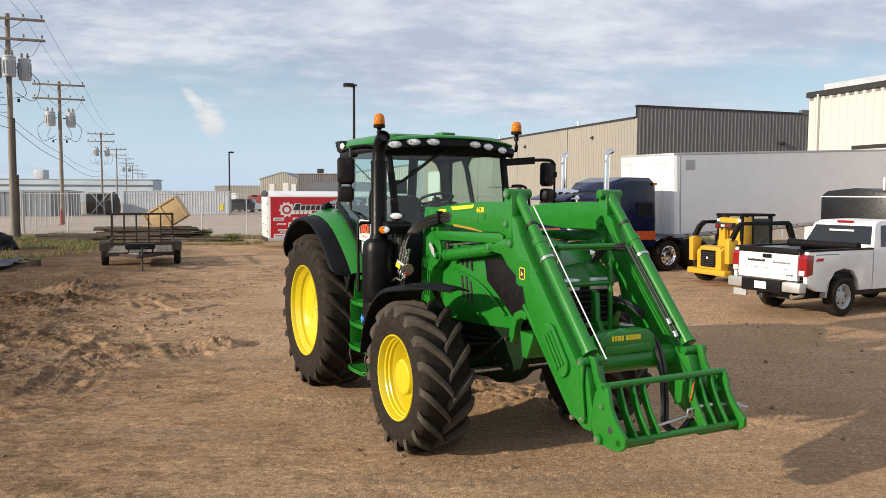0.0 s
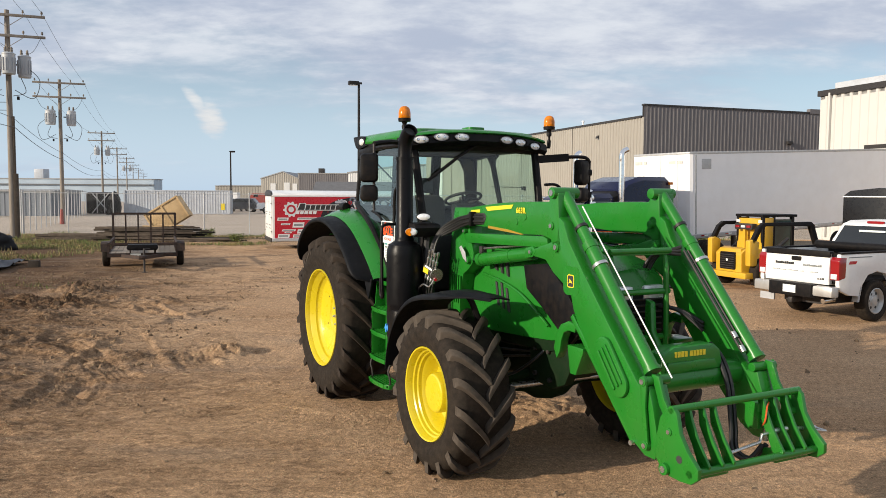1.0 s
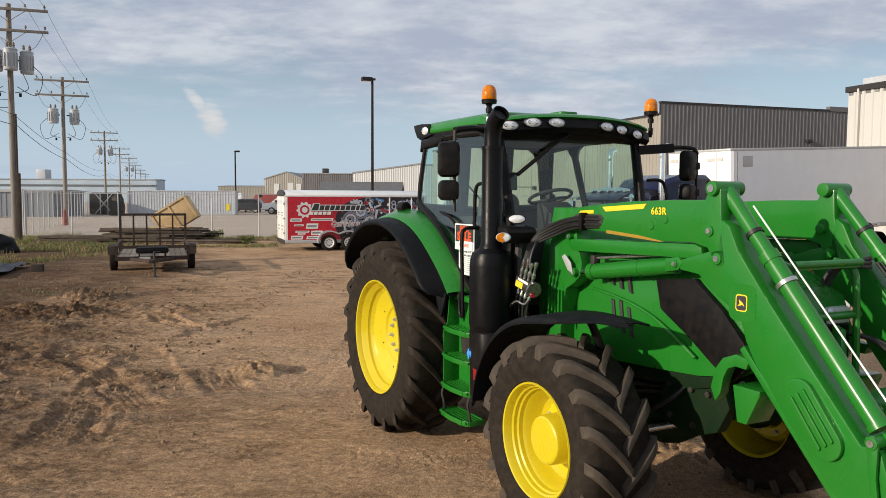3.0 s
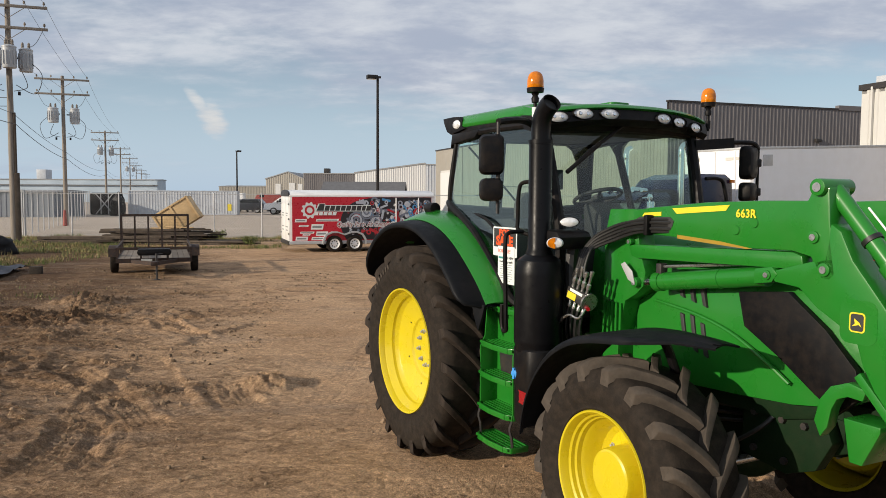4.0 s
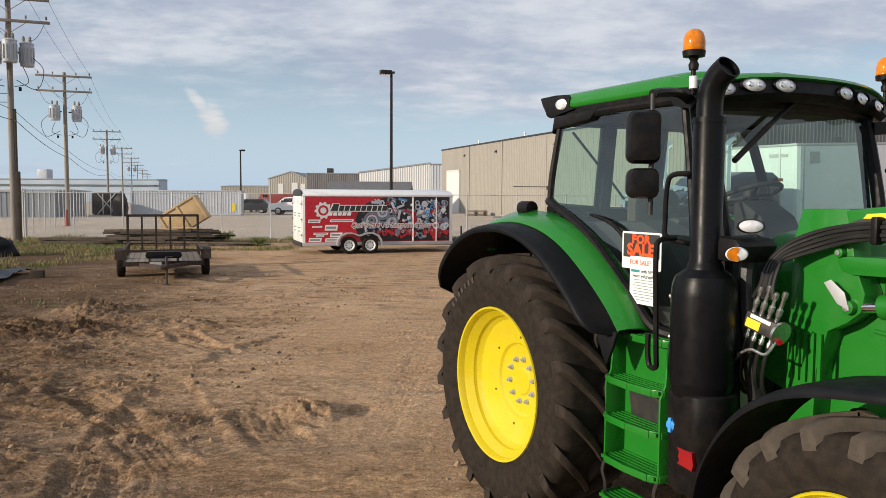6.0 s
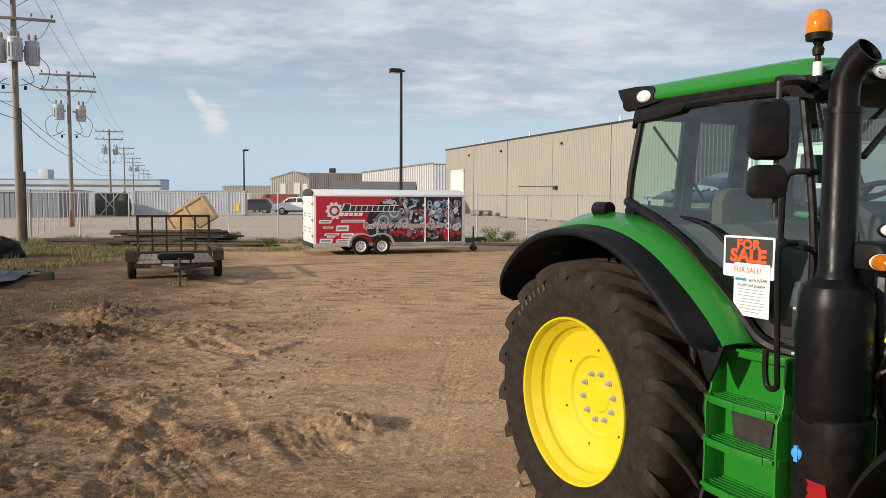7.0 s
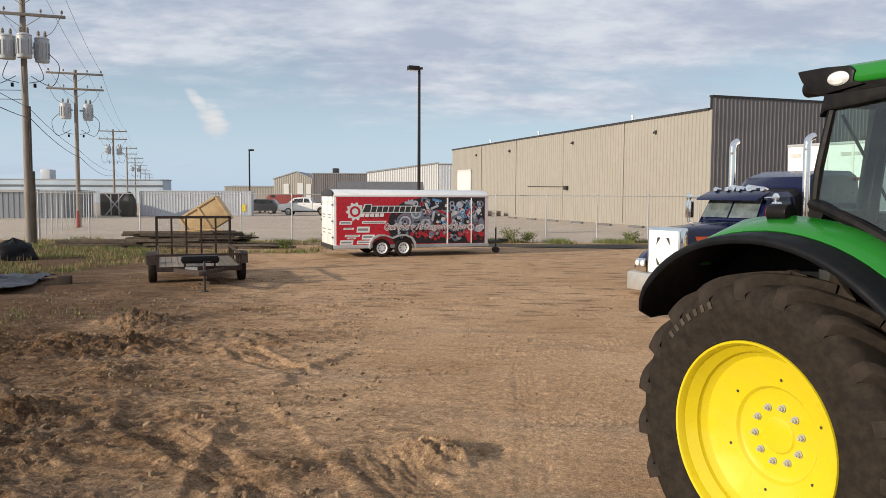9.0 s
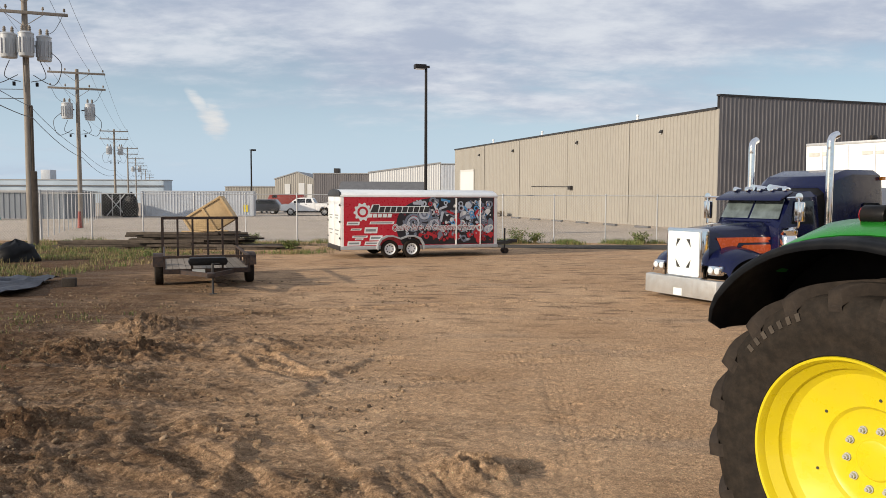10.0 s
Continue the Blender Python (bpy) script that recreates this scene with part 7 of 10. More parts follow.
    pin(lk, 4.855, 1.168, s * 0.40, s * 0.632, 0.034)
    pin(lk, 4.890, 0.742, s * 0.40, s * 0.632, 0.032)
    bm = B()
    prism(bm, [(4.86, 1.215), (4.93, 1.21), (4.98, 1.08), (5.07, 0.96), (5.10, 0.91), (5.06, 0.87), (5.02, 0.91), (4.94, 1.02), (4.90, 1.12)], s * 0.555, s * 0.525, "y")
    part("link_plate", bm, GREEN, lk, bevel=0.006)
    # tool carrier cheek
    bm = B()
    prism(bm, [(5.00, 0.96), (5.05, 1.035), (5.11, 1.055), (5.15, 1.02), (5.18, 0.90), (5.25, 0.80), (5.345, 0.715), (5.345, 0.65), (5.29, 0.605), (5.20, 0.595), (5.08, 0.60), (5.02, 0.63), (4.96, 0.70), (4.97, 0.82)], s * 0.600, s * 0.565, "y")
    ck = part("carrier_cheek", bm, GREEN, tractor, "green tool carrier cheek plate", bevel=0.006)
    pin(ck, 5.09, 0.888, s * 0.50, s * 0.61, 0.026)
    pin(ck, 5.07, 0.640, s * 0.50, s * 0.63, 0.040)
    bm = B()
    cyl(bm, (5.185, s * 0.600, 0.735), (5.185, s * 0.602, 0.735), 0.026, None, 14)
    part("cheek_hole", bm, INK, ck)
    for yy in (0.46, 0.34, 0.24):
        bm = B()
        prism(bm, [(5.07, 1.035), (5.11, 1.045), (5.145, 0.95), (5.20, 0.84), (5.30, 0.70), (5.29, 0.65), (5.20, 0.62), (5.12, 0.63), (5.13, 0.68), (5.20, 0.70), (5.15, 0.80), (5.09, 0.90)], s * yy, s * (yy - 0.022), "y")
        part("carrier_rib", bm, GREEN, ck, bevel=0.005)
    bm = B()
    box(bm, 5.06, 5.24, min(s * 0.22, s * 0.58), max(s * 0.22, s * 0.58), 0.60, 0.635)
    part("carrier_shoe", bm, GREEN, ck, bevel=0.01)


for sgn in (-1, 1):
    loader_side(sgn)


def loader_middle():
    bm = B()
    cyl(bm, (4.66, -0.44, 1.10), (4.66, 0.44, 1.10), 0.095, None, 28)
    tt = part("torque_tube", bm, GREEN, tractor, "thick green cross tube between the arms")
    bm = B()
    prism(bm, [(-0.36, 1.15), (-0.34, 1.30), (-0.24, 1.345), (0.14, 1.345), (0.20, 1.30), (0.24, 1.16)], 4.60, 4.74, "x")
    pl = part("name_plate", bm, GREEN, tt, bevel=0.015)
    bm = B()
    prism(bm, [(-0.32, 1.17), (-0.30, 1.24), (0.14, 1.24), (0.18, 1.17)], 4.735, 4.752, "x")
    part("plate_recess", bm, GREEN, pl, bevel=0.006)
    x = -0.235
    for w in (0.028, 0.033, 0.035, 0.03, 0.0, 0.035, 0.028, 0.03, 0.033, 0.03):
        if w:
            bm = B()
            box(bm, 4.740, 4.7425, x, x + w * 0.78, 1.272, 1.312)
            part("plate_mark", bm, DECAL_Y, pl)
        x += (w or 0.016)
    bm = B()
    cyl(bm, (5.10, -0.60, 1.035), (5.10, 0.60, 1.035), 0.026, None, 16)
    part("carrier_bar", bm, GREEN, tractor, "green upper carrier bar")
    bm = B()
    cyl(bm, (5.275, -0.60, 0.665), (5.275, 0.60, 0.665), 0.026, None, 16)
    part("carrier_bar", bm, GREEN, tractor, "green lower carrier bar")
    bm = B()
    tube(bm, [(5.17, -0.18, 0.70), (5.17, 0.14, 0.74), (5.17, 0.16, 0.79), (5.17, 0.34, 0.80)], 0.011, 8)
    cyl(bm, (5.17, 0.22, 0.80), (5.17, 0.40, 0.80), 0.020, None, 12)
    cyl(bm, (5.17, 0.50, 0.79), (5.17, 0.70, 0.77), 0.014, None, 10)
    tube(bm, smooth_path([(5.17, 0.70, 0.77), (5.24, 0.72, 0.76), (5.22, 0.60, 0.78)], 4), 0.009, 6)
    part("lock_rod", bm, STEEL, tractor, "bright steel carrier lock rod")
    bm = B()
    prism(bm, [(4.98, 0.78), (5.10, 0.80), (5.10, 0.98), (4.98, 1.0)], 0.20, 0.36, "y")
    vb = part("valve_block", bm, GREEN, tractor, bevel=0.01)
    bm = B()
    tube(bm, smooth_path([(5.1, 0.24, 0.82), (5.16, 0.20, 0.88), (5.14, 0.24, 0.97), (5.10, 0.30, 0.98)], 5), 0.006, 6)
    part("safety_wire", bm, ORANGE, vb)
    bm = B()
    cyl(bm, (5.12, 0.26, 0.72), (5.12, 0.26, 0.84), 0.018, None, 10)
    part("fitting", bm, STEEL, vb)
    for k, o in enumerate((-0.02, 0.02)):
        bm = B()
        tube(bm, smooth_path([(4.55, 0.28 + o, 1.30), (4.70, 0.25 + o, 1.22), (4.82, 0.22 + o, 1.05), (4.92, 0.16 + o, 0.80), (5.0, 0.10 + o, 0.64), (5.09, 0.15 + o, 0.60), (5.13, 0.24 + o, 0.70)], 6), 0.017, 8)
        part("hose", bm, RUBBERHOSE, tractor, "black hydraulic hose")
    for o in (0, 0.03, 0.06):
        bm = B()
        tube(bm, smooth_path([(4.12, 0.40, 2.00 - o), (3.98, 0.28 - o, 1.92), (3.95, 0.20 - o, 1.72), (4.02, 0.24 - o, 1.55), (4.20, 0.34 - o * 0.5, 1.50), (4.38, 0.40, 1.42 - o)], 6), 0.014, 7)
        part("hose", bm, RUBBERHOSE, tractor, "black hydraulic hose")
    # grille guard between the arms
    bm = B()
    for y in (-0.34, 0.20):
        tube(bm, smooth_path([(4.18, y, 1.02), (4.18, y, 1.4), (4.16, y, 1.86), (4.12, y * 0.97, 1.95), (4.02, y * 0.9, 1.98)], 5), 0.022, 8)
    g0 = part("grille_guard", bm, GREEN, tractor, "green tubular grille guard")
    for z in (1.98, 1.66, 1.30):
        bm = B()
        cyl(bm, (4.16, -0.36, z), (4.16, 0.24, z), 0.024, None, 10)
        part("guard_rail", bm, GREEN, g0)
    bm = B()
    prism(bm, [(4.02, 1.98), (4.17, 1.97), (4.17, 1.95), (4.02, 1.96)], -0.34, 0.22, "y")
    part("guard_top", bm, GREEN, g0)
    bm = B()
    prism(bm, [(4.14, 1.60), (4.20, 1.58), (4.22, 1.36), (4.30, 1.24), (4.24, 1.20), (4.14, 1.30)], 0.02, 0.07, "y")
    part("guard_foot", bm, GREEN, g0, bevel=0.006)


loader_middle()

# ---- wheels shared by road vehicles ----
def road_wheel(parent, x, y, z, r, w, outer, rim_mat=None, spokes=6, rim_r=0.62, name="wheel"):
    """A tyre part with rim and nuts below it; outer: -1 or 1, the side along y that shows."""
    m = Matrix.Translation((x, y, z)) @ (SPOKE if outer < 0 else Matrix.Rotation(radians(-90), 4, "X"))
    rr, h = r * rim_r, w / 2
    bm = B()
    revolve(bm, [(rr, h * 0.8), (rr + 0.02, h * 0.98), (rr + (r - rr) * 0.5, h * 1.03), (r - 0.03, h * 0.95), (r - 0.008, h * 0.78), (r, h * 0.4), (r, -h * 0.4), (r - 0.008, -h * 0.78), (r - 0.03, -h * 0.95), (rr + (r - rr) * 0.5, -h * 1.03), (rr, -h * 0.8)], None, 36, close=True)
    t = part("tyre", bm, TYRE, parent, m=m)
    bm = B()
    revolve(bm, [(rr + 0.004, h * 0.88), (rr - 0.012, h * 0.92), (rr - 0.03, h * 0.72), (rr * 0.80, h * 0.30), (rr * 0.42, h * 0.45), (rr * 0.36, h * 0.62), (rr * 0.22, h * 0.66), (0, h * 0.66)], None, 32)
    part("rim", bm, rim_mat or GALV, t)
    for k in range(spokes):
        a = 2 * math.pi * k / spokes
        bm = B()
        cyl(bm, (rr * 0.60 * math.cos(a), rr * 0.60 * math.sin(a), h * 0.30), (rr * 0.60 * math.cos(a), rr * 0.60 * math.sin(a), h * 0.42), rr * 0.12, None, 8)
        part("hand_hole", bm, INK, t)
    return t


# ---- red and white cargo trailer ----
def cargo_trailer():
    th = thing("cargo_trailer", pose(-7.60, 34.02, 0, 0, 0, 19.5), "white enclosed cargo trailer with red printed parts graphics", "trailer")
    L_, W, z0, z1 = 6.12, 2.25, 0.40, 2.27
    bm = B()
    prism(bm, [(0, z0), (W, z0), (W, z1), (W - 0.10, 2.40), (W - 0.45, 2.49), (W / 2, 2.52), (0.45, 2.49), (0.10, 2.40), (0, z1)], 0, L_, "x")
    body = part("body", bm, WHITEP, th, "white trailer body with rounded roof", bevel=0.03)
    bm = B()
    box(bm, 0.10, L_ - 0.14, -0.006, -0.001, z0 + 0.06, z1 - 0.03)
    part("red_panel", bm, REDP, body, "red printed side panel")
    bm = B()
    box(bm, -0.02, L_ + 0.02, -0.03, W + 0.03, z0 - 0.07, z0 + 0.05)
    part("skirt_rail", bm, GALV, th, bevel=0.01)
    bm = B()
    box(bm, -0.02, L_ + 0.02, -0.022, 0.0, z1 - 0.02, z1 + 0.05)
    part("roof_rail", bm, WHITEDULL, th, bevel=0.008)
    # dark printed field and the collage of machine parts on it
    darkprint = mat("dark_print", (0.018, 0.016, 0.020), 0.35, var=0.3, scale=2)
    bm = B()
    prism(bm, smooth_outline([(2.3, 0.50), (2.08, 0.98), (2.10, 1.45), (2.35, 1.85), (2.8, 2.10), (3.5, 2.235)]) + [(5.96, 2.235), (5.96, 0.47)], -0.010, -0.007, "y")
    part("dark_field", bm, darkprint, body)
    greys = [mat("print_grey_light", (0.45, 0.48, 0.54), 0.35), mat("print_grey", (0.17, 0.19, 0.24), 0.35), mat("print_blue", (0.07, 0.26, 0.50), 0.35), mat("print_red", (0.42, 0.02, 0.03), 0.35), mat("print_pale", (0.60, 0.60, 0.60), 0.35)]
    rs = random.Random(4)
    for k in range(300):
        x = 2.35 + 3.5 * rs.random() ** 0.75
        z = 0.62 + 1.5 * rs.random()
        if x < 2.9 and z > 1.85:
            continue
        y = -0.0105 - 0.000085 * k
        mcol = greys[rs.choice((0, 1, 1, 2, 3, 4, 0))] if z > 1.0 else greys[rs.choice((3, 3, 1, 3, 0))]
        r = 0.03 + 0.12 * rs.random() ** 2
        bm = B()
        kind = rs.randrange(3)
        if kind == 0:
            revolve(bm, [(r, 0), (r, 0.0003), (r * (0.45 + 0.3 * rs.random()), 0.0003), (r * 0.5, 0)], Matrix.Rotation(radians(90), 4, "X"), 18, close=True)
        elif kind == 1:
            prism(bm, round_rect(r * 3.2, r * 0.8, r * 0.3, 3), -0.0003, 0, "y")
        else:
            prism(bm, [(r * (0.7 + 0.6 * rs.random()) * math.cos(a), r * (0.7 + 0.6 * rs.random()) * math.sin(a)) for a in [radians(52 * i) for i in range(7)]], -0.0003, 0, "y")
        part("printed_part", bm, mcol, body, m=pose(x, y, z, 0, rs.uniform(0, 180), 0))
    for x, z, r in ((2.72, 1.30, 0.34), (3.15, 1.62, 0.30), (3.55, 1.25, 0.26)):
        for k, (ra, rb, mm) in enumerate(((1.0, 0.78, 1), (0.70, 0.48, 0), (0.40, 0.18, 1))):
            bm = B()
            revolve(bm, [(r * ra, 0), (r * ra, 0.0004), (r * rb, 0.0004), (r * rb, 0)], Matrix.Rotation(radians(90), 4, "X"), 26, close=True)
            part("printed_gear", bm, greys[mm], body, m=pose(x, -0.0375 - 0.0005 * k, z))
    # trade name: plain slanted blocks in black edged with white, no letters
    bm = B()
    prism(bm, [(1.03, 1.655), (3.29, 1.655), (3.34, 1.915), (1.44, 1.915), (1.42, 1.975), (1.14, 1.97)], -0.043, -0.041, "y")
    part("name_outline", bm, PAPER, body)
    x = 1.07
    for k in range(10):
        w, top = (0.29, 1.955) if k == 0 else (0.185, 1.888)
        if k == 8:
            w = 0.15
        bm = B()
        prism(bm, [(x, 1.683), (x + w, 1.683), (x + w + 0.05, top), (x + 0.05 + (0.08 if k == 0 else 0), top)], -0.045, -0.0435, "y")
        part("name_block", bm, INK, body)
        x += w + 0.035
    x = 0.98
    for k in range(5):
        bm = B()
        prism(bm, [(x, 1.50), (x + 0.15, 1.50), (x + 0.18, 1.63), (x + 0.03, 1.63)], -0.044, -0.042, "y")
        part("name_bar", bm, WHITEDULL, body)
        x += 0.185
    # gear emblem: a plain toothed ring
    bm = B()
    out = []
    for k in range(40):
        a = 2 * math.pi * k / 40
        r = 0.34 if k % 4 < 2 else 0.28
        out.append((0.80 + r * math.cos(a), 1.70 + r * math.sin(a)))
    prism(bm, out, -0.010, -0.0065, "y")
    part("gear_emblem", bm, PAPER, body)
    bm = B()
    revolve(bm, [(0.20, 0), (0.20, 0.001), (0.12, 0.001), (0.12, 0)], Matrix.Translation((0.80, -0.011, 1.70)) @ Matrix.Rotation(radians(90), 4, "X"), 24, close=True)
    part("emblem_ring", bm, REDP, body)
    # slogan
    t = text_mesh("Quality Parts At Competitive Prices", 0.30, 0.001, 0.98, 0.35, 0.022)
    part("slogan_shadow", t, PAPER, body, m=Matrix.Translation((3.55, -0.047, 1.12)) @ Matrix.Rotation(radians(90), 4, "X") @ Matrix.Diagonal((0.78, 1, 1, 1)))
    t = text_mesh("Quality Parts At Competitive Prices", 0.30, 0.001, 0.98, 0.35, -0.002)
    part("slogan", t, mat("print_wine", (0.25, 0.02, 0.03), 0.4), body, "slogan lettering", m=Matrix.Translation((3.55, -0.050, 1.12)) @ Matrix.Rotation(radians(90), 4, "X") @ Matrix.Diagonal((0.78, 1, 1, 1)))
    # supplier marks: plain bars
    for x, z, w, h in ((0.20, 1.22, 0.50, 0.13), (1.05, 1.25, 0.95, 0.10), (0.35, 1.03, 0.42, 0.07), (0.85, 0.92, 0.52, 0.22), (0.40, 0.76, 0.60, 0.08), (0.50, 0.68, 0.34, 0.06), (1.05, 0.66, 0.50, 0.18), (0.22, 0.48, 0.52, 0.16), (0.86, 0.49, 0.62, 0.13)):
        bm = B()
        prism(bm, [(x, z), (x + w - 0.03, z), (x + w, z + h), (x + 0.03, z + h)], -0.009, -0.0065, "y")
        part("supplier_mark", bm, WHITEDULL, body)
        bm = B()
        box(bm, x + 0.06, x + w - 0.08, -0.011, -0.009, z + h * 0.3, z + h * 0.7)
        part("mark_bar", bm, GREYINK, body)
    # side door edges
    for x in (4.42, 5.40):
        bm = B()
        box(bm, x - (0.022 if x < 5 else 0.012), x + (0.022 if x < 5 else 0.012), -0.058, -0.001, z0 + 0.06, z1 - 0.05)
        part("door_edge", bm, WHITEDULL, th)
    # rear doors on the end towards the pole line
    for a, b in ((0.06, W / 2 - 0.01), (W / 2 + 0.01, W - 0.06)):
        bm = B()
        box(bm, -0.035, -0.003, a, b, z0 + 0.08, z1 - 0.02)
        d = part("rear_door", bm, WHITEP, th, "white rear door", bevel=0.01)
        for z in (0.75, 1.35, 1.95):
            bm = B()
            e = a if a < 1 else b
            box(bm, -0.06, -0.035, e - 0.05, e + 0.05, z - 0.03, z + 0.03)
            part("hinge", bm, DARKMETAL, d)
        bm = B()
        c_ = (a + b) / 2
        for k, (w, z) in enumerate(((0.6, 1.55), (0.45, 1.45), (0.7, 1.0), (0.5, 0.86))):
            box(bm, -0.037, -0.0352, c_ - w / 2, c_ + w / 2, z, z + 0.045)
        tagged(part("text_bars", bm, GREYINK, d), kind="stuff")
    bm = B()
    box(bm, -0.06, 0.0, 0.0, W, z0 - 0.10, z0 + 0.06)
    part("rear_bumper", bm, DARKMETAL, th, bevel=0.01)
    bm = B()
    prism(bm, [(-0.02, 2.26), (W + 0.02, 2.26), (W - 0.10, 2.41), (W - 0.45, 2.50), (W / 2, 2.535), (0.45, 2.50), (0.10, 2.41)], -0.05, 0.02, "x")
    part("roof_cap", bm, DARKMETAL, th, bevel=0.01)
    # double fender and wheels
    bm = B()
    arc = [(1.30, 0.36), (1.33, 0.55), (1.45, 0.74), (1.68, 0.84), (1.92, 0.84), (2.10, 0.78), (2.22, 0.74), (2.34, 0.78), (2.52, 0.84), (2.76, 0.84), (2.99, 0.74), (3.11, 0.55), (3.14, 0.36)]
    inn = [(x * 0.94 + 2.22 * 0.06, z - 0.06) for x, z in arc]
    prism(bm, arc + inn[::-1], -0.16, 0.02, "y")
    part("fender", bm, GALV, th, "bright double wheel fender")
    for x in (1.80, 2.64):
        road_wheel(th, x, -0.02, 0.335, 0.335, 0.22, -1, WHITEDULL, 8)
        road_wheel(th, x, W + 0.02, 0.335, 0.335, 0.22, 1, CHROME, 8)
    bm = B()
    cyl(bm, (1.80, 0.05, 0.335), (1.80, W - 0.05, 0.335), 0.05)
    cyl(bm, (2.64, 0.05, 0.335), (2.64, W - 0.05, 0.335), 0.05)
    box(bm, 0.2, L_, 0.3, W - 0.3, 0.30, 0.42)
    part("underframe", bm, DARKMETAL, th)
    # tongue, coupler and jack
    bm = B()
    beam(bm, (L_ - 0.2, 0.45, 0.42), (L_ + 1.1, W / 2, 0.45), 0.08, 0.13)
    beam(bm, (L_ - 0.2, W - 0.45, 0.42), (L_ + 1.1, W / 2, 0.45), 0.08, 0.13)
    part("tongue", bm, DARKMETAL, th)
    bm = B()
    box(bm, L_ + 0.95, L_ + 1.35, W / 2 - 0.08, W / 2 + 0.08, 0.42, 0.56)
    part("coupler", bm, DARKMETAL, th, bevel=0.03)
    bm = B()
    cyl(bm, (L_ + 0.75, W / 2 - 0.14, 0.12), (L_ + 0.75, W / 2 - 0.14, 1.02), 0.035)
    cyl(bm, (L_ + 0.75, W / 2 - 0.14, 0.0), (L_ + 0.75, W / 2 - 0.14, 0.12), 0.10, 0.06)
    part("jack", bm, DARKMETAL, th)
    bm = B()
    cyl(bm, (L_ + 0.75, W / 2 - 0.30, 0.12), (L_ + 0.75, W / 2 + 0.02, 0.12), 0.11)
    part("jack_wheel", bm, RUSTY, th)


def smooth_outline(pts):
    return [(p.x, p.z) for p in smooth_path([(a, 0, b) for a, b in pts], 3)]


cargo_trailer()


# ---- rusty utility trailer ----
def utility_trailer():
    th = thing("utility_trailer", pose(-10.12, 26.2, 0, 0, 0, 19.9), "rusty dark steel utility trailer with upright mesh ramp gate", "trailer")
    hw = 1.0
    bm = B()
    box(bm, -hw, hw, -1.30, 2.30, 0.44, 0.47)
    part("deck", bm, GREYWOOD, th, "grey wooden deck")
    for k in range(12):
        bm = B()
        box(bm, -hw + 0.03 + k * 0.163, -hw + 0.03 + k * 0.163 + 0.152, -1.28, 2.28, 0.472, 0.50)
        part("plank", bm, GREYWOOD, th)
    bm = B()
    for s in (-1, 1):
        beam(bm, (s * hw, -1.32, 0.45), (s * hw, 2.32, 0.45), 0.06, 0.12)
    beam(bm, (-hw, -1.32, 0.45), (hw, -1.32, 0.45), 0.06, 0.12)
    beam(bm, (-hw, 2.32, 0.45), (hw, 2.32, 0.45), 0.06, 0.12)
    part("frame", bm, RUSTY, th)
    for s in (-1, 1):
        bm = B()
        beam(bm, (s * hw, -1.32, 0.80), (s * hw, 2.32, 0.80), 0.05, 0.06)
        r = part("side_rail", bm, RUSTY, th)
        for y in (-1.3, -0.6, 0.9, 1.6, 2.3):
            bm = B()
            beam(bm, (s * hw, y, 0.45), (s * hw, y, 0.80), 0.05, 0.05, (0, 1, 0))
            part("rail_post", bm, RUSTY, r)
    bm = B()
    beam(bm, (-hw, -1.32, 0.80), (hw, -1.32, 0.80), 0.05, 0.06)
    part("front_rail", bm, RUSTY, th)
    for x in (-0.36, 0.36):
        bm = B()
        beam(bm, (x, -1.32, 0.45), (x, -1.32, 0.80), 0.05, 0.05, (0, 1, 0))
        part("rail_post", bm, RUSTY, th)
    # gate at the far end
    g = B()
    for x in (-1.03, 1.03):
        beam(g, (x, 2.38, 0.50), (x, 2.38, 1.66), 0.075, 0.06, (0, 1, 0))
    for z in (0.52, 1.64):
        beam(g, (-1.05, 2.38, z), (1.05, 2.38, z), 0.06, 0.075)
    g = part("ramp_gate", g, RUSTY, th, "upright ramp gate")
    for x in (-0.62, -0.21, 0.21, 0.62):
        bm = B()
        beam(bm, (x, 2.38, 0.52), (x, 2.38, 1.64), 0.055, 0.05, (0, 1, 0))
        part("gate_bar", bm, RUSTY, g)
    bm = B()
    k = -1.0
    while k < 1.0:
        cyl(bm, (k, 2.36, 0.54), (k, 2.36, 1.62), 0.0011, None, 3, False)
        k += 0.05
    for i in range(21):
        cyl(bm, (-1.0, 2.36, 0.56 + i * 0.052), (1.0, 2.36, 0.56 + i * 0.052), 0.0011, None, 3, False)
    tagged(part("expanded_mesh", bm, RUSTY, g), kind="stuff")
    # wheels, fenders
    for s in (-1, 1):
        road_wheel(th, s * 1.13, 0.0, 0.33, 0.33, 0.21, 1, DARKMETAL, 0)
        w = th.children[-1]
        w.matrix_basis = Matrix.Translation((s * 1.13, 0.0, 0.33)) @ Matrix.Rotation(radians(90 * s), 4, "Y")
        bm = B()
        prism(bm, [(-0.46, 0.50), (-0.40, 0.74), (-0.26, 0.80), (0.26, 0.80), (0.40, 0.74), (0.46, 0.50), (0.43, 0.50), (0.38, 0.71), (0.25, 0.765), (-0.25, 0.765), (-0.38, 0.71), (-0.43, 0.50)], s * 1.02, s * 1.27, "x")
        part("fender", bm, RUSTY, th)
    bm = B()
    cyl(bm, (-1.1, 0, 0.33), (1.1, 0, 0.33), 0.04)
    part("axle", bm, DARKMETAL, th)
    # tongue, toolbox, jack
    for s in (-1, 1):
        bm = B()
        beam(bm, (s * 0.62, -1.3, 0.43), (0.03 * s, -2.55, 0.46), 0.06, 0.10)
        part("tongue_rail", bm, RUSTY, th)
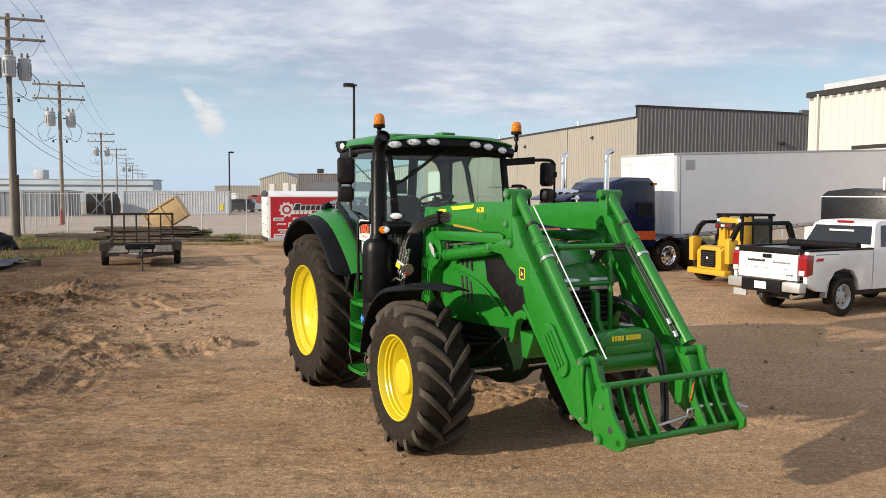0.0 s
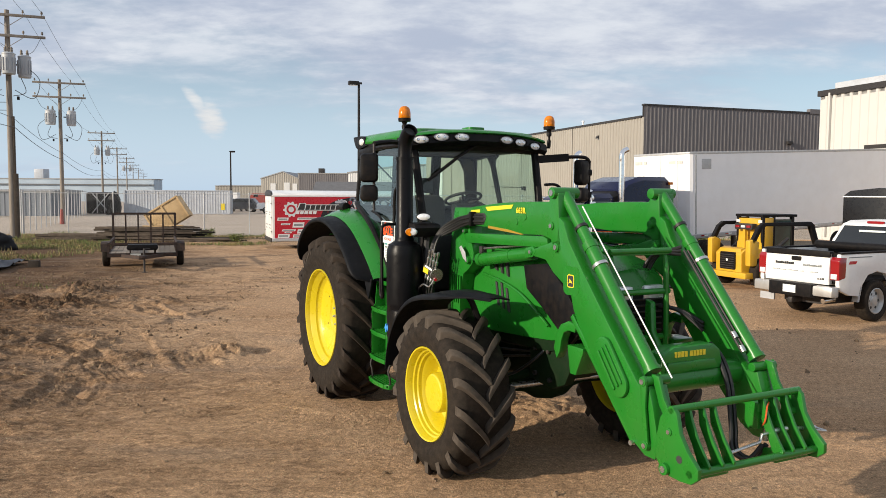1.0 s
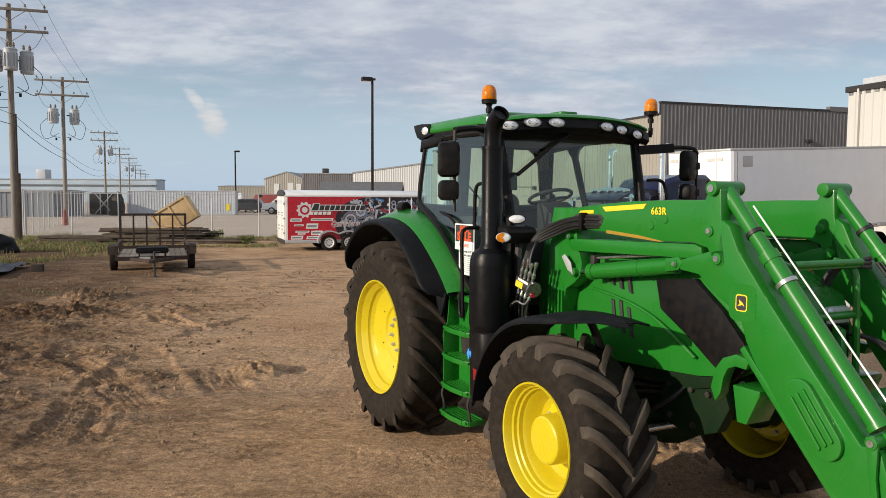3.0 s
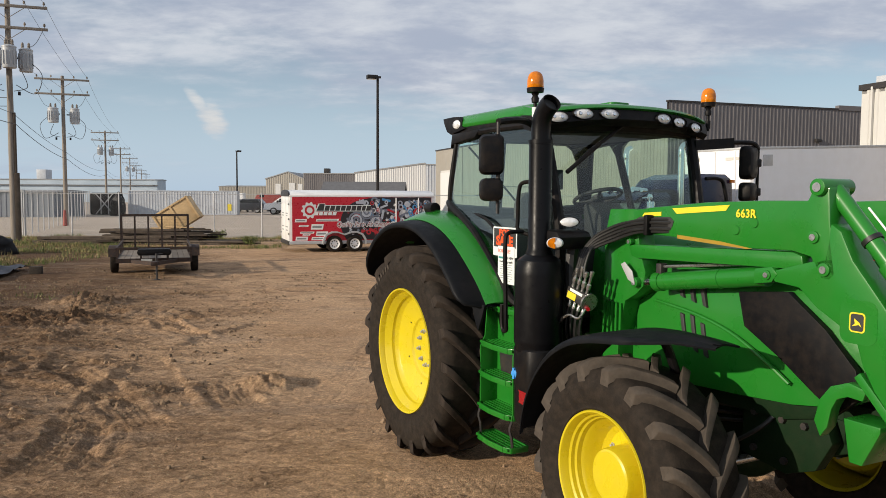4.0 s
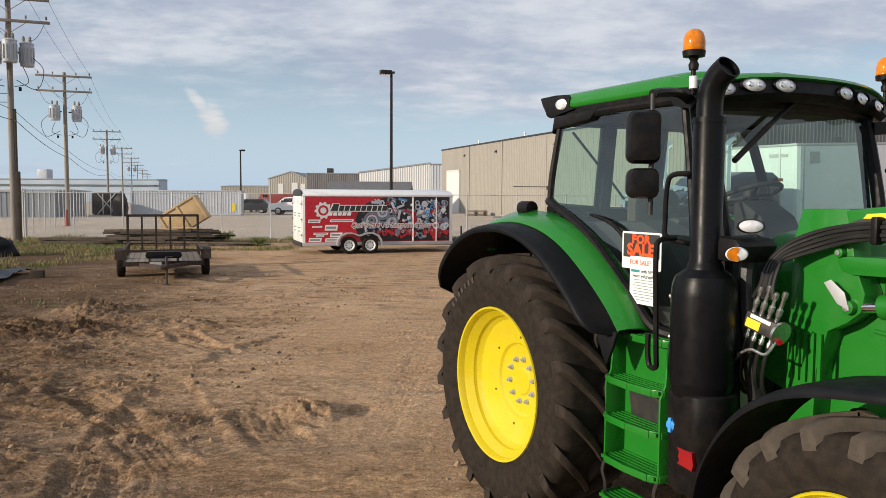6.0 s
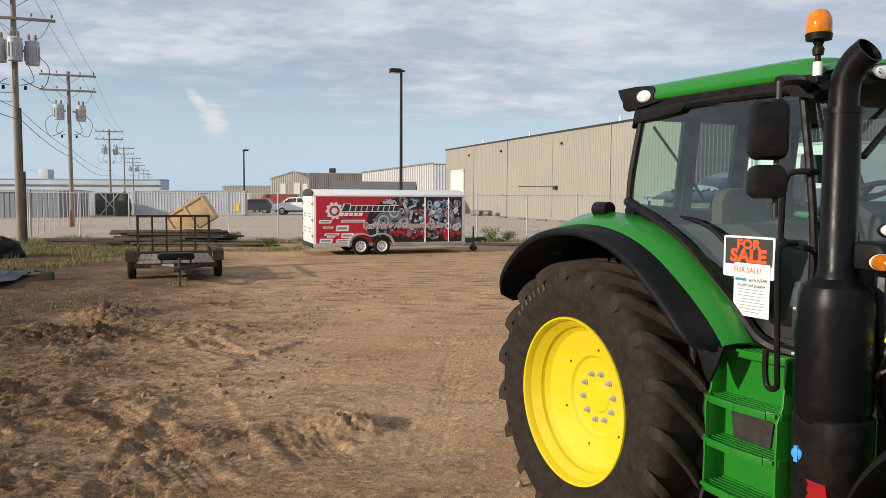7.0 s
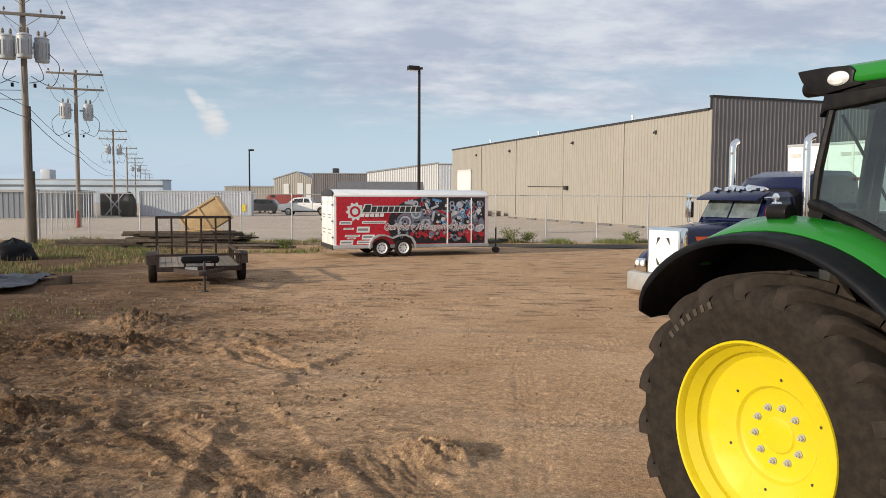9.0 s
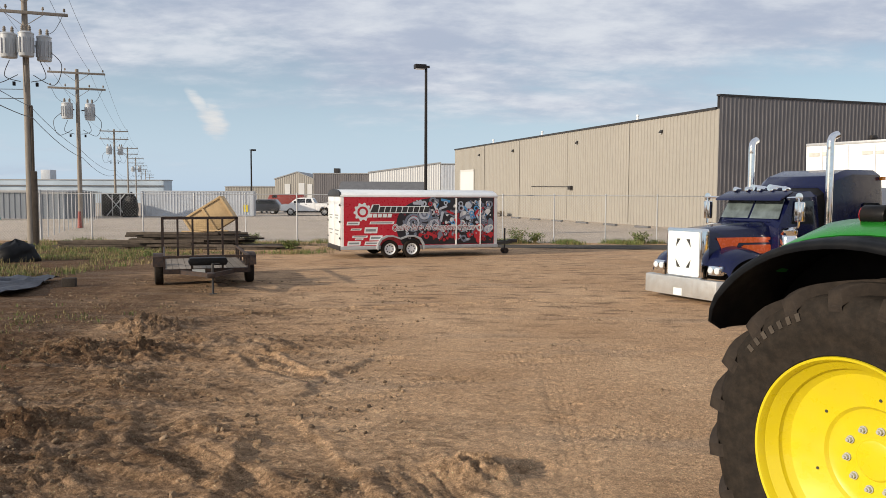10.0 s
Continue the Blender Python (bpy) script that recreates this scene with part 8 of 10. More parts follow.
    bm = B()
    prism(bm, [(-0.42, 0.62), (0.42, 0.62), (0.46, 0.70), (0.42, 0.80), (-0.42, 0.80), (-0.46, 0.70)], -1.75, -1.38, "y")
    part("toolbox", bm, BLACK, th, "black plastic box on the tongue", bevel=0.03)
    bm = B()
    box(bm, -0.36, -0.06, -1.40, -1.385, 0.40, 0.50)
    part("number_plate", bm, PAPER, th)
    bm = B()
    cyl(bm, (0.06, -2.42, 0.0), (0.06, -2.42, 0.72), 0.028)
    cyl(bm, (0.06, -2.42, 0.0), (0.06, -2.42, 0.02), 0.09)
    cyl(bm, (0.06, -2.42, 0.70), (0.22, -2.42, 0.72), 0.012)
    part("jack", bm, DARKMETAL, th)
    bm = B()
    box(bm, -0.09, 0.09, -2.85, -2.5, 0.42, 0.53)
    part("coupler", bm, RUSTY, th, bevel=0.03)


utility_trailer()


# ---- lumber, crate and scrap by the fence ----
def lumber():
    rs = random.Random(9)
    bm = B()
    box(bm, -2.4, 2.4, -0.07, 0.07, -0.022, 0.022)
    base = mesh_of("board", bm, OLDBOARD, 0.006)
    spec = []
    for k in range(22):
        spec.append((-17.2 + rs.uniform(-0.5, 0.6), 39.0 + (k % 7) * 0.16 - 0.45, 0.05 + (k // 7) * 0.10, rs.uniform(-3, 3), 1.15))
    for k in range(40):
        spec.append((-14.6 + rs.uniform(-0.65, 0.65), 39.0 + (k % 7) * 0.16 - 0.45, 0.05 + (k // 7) * 0.125, rs.uniform(-5, 5), rs.uniform(0.7, 1.02)))
    for k in range(14):
        spec.append((-12.3 + rs.uniform(-0.6, 0.8), 39.0 + (k % 7) * 0.16 - 0.45, 0.05 + (k // 7) * 0.10, rs.uniform(-6, 6), rs.uniform(0.5, 0.8)))
    for x, y, z, rz, sc in spec:
        ob = new("board", base)
        ob.matrix_basis = pose(x, y, z, rs.uniform(-1.5, 1.5), rs.uniform(-0.8, 0.8), rz + 2) @ Matrix.Diagonal((sc, 1, rs.uniform(1.4, 2.4), 1))
        tagged(ob, "weathered grey board stacked on the ground by the fence", "board", "lumber pile")


lumber()


def plywood_crate():
    th = thing("plywood_crate", pose(-13.95, 39.55, 1.26, 0, -32, 6) @ Matrix.Diagonal((0.98, 1, 0.92, 1)), "new plywood crate tipped on its edge on the lumber", "crate")
    for nm, d in (("front_panel", (-0.95, 0.95, -0.45, -0.43, -0.62, 0.62)), ("back_panel", (-0.95, 0.95, 0.43, 0.45, -0.62, 0.62)), ("top_panel", (-0.95, 0.95, -0.43, 0.43, 0.60, 0.62)), ("bottom_panel", (-0.95, 0.95, -0.43, 0.43, -0.62, -0.60)), ("end_panel", (0.93, 0.95, -0.43, 0.43, -0.60, 0.60)), ("end_panel", (-0.95, -0.93, -0.43, 0.43, -0.60, 0.60))):
        bm = B()
        box(bm, *d)
        part(nm, bm, NEWWOOD, th, bevel=0.004)
    for x in (-0.91, 0.0, 0.91):
        bm = B()
        box(bm, x - 0.045, x + 0.045, -0.49, -0.452, -0.62, 0.62)
        part("batten", bm, NEWWOOD, th, bevel=0.004)
    bm = B()
    box(bm, -0.95, 0.95, -0.49, -0.452, 0.56, 0.65)
    part("batten", bm, NEWWOOD, th, bevel=0.004)
    for z, x in ((0.74, -14.3), (0.80, -13.6)):
        bm = B()
        box(bm, -0.6, 0.6, -0.15, 0.15, -0.02, 0.02)
        tagged(part("fresh_board", bm, NEWWOOD, None, bevel=0.004, m=pose(x, 38.7, z, 0, 2, 8)), "pale fresh board lying on the lumber pile", "board")


plywood_crate()


def tarpaulin_cover(x, y, w, d, h, material, label, seed):
    """A lumpy sheeted heap."""
    rs = random.Random(seed)
    bm = B()
    n, mth = 22, 9
    rows = []
    for i in range(mth + 1):
        t = i / mth
        row = []
        for k in range(n):
            a = 2 * math.pi * k / n
            r = (1 - t ** 4.5) * (1 + 0.16 * math.sin(3 * a + seed) + 0.10 * rs.uniform(-1, 1)) + 0.02
            row.append(V(w / 2 * r * math.cos(a), d / 2 * r * math.sin(a), h * t * (1 + 0.1 * rs.uniform(-1, 1)) - 0.03 * (i == 0)))
        rows.append(row)
    loft(bm, rows)
    return tagged(part("tarpaulin_cover", bm, material, None, m=pose(x, y, 0, 0, 0, 20), sharp=60), label, "covered heap")


tarpaulin_cover(-18.5, 32.4, 1.25, 1.0, 0.72, BLACKBAG, "heap under crumpled black plastic sheet near the weeds", 2)
tarpaulin_cover(-34.6, 82.3, 1.4, 1.2, 2.4, BLACKBAG, "tall heap wrapped in black tarpaulin behind the fence", 5)


def tarp():
    bm = B()
    rows = []
    rs = random.Random(3)
    for i in range(14):
        rows.append([V(-1.5 + 3.0 * i / 13 + rs.uniform(-0.05, 0.05), -1.3 + 2.6 * k / 11, 0.06 + 0.11 * noise.noise(V(i * 0.6, k * 0.6, 1)) + 0.07 * rs.random()) for k in range(12)])
    sheet(bm, rows, 0.01)
    tagged(part("tarpaulin", bm, TARP, None, m=pose(-15.4, 24.6, 0.03, 0, 0, 12) @ Matrix.Diagonal((1.1, 1.35, 1, 1)), sharp=25), "flat grey-blue tarpaulin lying crumpled on the dirt", "tarpaulin")
    bm = B()
    box(bm, -0.16, 0.16, -0.12, 0.12, 0, 0.22)
    tagged(part("wood_block", bm, OLDBOARD, None, bevel=0.02, m=pose(-13.25, 25.3, 0, 0, 0, 15)), "short weathered timber block on the dirt", "wood block")
    # X-braced black cage by the container
    th = thing("braced_frame", pose(-36.8, 84.0, 0, 0, 0, 8), "black sheeted pallet cage with pale X bracing", "frame")
    bm = B()
    box(bm, -1.5, 1.5, 0.05, 1.6, 0.05, 2.35)
    part("sheeted_load", bm, BLACKBAG, th, bevel=0.25)
    for a, b in (((-0.9, 0.1), (0.9, 2.3)), ((0.9, 0.1), (-0.9, 2.3)), ((-0.35, 0.1), (-0.35, 2.2)), ((0.4, 0.1), (0.4, 2.2))):
        bm = B()
        beam(bm, (a[0], 0, a[1]), (b[0], -0.02, b[1]), 0.09, 0.04, (0, 1, 0))
        part("brace", bm, GALV, th)
    bm = B()
    cyl(bm, (-28.1, 57.6, 0), (-28.25, 57.9, 1.1), 0.15, 0.09, 12)
    tagged(part("pole_guard", bm, mat("faded_red", (0.26, 0.045, 0.03), 0.6), None), "red plastic guard leaning at the pole's foot", "pole guard")


tarp()

# ---- pickup ----
def pickup(m, label, detailed, paint=None):
    """x ahead, rear axle over the origin."""
    paint = paint or WHITEP
    th = thing("pickup_truck", m, label, "pickup truck")
    hw, zb, zr = 1.0, 0.52, 1.36
    wb = 3.65
    # bed
    bm = B()
    prism(bm, [(-1.22, 0.78), (-1.20, zr), (0.98, zr), (0.98, zb), (0.52, zb), (0.47, 0.74), (0.30, 0.93), (0.0, 0.99), (-0.30, 0.93), (-0.47, 0.74), (-0.52, zb), (-0.9, 0.56), (-1.18, 0.66)], -hw, -hw + 0.10, "y")
    part("bed_side", bm, paint, th, bevel=0.03)
    bm = B()
    prism(bm, [(-1.22, 0.78), (-1.20, zr), (0.98, zr), (0.98, zb), (0.52, zb), (0.47, 0.74), (0.30, 0.93), (0.0, 0.99), (-0.30, 0.93), (-0.47, 0.74), (-0.52, zb), (-0.9, 0.56), (-1.18, 0.66)], hw - 0.10, hw, "y")
    part("bed_side", bm, paint, th, bevel=0.03)
    bm = B()
    box(bm, -1.15, 0.98, -hw + 0.1, hw - 0.1, 0.78, 0.83)
    box(bm, 0.93, 0.98, -hw + 0.1, hw - 0.1, 0.83, zr)
    part("bed_floor", bm, BLACK, th)
    bm = B()
    prism(bm, [(-1.27, 0.76), (-1.29, 0.86), (-1.27, 1.28), (-1.25, zr + 0.01), (-1.19, zr + 0.02), (-1.18, 0.76)], -0.80, 0.80, "y")
    tg = part("tailgate", bm, paint, th, "white tailgate", bevel=0.012)
    for s in (-1, 1):
        bm = B()
        box(bm, -1.18, 0.98, s * 0.96 - 0.05, s * 0.96 + 0.05, zr - 0.005, zr + 0.035)
        part("bed_rail_cap", bm, BLACK, th, bevel=0.012)
        bm = B()
        prism(bm, [(-1.25, 0.86), (-1.26, 1.24), (-1.20, 1.30), (-1.02, 1.29), (-1.04, 0.90)], s * 0.80, s * 1.012, "y")
        tl = part("tail_lamp", bm, REDLENS, th, "red tail lamp", bevel=0.02)
        bm = B()
        box(bm, -1.272, -1.24, min(s * 0.83, s * 0.97), max(s * 0.83, s * 0.97), 0.88, 0.98)
        part("reverse_lens", bm, LENS, tl, bevel=0.008)
    bm = B()
    box(bm, -1.285, -1.15, -0.80, 0.80, zr - 0.075, zr + 0.045)
    part("tailgate_cap", bm, BLACK, th, bevel=0.012)
    bm = B()
    prism(bm, round_rect(0.24, 0.085, 0.02, 3, 0, 1.225), -1.295, -1.262, "x")
    part("tailgate_handle", bm, BLACK, tg, bevel=0.01)
    # bumper
    bm = B()
    prism(bm, [(-1.02, 0.0), (-0.98, -0.14), (-0.4, -0.17), (0.4, -0.17), (0.98, -0.14), (1.02, 0.0), (1.0, 0.06), (-1.0, 0.06)], 0.54, 0.74, "z")
    part("rear_bumper", bm, DULLCHROME, th, "chrome rear bumper", bevel=0.03, m=pose(-1.28, 0, 0, 0, 0, -90))
    bm = B()
    box(bm, -1.46, -1.22, -0.52, 0.52, 0.70, 0.76)
    part("bumper_step", bm, BLACK, th, bevel=0.015)
    bm = B()
    prism(bm, [(-1.475, -0.52), (-1.475, 0.52), (-1.40, 0.60), (-1.38, 0.60), (-1.38, -0.60), (-1.40, -0.60)], 0.50, 0.752, "z")
    part("bumper_middle", bm, BLACK, th, bevel=0.02)
    bm = B()
    box(bm, -1.482, -1.474, -0.16, 0.16, 0.56, 0.71)
    part("number_plate", bm, PAPER, th)
    bm = B()
    box(bm, -1.45, -1.1, -0.05, 0.05, 0.36, 0.46)
    part("tow_hitch", bm, DARKMETAL, th, bevel=0.01)
    bm = B()
    box(bm, -1.40, -1.36, 0.45, 0.82, 0.36, 0.50)
    part("hitch_plate", bm, GALV, th)
    bm = B()
    cyl(bm, (-1.28, -0.68, 0.44), (-0.9, -0.66, 0.46), 0.05, None, 14)
    part("exhaust_tip", bm, CHROME, th)
    # cab
    hwc = 0.98
    def sec(x, top, w_top, bot=zb):
        return [V(x, -hwc, bot), V(x, -hwc - 0.015, 0.95), V(x, -hwc, 1.36), V(x, -w_top, top), V(x, w_top, top), V(x, hwc, 1.36), V(x, hwc + 0.015, 0.95), V(x, hwc, bot)]
    bm = B()
    loft(bm, [sec(1.02, 1.37, 0.96), sec(1.06, 1.42, 0.95), sec(1.30, 1.86, 0.80), sec(1.50, 1.93, 0.76), sec(2.5, 1.95, 0.76), sec(3.0, 1.90, 0.76), sec(3.66, 1.40, 0.92), sec(3.75, 1.30, 0.95)])
    cabp = part("cab", bm, paint, th, sharp=30)
    bm = B()
    loft(bm, [[V(x, -hw, 0.55), V(x, -hw, 1.05), V(x, -hw + 0.08, h), V(x, hw - 0.08, h), V(x, hw, 1.05), V(x, hw, 0.55)] for x, h in ((3.70, 1.30), (4.3, 1.26), (4.60, 1.20), (4.72, 1.08))])
    part("hood", bm, paint, th, sharp=30)
    # windows
    bm = B()
    q = [V(1.085, -0.86, 1.44), V(1.085, 0.86, 1.44), V(1.29, 0.74, 1.82), V(1.29, -0.74, 1.82)]
    q = [p + V(-0.022, 0, 0.004) for p in q]
    loft(bm, [q, [p + V(0.012, 0, 0) for p in q]])
    part("rear_window", bm, CARGLASS, cabp, "dark rear window")
    for s in (-1, 1):
        for a in ([(1.28, 1.40), (1.98, 1.40), (1.98, 1.85), (1.50, 1.84)], [(2.08, 1.40), (3.20, 1.40), (2.98, 1.80), (2.08, 1.85)]):
            bm = B()
            pts_ = []
            for x, z in a:
                yy = hwc - (z - 1.36) / 0.57 * (hwc - 0.765) + 0.008
                pts_.append(V(x, s * yy, z))
            loft(bm, [pts_, [p - V(0, s * 0.012, 0) for p in pts_]])
            part("side_window", bm, CARGLASS, cabp)
        for x in (2.03, 3.25):
            bm = B()
            box(bm, x - 0.15, x, min(s * 0.99, s * 1.015), max(s * 0.99, s * 1.015), 1.20, 1.25)
            part("door_handle", bm, CHROME, cabp, bevel=0.01)
        bm = B()
        prism(bm, [(1.5, 0.50), (3.4, 0.50), (3.4, 0.44), (1.5, 0.44)], s * 0.98, s * 1.10, "y")
        part("running_board", bm, DARKMETAL, th, bevel=0.01)
        bm = B()
        prism(bm, [(3.05, 1.36), (3.25, 1.36), (3.25, 1.60), (3.10, 1.60)], s * 1.02, s * 1.24, "y")
        part("door_mirror", bm, BLACK, th, bevel=0.03)
        bm = B()
        box(bm, 4.60, 4.735, min(s * 0.6, s * 0.95), max(s * 0.6, s * 0.95), 0.85, 1.08)
        part("headlight", bm, LENS, th, bevel=0.03)
        bm = B()
        prism(bm, [(-0.56, 0.42), (-0.50, 0.72), (-0.54, 0.72), (-0.62, 0.42)], s * 0.86, s * 1.0, "y")
        part("mud_flap", bm, GALV, th)
        for x in (0.0, wb):
            road_wheel(th, x, s * 0.88, 0.41, 0.41, 0.27, s, DULLCHROME, 6)
    bm = B()
    box(bm, 4.66, 4.76, -0.58, 0.58, 0.72, 1.10)
    part("grille", bm, DARKMETAL, th, bevel=0.02)
    bm = B()
    box(bm, 4.65, 4.85, -1.0, 1.0, 0.48, 0.70)
    part("front_bumper", bm, CHROME, th, bevel=0.03)
    bm = B()
    box(bm, -1.0, 4.5, -0.5, 0.5, 0.34, 0.56)
    cyl(bm, (0, -0.85, 0.41), (0, 0.85, 0.41), 0.07)
    part("underframe", bm, DARKMETAL, th)
    if detailed:
        bm = B()
        prism(bm, round_rect(0.42, 0.05, 0.02, 3, 0, 1.905), 1.33, 1.36, "x")
        part("high_stop_lamp", bm, REDLENS, cabp)
        for y0, y1, z0, z1, n, mm in ((0.06, 0.54, 1.10, 1.15, 10, INK), (-0.62, -0.16, 1.09, 1.13, 10, GREYINK), (-0.20, 0.60, 0.975, 0.992, 16, GREYINK), (-0.55, -0.30, 0.975, 0.992, 6, GREYINK), (-0.70, -0.52, 0.85, 0.885, 3, INK)):
            step = (y1 - y0) / n
            for k in range(n):
                bm = B()
                box(bm, -1.296, -1.285, y0 + k * step, y0 + (k + 0.72) * step, z0, z1 - 0.006 * (k % 3))
                part("text_bar", bm, mm, tg)
        bm = B()
        box(bm, -0.95, -0.2, -1.004, -1.0, 1.28, 1.30)
        part("text_bar", bm, GREYINK, th)
        bm = B()
        prism(bm, [(-0.95, 1.16), (-0.72, 1.16), (-0.68, 1.22), (-0.91, 1.22)], -1.006, -1.0, "y")
        part("red_badge", bm, REDP, th)
        bm = B()
        box(bm, 1.075, 1.085, -0.35, 0.30, 1.70, 1.74)
        part("window_text_bar", bm, PAPER, cabp, m=pose(0.105, 0, 0))
        bm = B()
        cyl(bm, (0.55, -0.93, 1.42), (0.55, 0.93, 1.42), 0.085, None, 18)
        part("rolled_cover", bm, BLACK, th, "rolled black bed cover")
    return th


pickup(pose(7.66, 16.42, 0, 0, 0, 28) @ Matrix.Diagonal((0.93, 0.89, 0.985, 1)), "white crew-cab pickup truck with chrome bumper and red lamps", True)
pickup(pose(-16.9, 91.0, 0, 0, 0, 180), "white pickup truck parked on the far lot", False)


# ---- highway tractor ----
# windscreen base colour raised and mottled to carry the sky's reflection
TRUCKGLASS = mat("sky_reflection_glass", (0.10, 0.125, 0.125), 0.12, var=0.5, scale=3.5, spec=0.9)


def semi_truck():
    th = thing("semi_truck", pose(1.42, 23.32, 0, 0, 0, 207), "navy blue long-nose semi truck with chrome stacks and orange stripes", "semi truck")
    # x ahead, bumper face at 0; y positive is the driver's side, towards the yard
    bm = B()
    prism(bm, [(-0.22, -1.22), (0.0, -1.10), (0.02, -0.6), (0.02, 0.6), (0.0, 1.10), (-0.22, 1.22), (-0.30, 1.20), (-0.08, 0), (-0.30, -1.20)], 0.10, 0.52, "z")
    part("front_bumper", bm, DULLCHROME, th, "deep dull chrome front bumper", bevel=0.02)
    bm = B()
    box(bm, 0.022, 0.03, -0.14, 0.12, 0.12, 0.28)
    part("number_plate", bm, PAPER, th)
    bm = B()
    prism(bm, round_rect(1.08, 1.12, 0.06, 4, 0, 1.06), -0.34, -0.12, "x")
    gr = part("grille_shell", bm, CHROME, th, "chrome grille shell", bevel=0.02)
    bm = B()
    prism(bm, round_rect(0.96, 0.99, 0.04, 4, 0, 1.05), -0.125, -0.105, "x")
    part("winter_front", bm, PAPER, gr, "white winter grille cover")
    for sy in (-1, 1):
        for z0, z1 in ((0.74, 0.92), (1.20, 1.38)):
            bm = B()
            up = z0 > 1
            prism(bm, [(sy * 0.09, z1 if up else z0), (sy * 0.19, z1 if up else z0), (sy * 0.23, z0 if up else z1)], -0.105, -0.099, "x")
            part("cover_cutout", bm, INK, gr)
    # hood: tapering long nose
    bm = B()
    secs = []
    for x, hw, zt in ((-0.30, 0.50, 1.60), (-0.8, 0.53, 1.64), (-1.4, 0.60, 1.68), (-2.05, 0.72, 1.74)):
        secs.append([V(x, -hw, 0.75), V(x, -hw - 0.02, 1.35), V(x, -hw + 0.08, zt - 0.08), V(x, -hw + 0.22, zt), V(x, hw - 0.22, zt), V(x, hw - 0.08, zt - 0.08), V(x, hw + 0.02, 1.35), V(x, hw, 0.75)])
    loft(bm, secs)
    part("hood", bm, NAVY, th, "long navy hood", sharp=35)
    for s in (-1, 1):
        bm = B()
        pts_ = smooth_path([(-0.28, 0, 0.72), (-0.40, 0, 0.92), (-0.62, 0, 1.06), (-0.95, 0, 1.14), (-1.30, 0, 1.10), (-1.62, 0, 0.94), (-1.85, 0, 0.70)], 4)
        rows = [[V(p.x, s * 0.52, p.z + 0.10), V(p.x, s * 0.85, p.z + 0.05), V(p.x, s * 1.12, p.z - 0.03), V(p.x, s * 1.18, p.z - 0.14)] for p in pts_]
        sheet(bm, rows, 0.02)
        part("front_fender", bm, NAVY, th, "rounded navy front fender", sharp=60)
        road_wheel(th, -1.10, s * 1.02, 0.50, 0.50, 0.28, s, CHROME, 8)
        # headlights
        bm = B()
        box(bm, -0.34, -0.16, min(s * 0.68, s * 1.02), max(s * 0.68, s * 1.02), 0.62, 0.84)
        hl = part("headlight_pod", bm, CHROME, th, bevel=0.05)
        for y in (0.76, 0.94):
            bm = B()
            revolve(bm, [(0.075, 0), (0.06, 0.02), (0, 0.03)], Matrix.Translation((-0.165, s * y, 0.73)) @ Matrix.Rotation(radians(90), 4, "Y"), 18)
            part("headlight", bm, LENS, hl)
        # stripes on the hood flank
        for outl, mm in (([(-0.55, 1.42), (-2.02, 1.42), (-2.02, 1.30), (-1.15, 1.30), (-0.95, 1.00), (-0.80, 0.98)], ORANGE), ([(-1.30, 1.25), (-2.04, 1.25), (-2.04, 1.05), (-1.38, 1.05), (-1.12, 1.15)], ORANGE)):
            bm = B()
            prism(bm, outl, -0.004, 0.004, "y")
            part("stripe", bm, mm, th, m=Matrix.Translation((-1.3, s * 0.632, 0)) @ Matrix.Rotation(radians(-7.5 * s), 4, "Z") @ Matrix.Translation((1.3, 0, 0)))
        # air cleaner
        bm = B()
        revolve(bm, [(0, 0.80), (0.17, 0.80), (0.19, 0.86), (0.19, 1.42), (0.17, 1.47), (0.19, 1.50), (0.19, 1.58), (0.12, 1.64), (0, 1.66)], Matrix.Translation((-2.18, s * 1.08, 0)), 24)
        part("air_cleaner", bm, CHROME, th, "chrome air cleaner canister")
        # stacks
        bm = B()
        cyl(bm, (-3.42, s * 1.12, 0.9), (-3.42, s * 1.12, 3.45), 0.085, None, 20)
        tube(bm, smooth_path([(-3.42, s * 1.12, 3.40), (-3.42, s * 1.12, 3.58), (-3.47, s * 1.13, 3.70), (-3.60, s * 1.15, 3.76)], 5), 0.085, 16)
        part("exhaust_pipe", bm, CHROME, th, "tall chrome exhaust stack")
        # mirrors
        bm = B()
        tube(bm, smooth_path([(-2.22, s * 0.98, 2.30), (-2.18, s * 1.30, 2.30), (-2.16, s * 1.34, 2.2), (-2.16, s * 1.34, 1.72), (-2.18, s * 1.28, 1.66), (-2.25, s * 0.98, 1.64)], 4), 0.028, 8)
        mm_ = part("mirror_arm", bm, CHROME, th)
        bm = B()
        prism(bm, round_rect(0.20, 0.44, 0.03, 3, s * 1.34, 2.0), -2.24, -2.14, "x")
        part("mirror_head", bm, CHROME, mm_, bevel=0.015)
        bm = B()
        revolve(bm, [(0, -0.03), (0.09, -0.02), (0.10, 0.0), (0, 0.01)], Matrix.Translation((-2.16, s * 1.34, 2.32)) @ Matrix.Rotation(radians(90), 4, "Y"), 14)
        part("spot_mirror", bm, CHROME, mm_)
        # fuel tank and steps
        bm = B()
        cyl(bm, (-2.75, s * 0.95, 0.62), (-4.9, s * 0.95, 0.62), 0.31, None, 28)
        part("fuel_tank", bm, CHROME, th, bevel=0.02)
    # cab
    def csec(x, zt, hw, z0=0.85):
        return [V(x, -hw, z0), V(x, -hw, 1.65), V(x, -hw + 0.08, zt - 0.12), V(x, -hw + 0.25, zt), V(x, hw - 0.25, zt), V(x, hw - 0.08, zt - 0.12), V(x, hw, 1.65), V(x, hw, z0)]
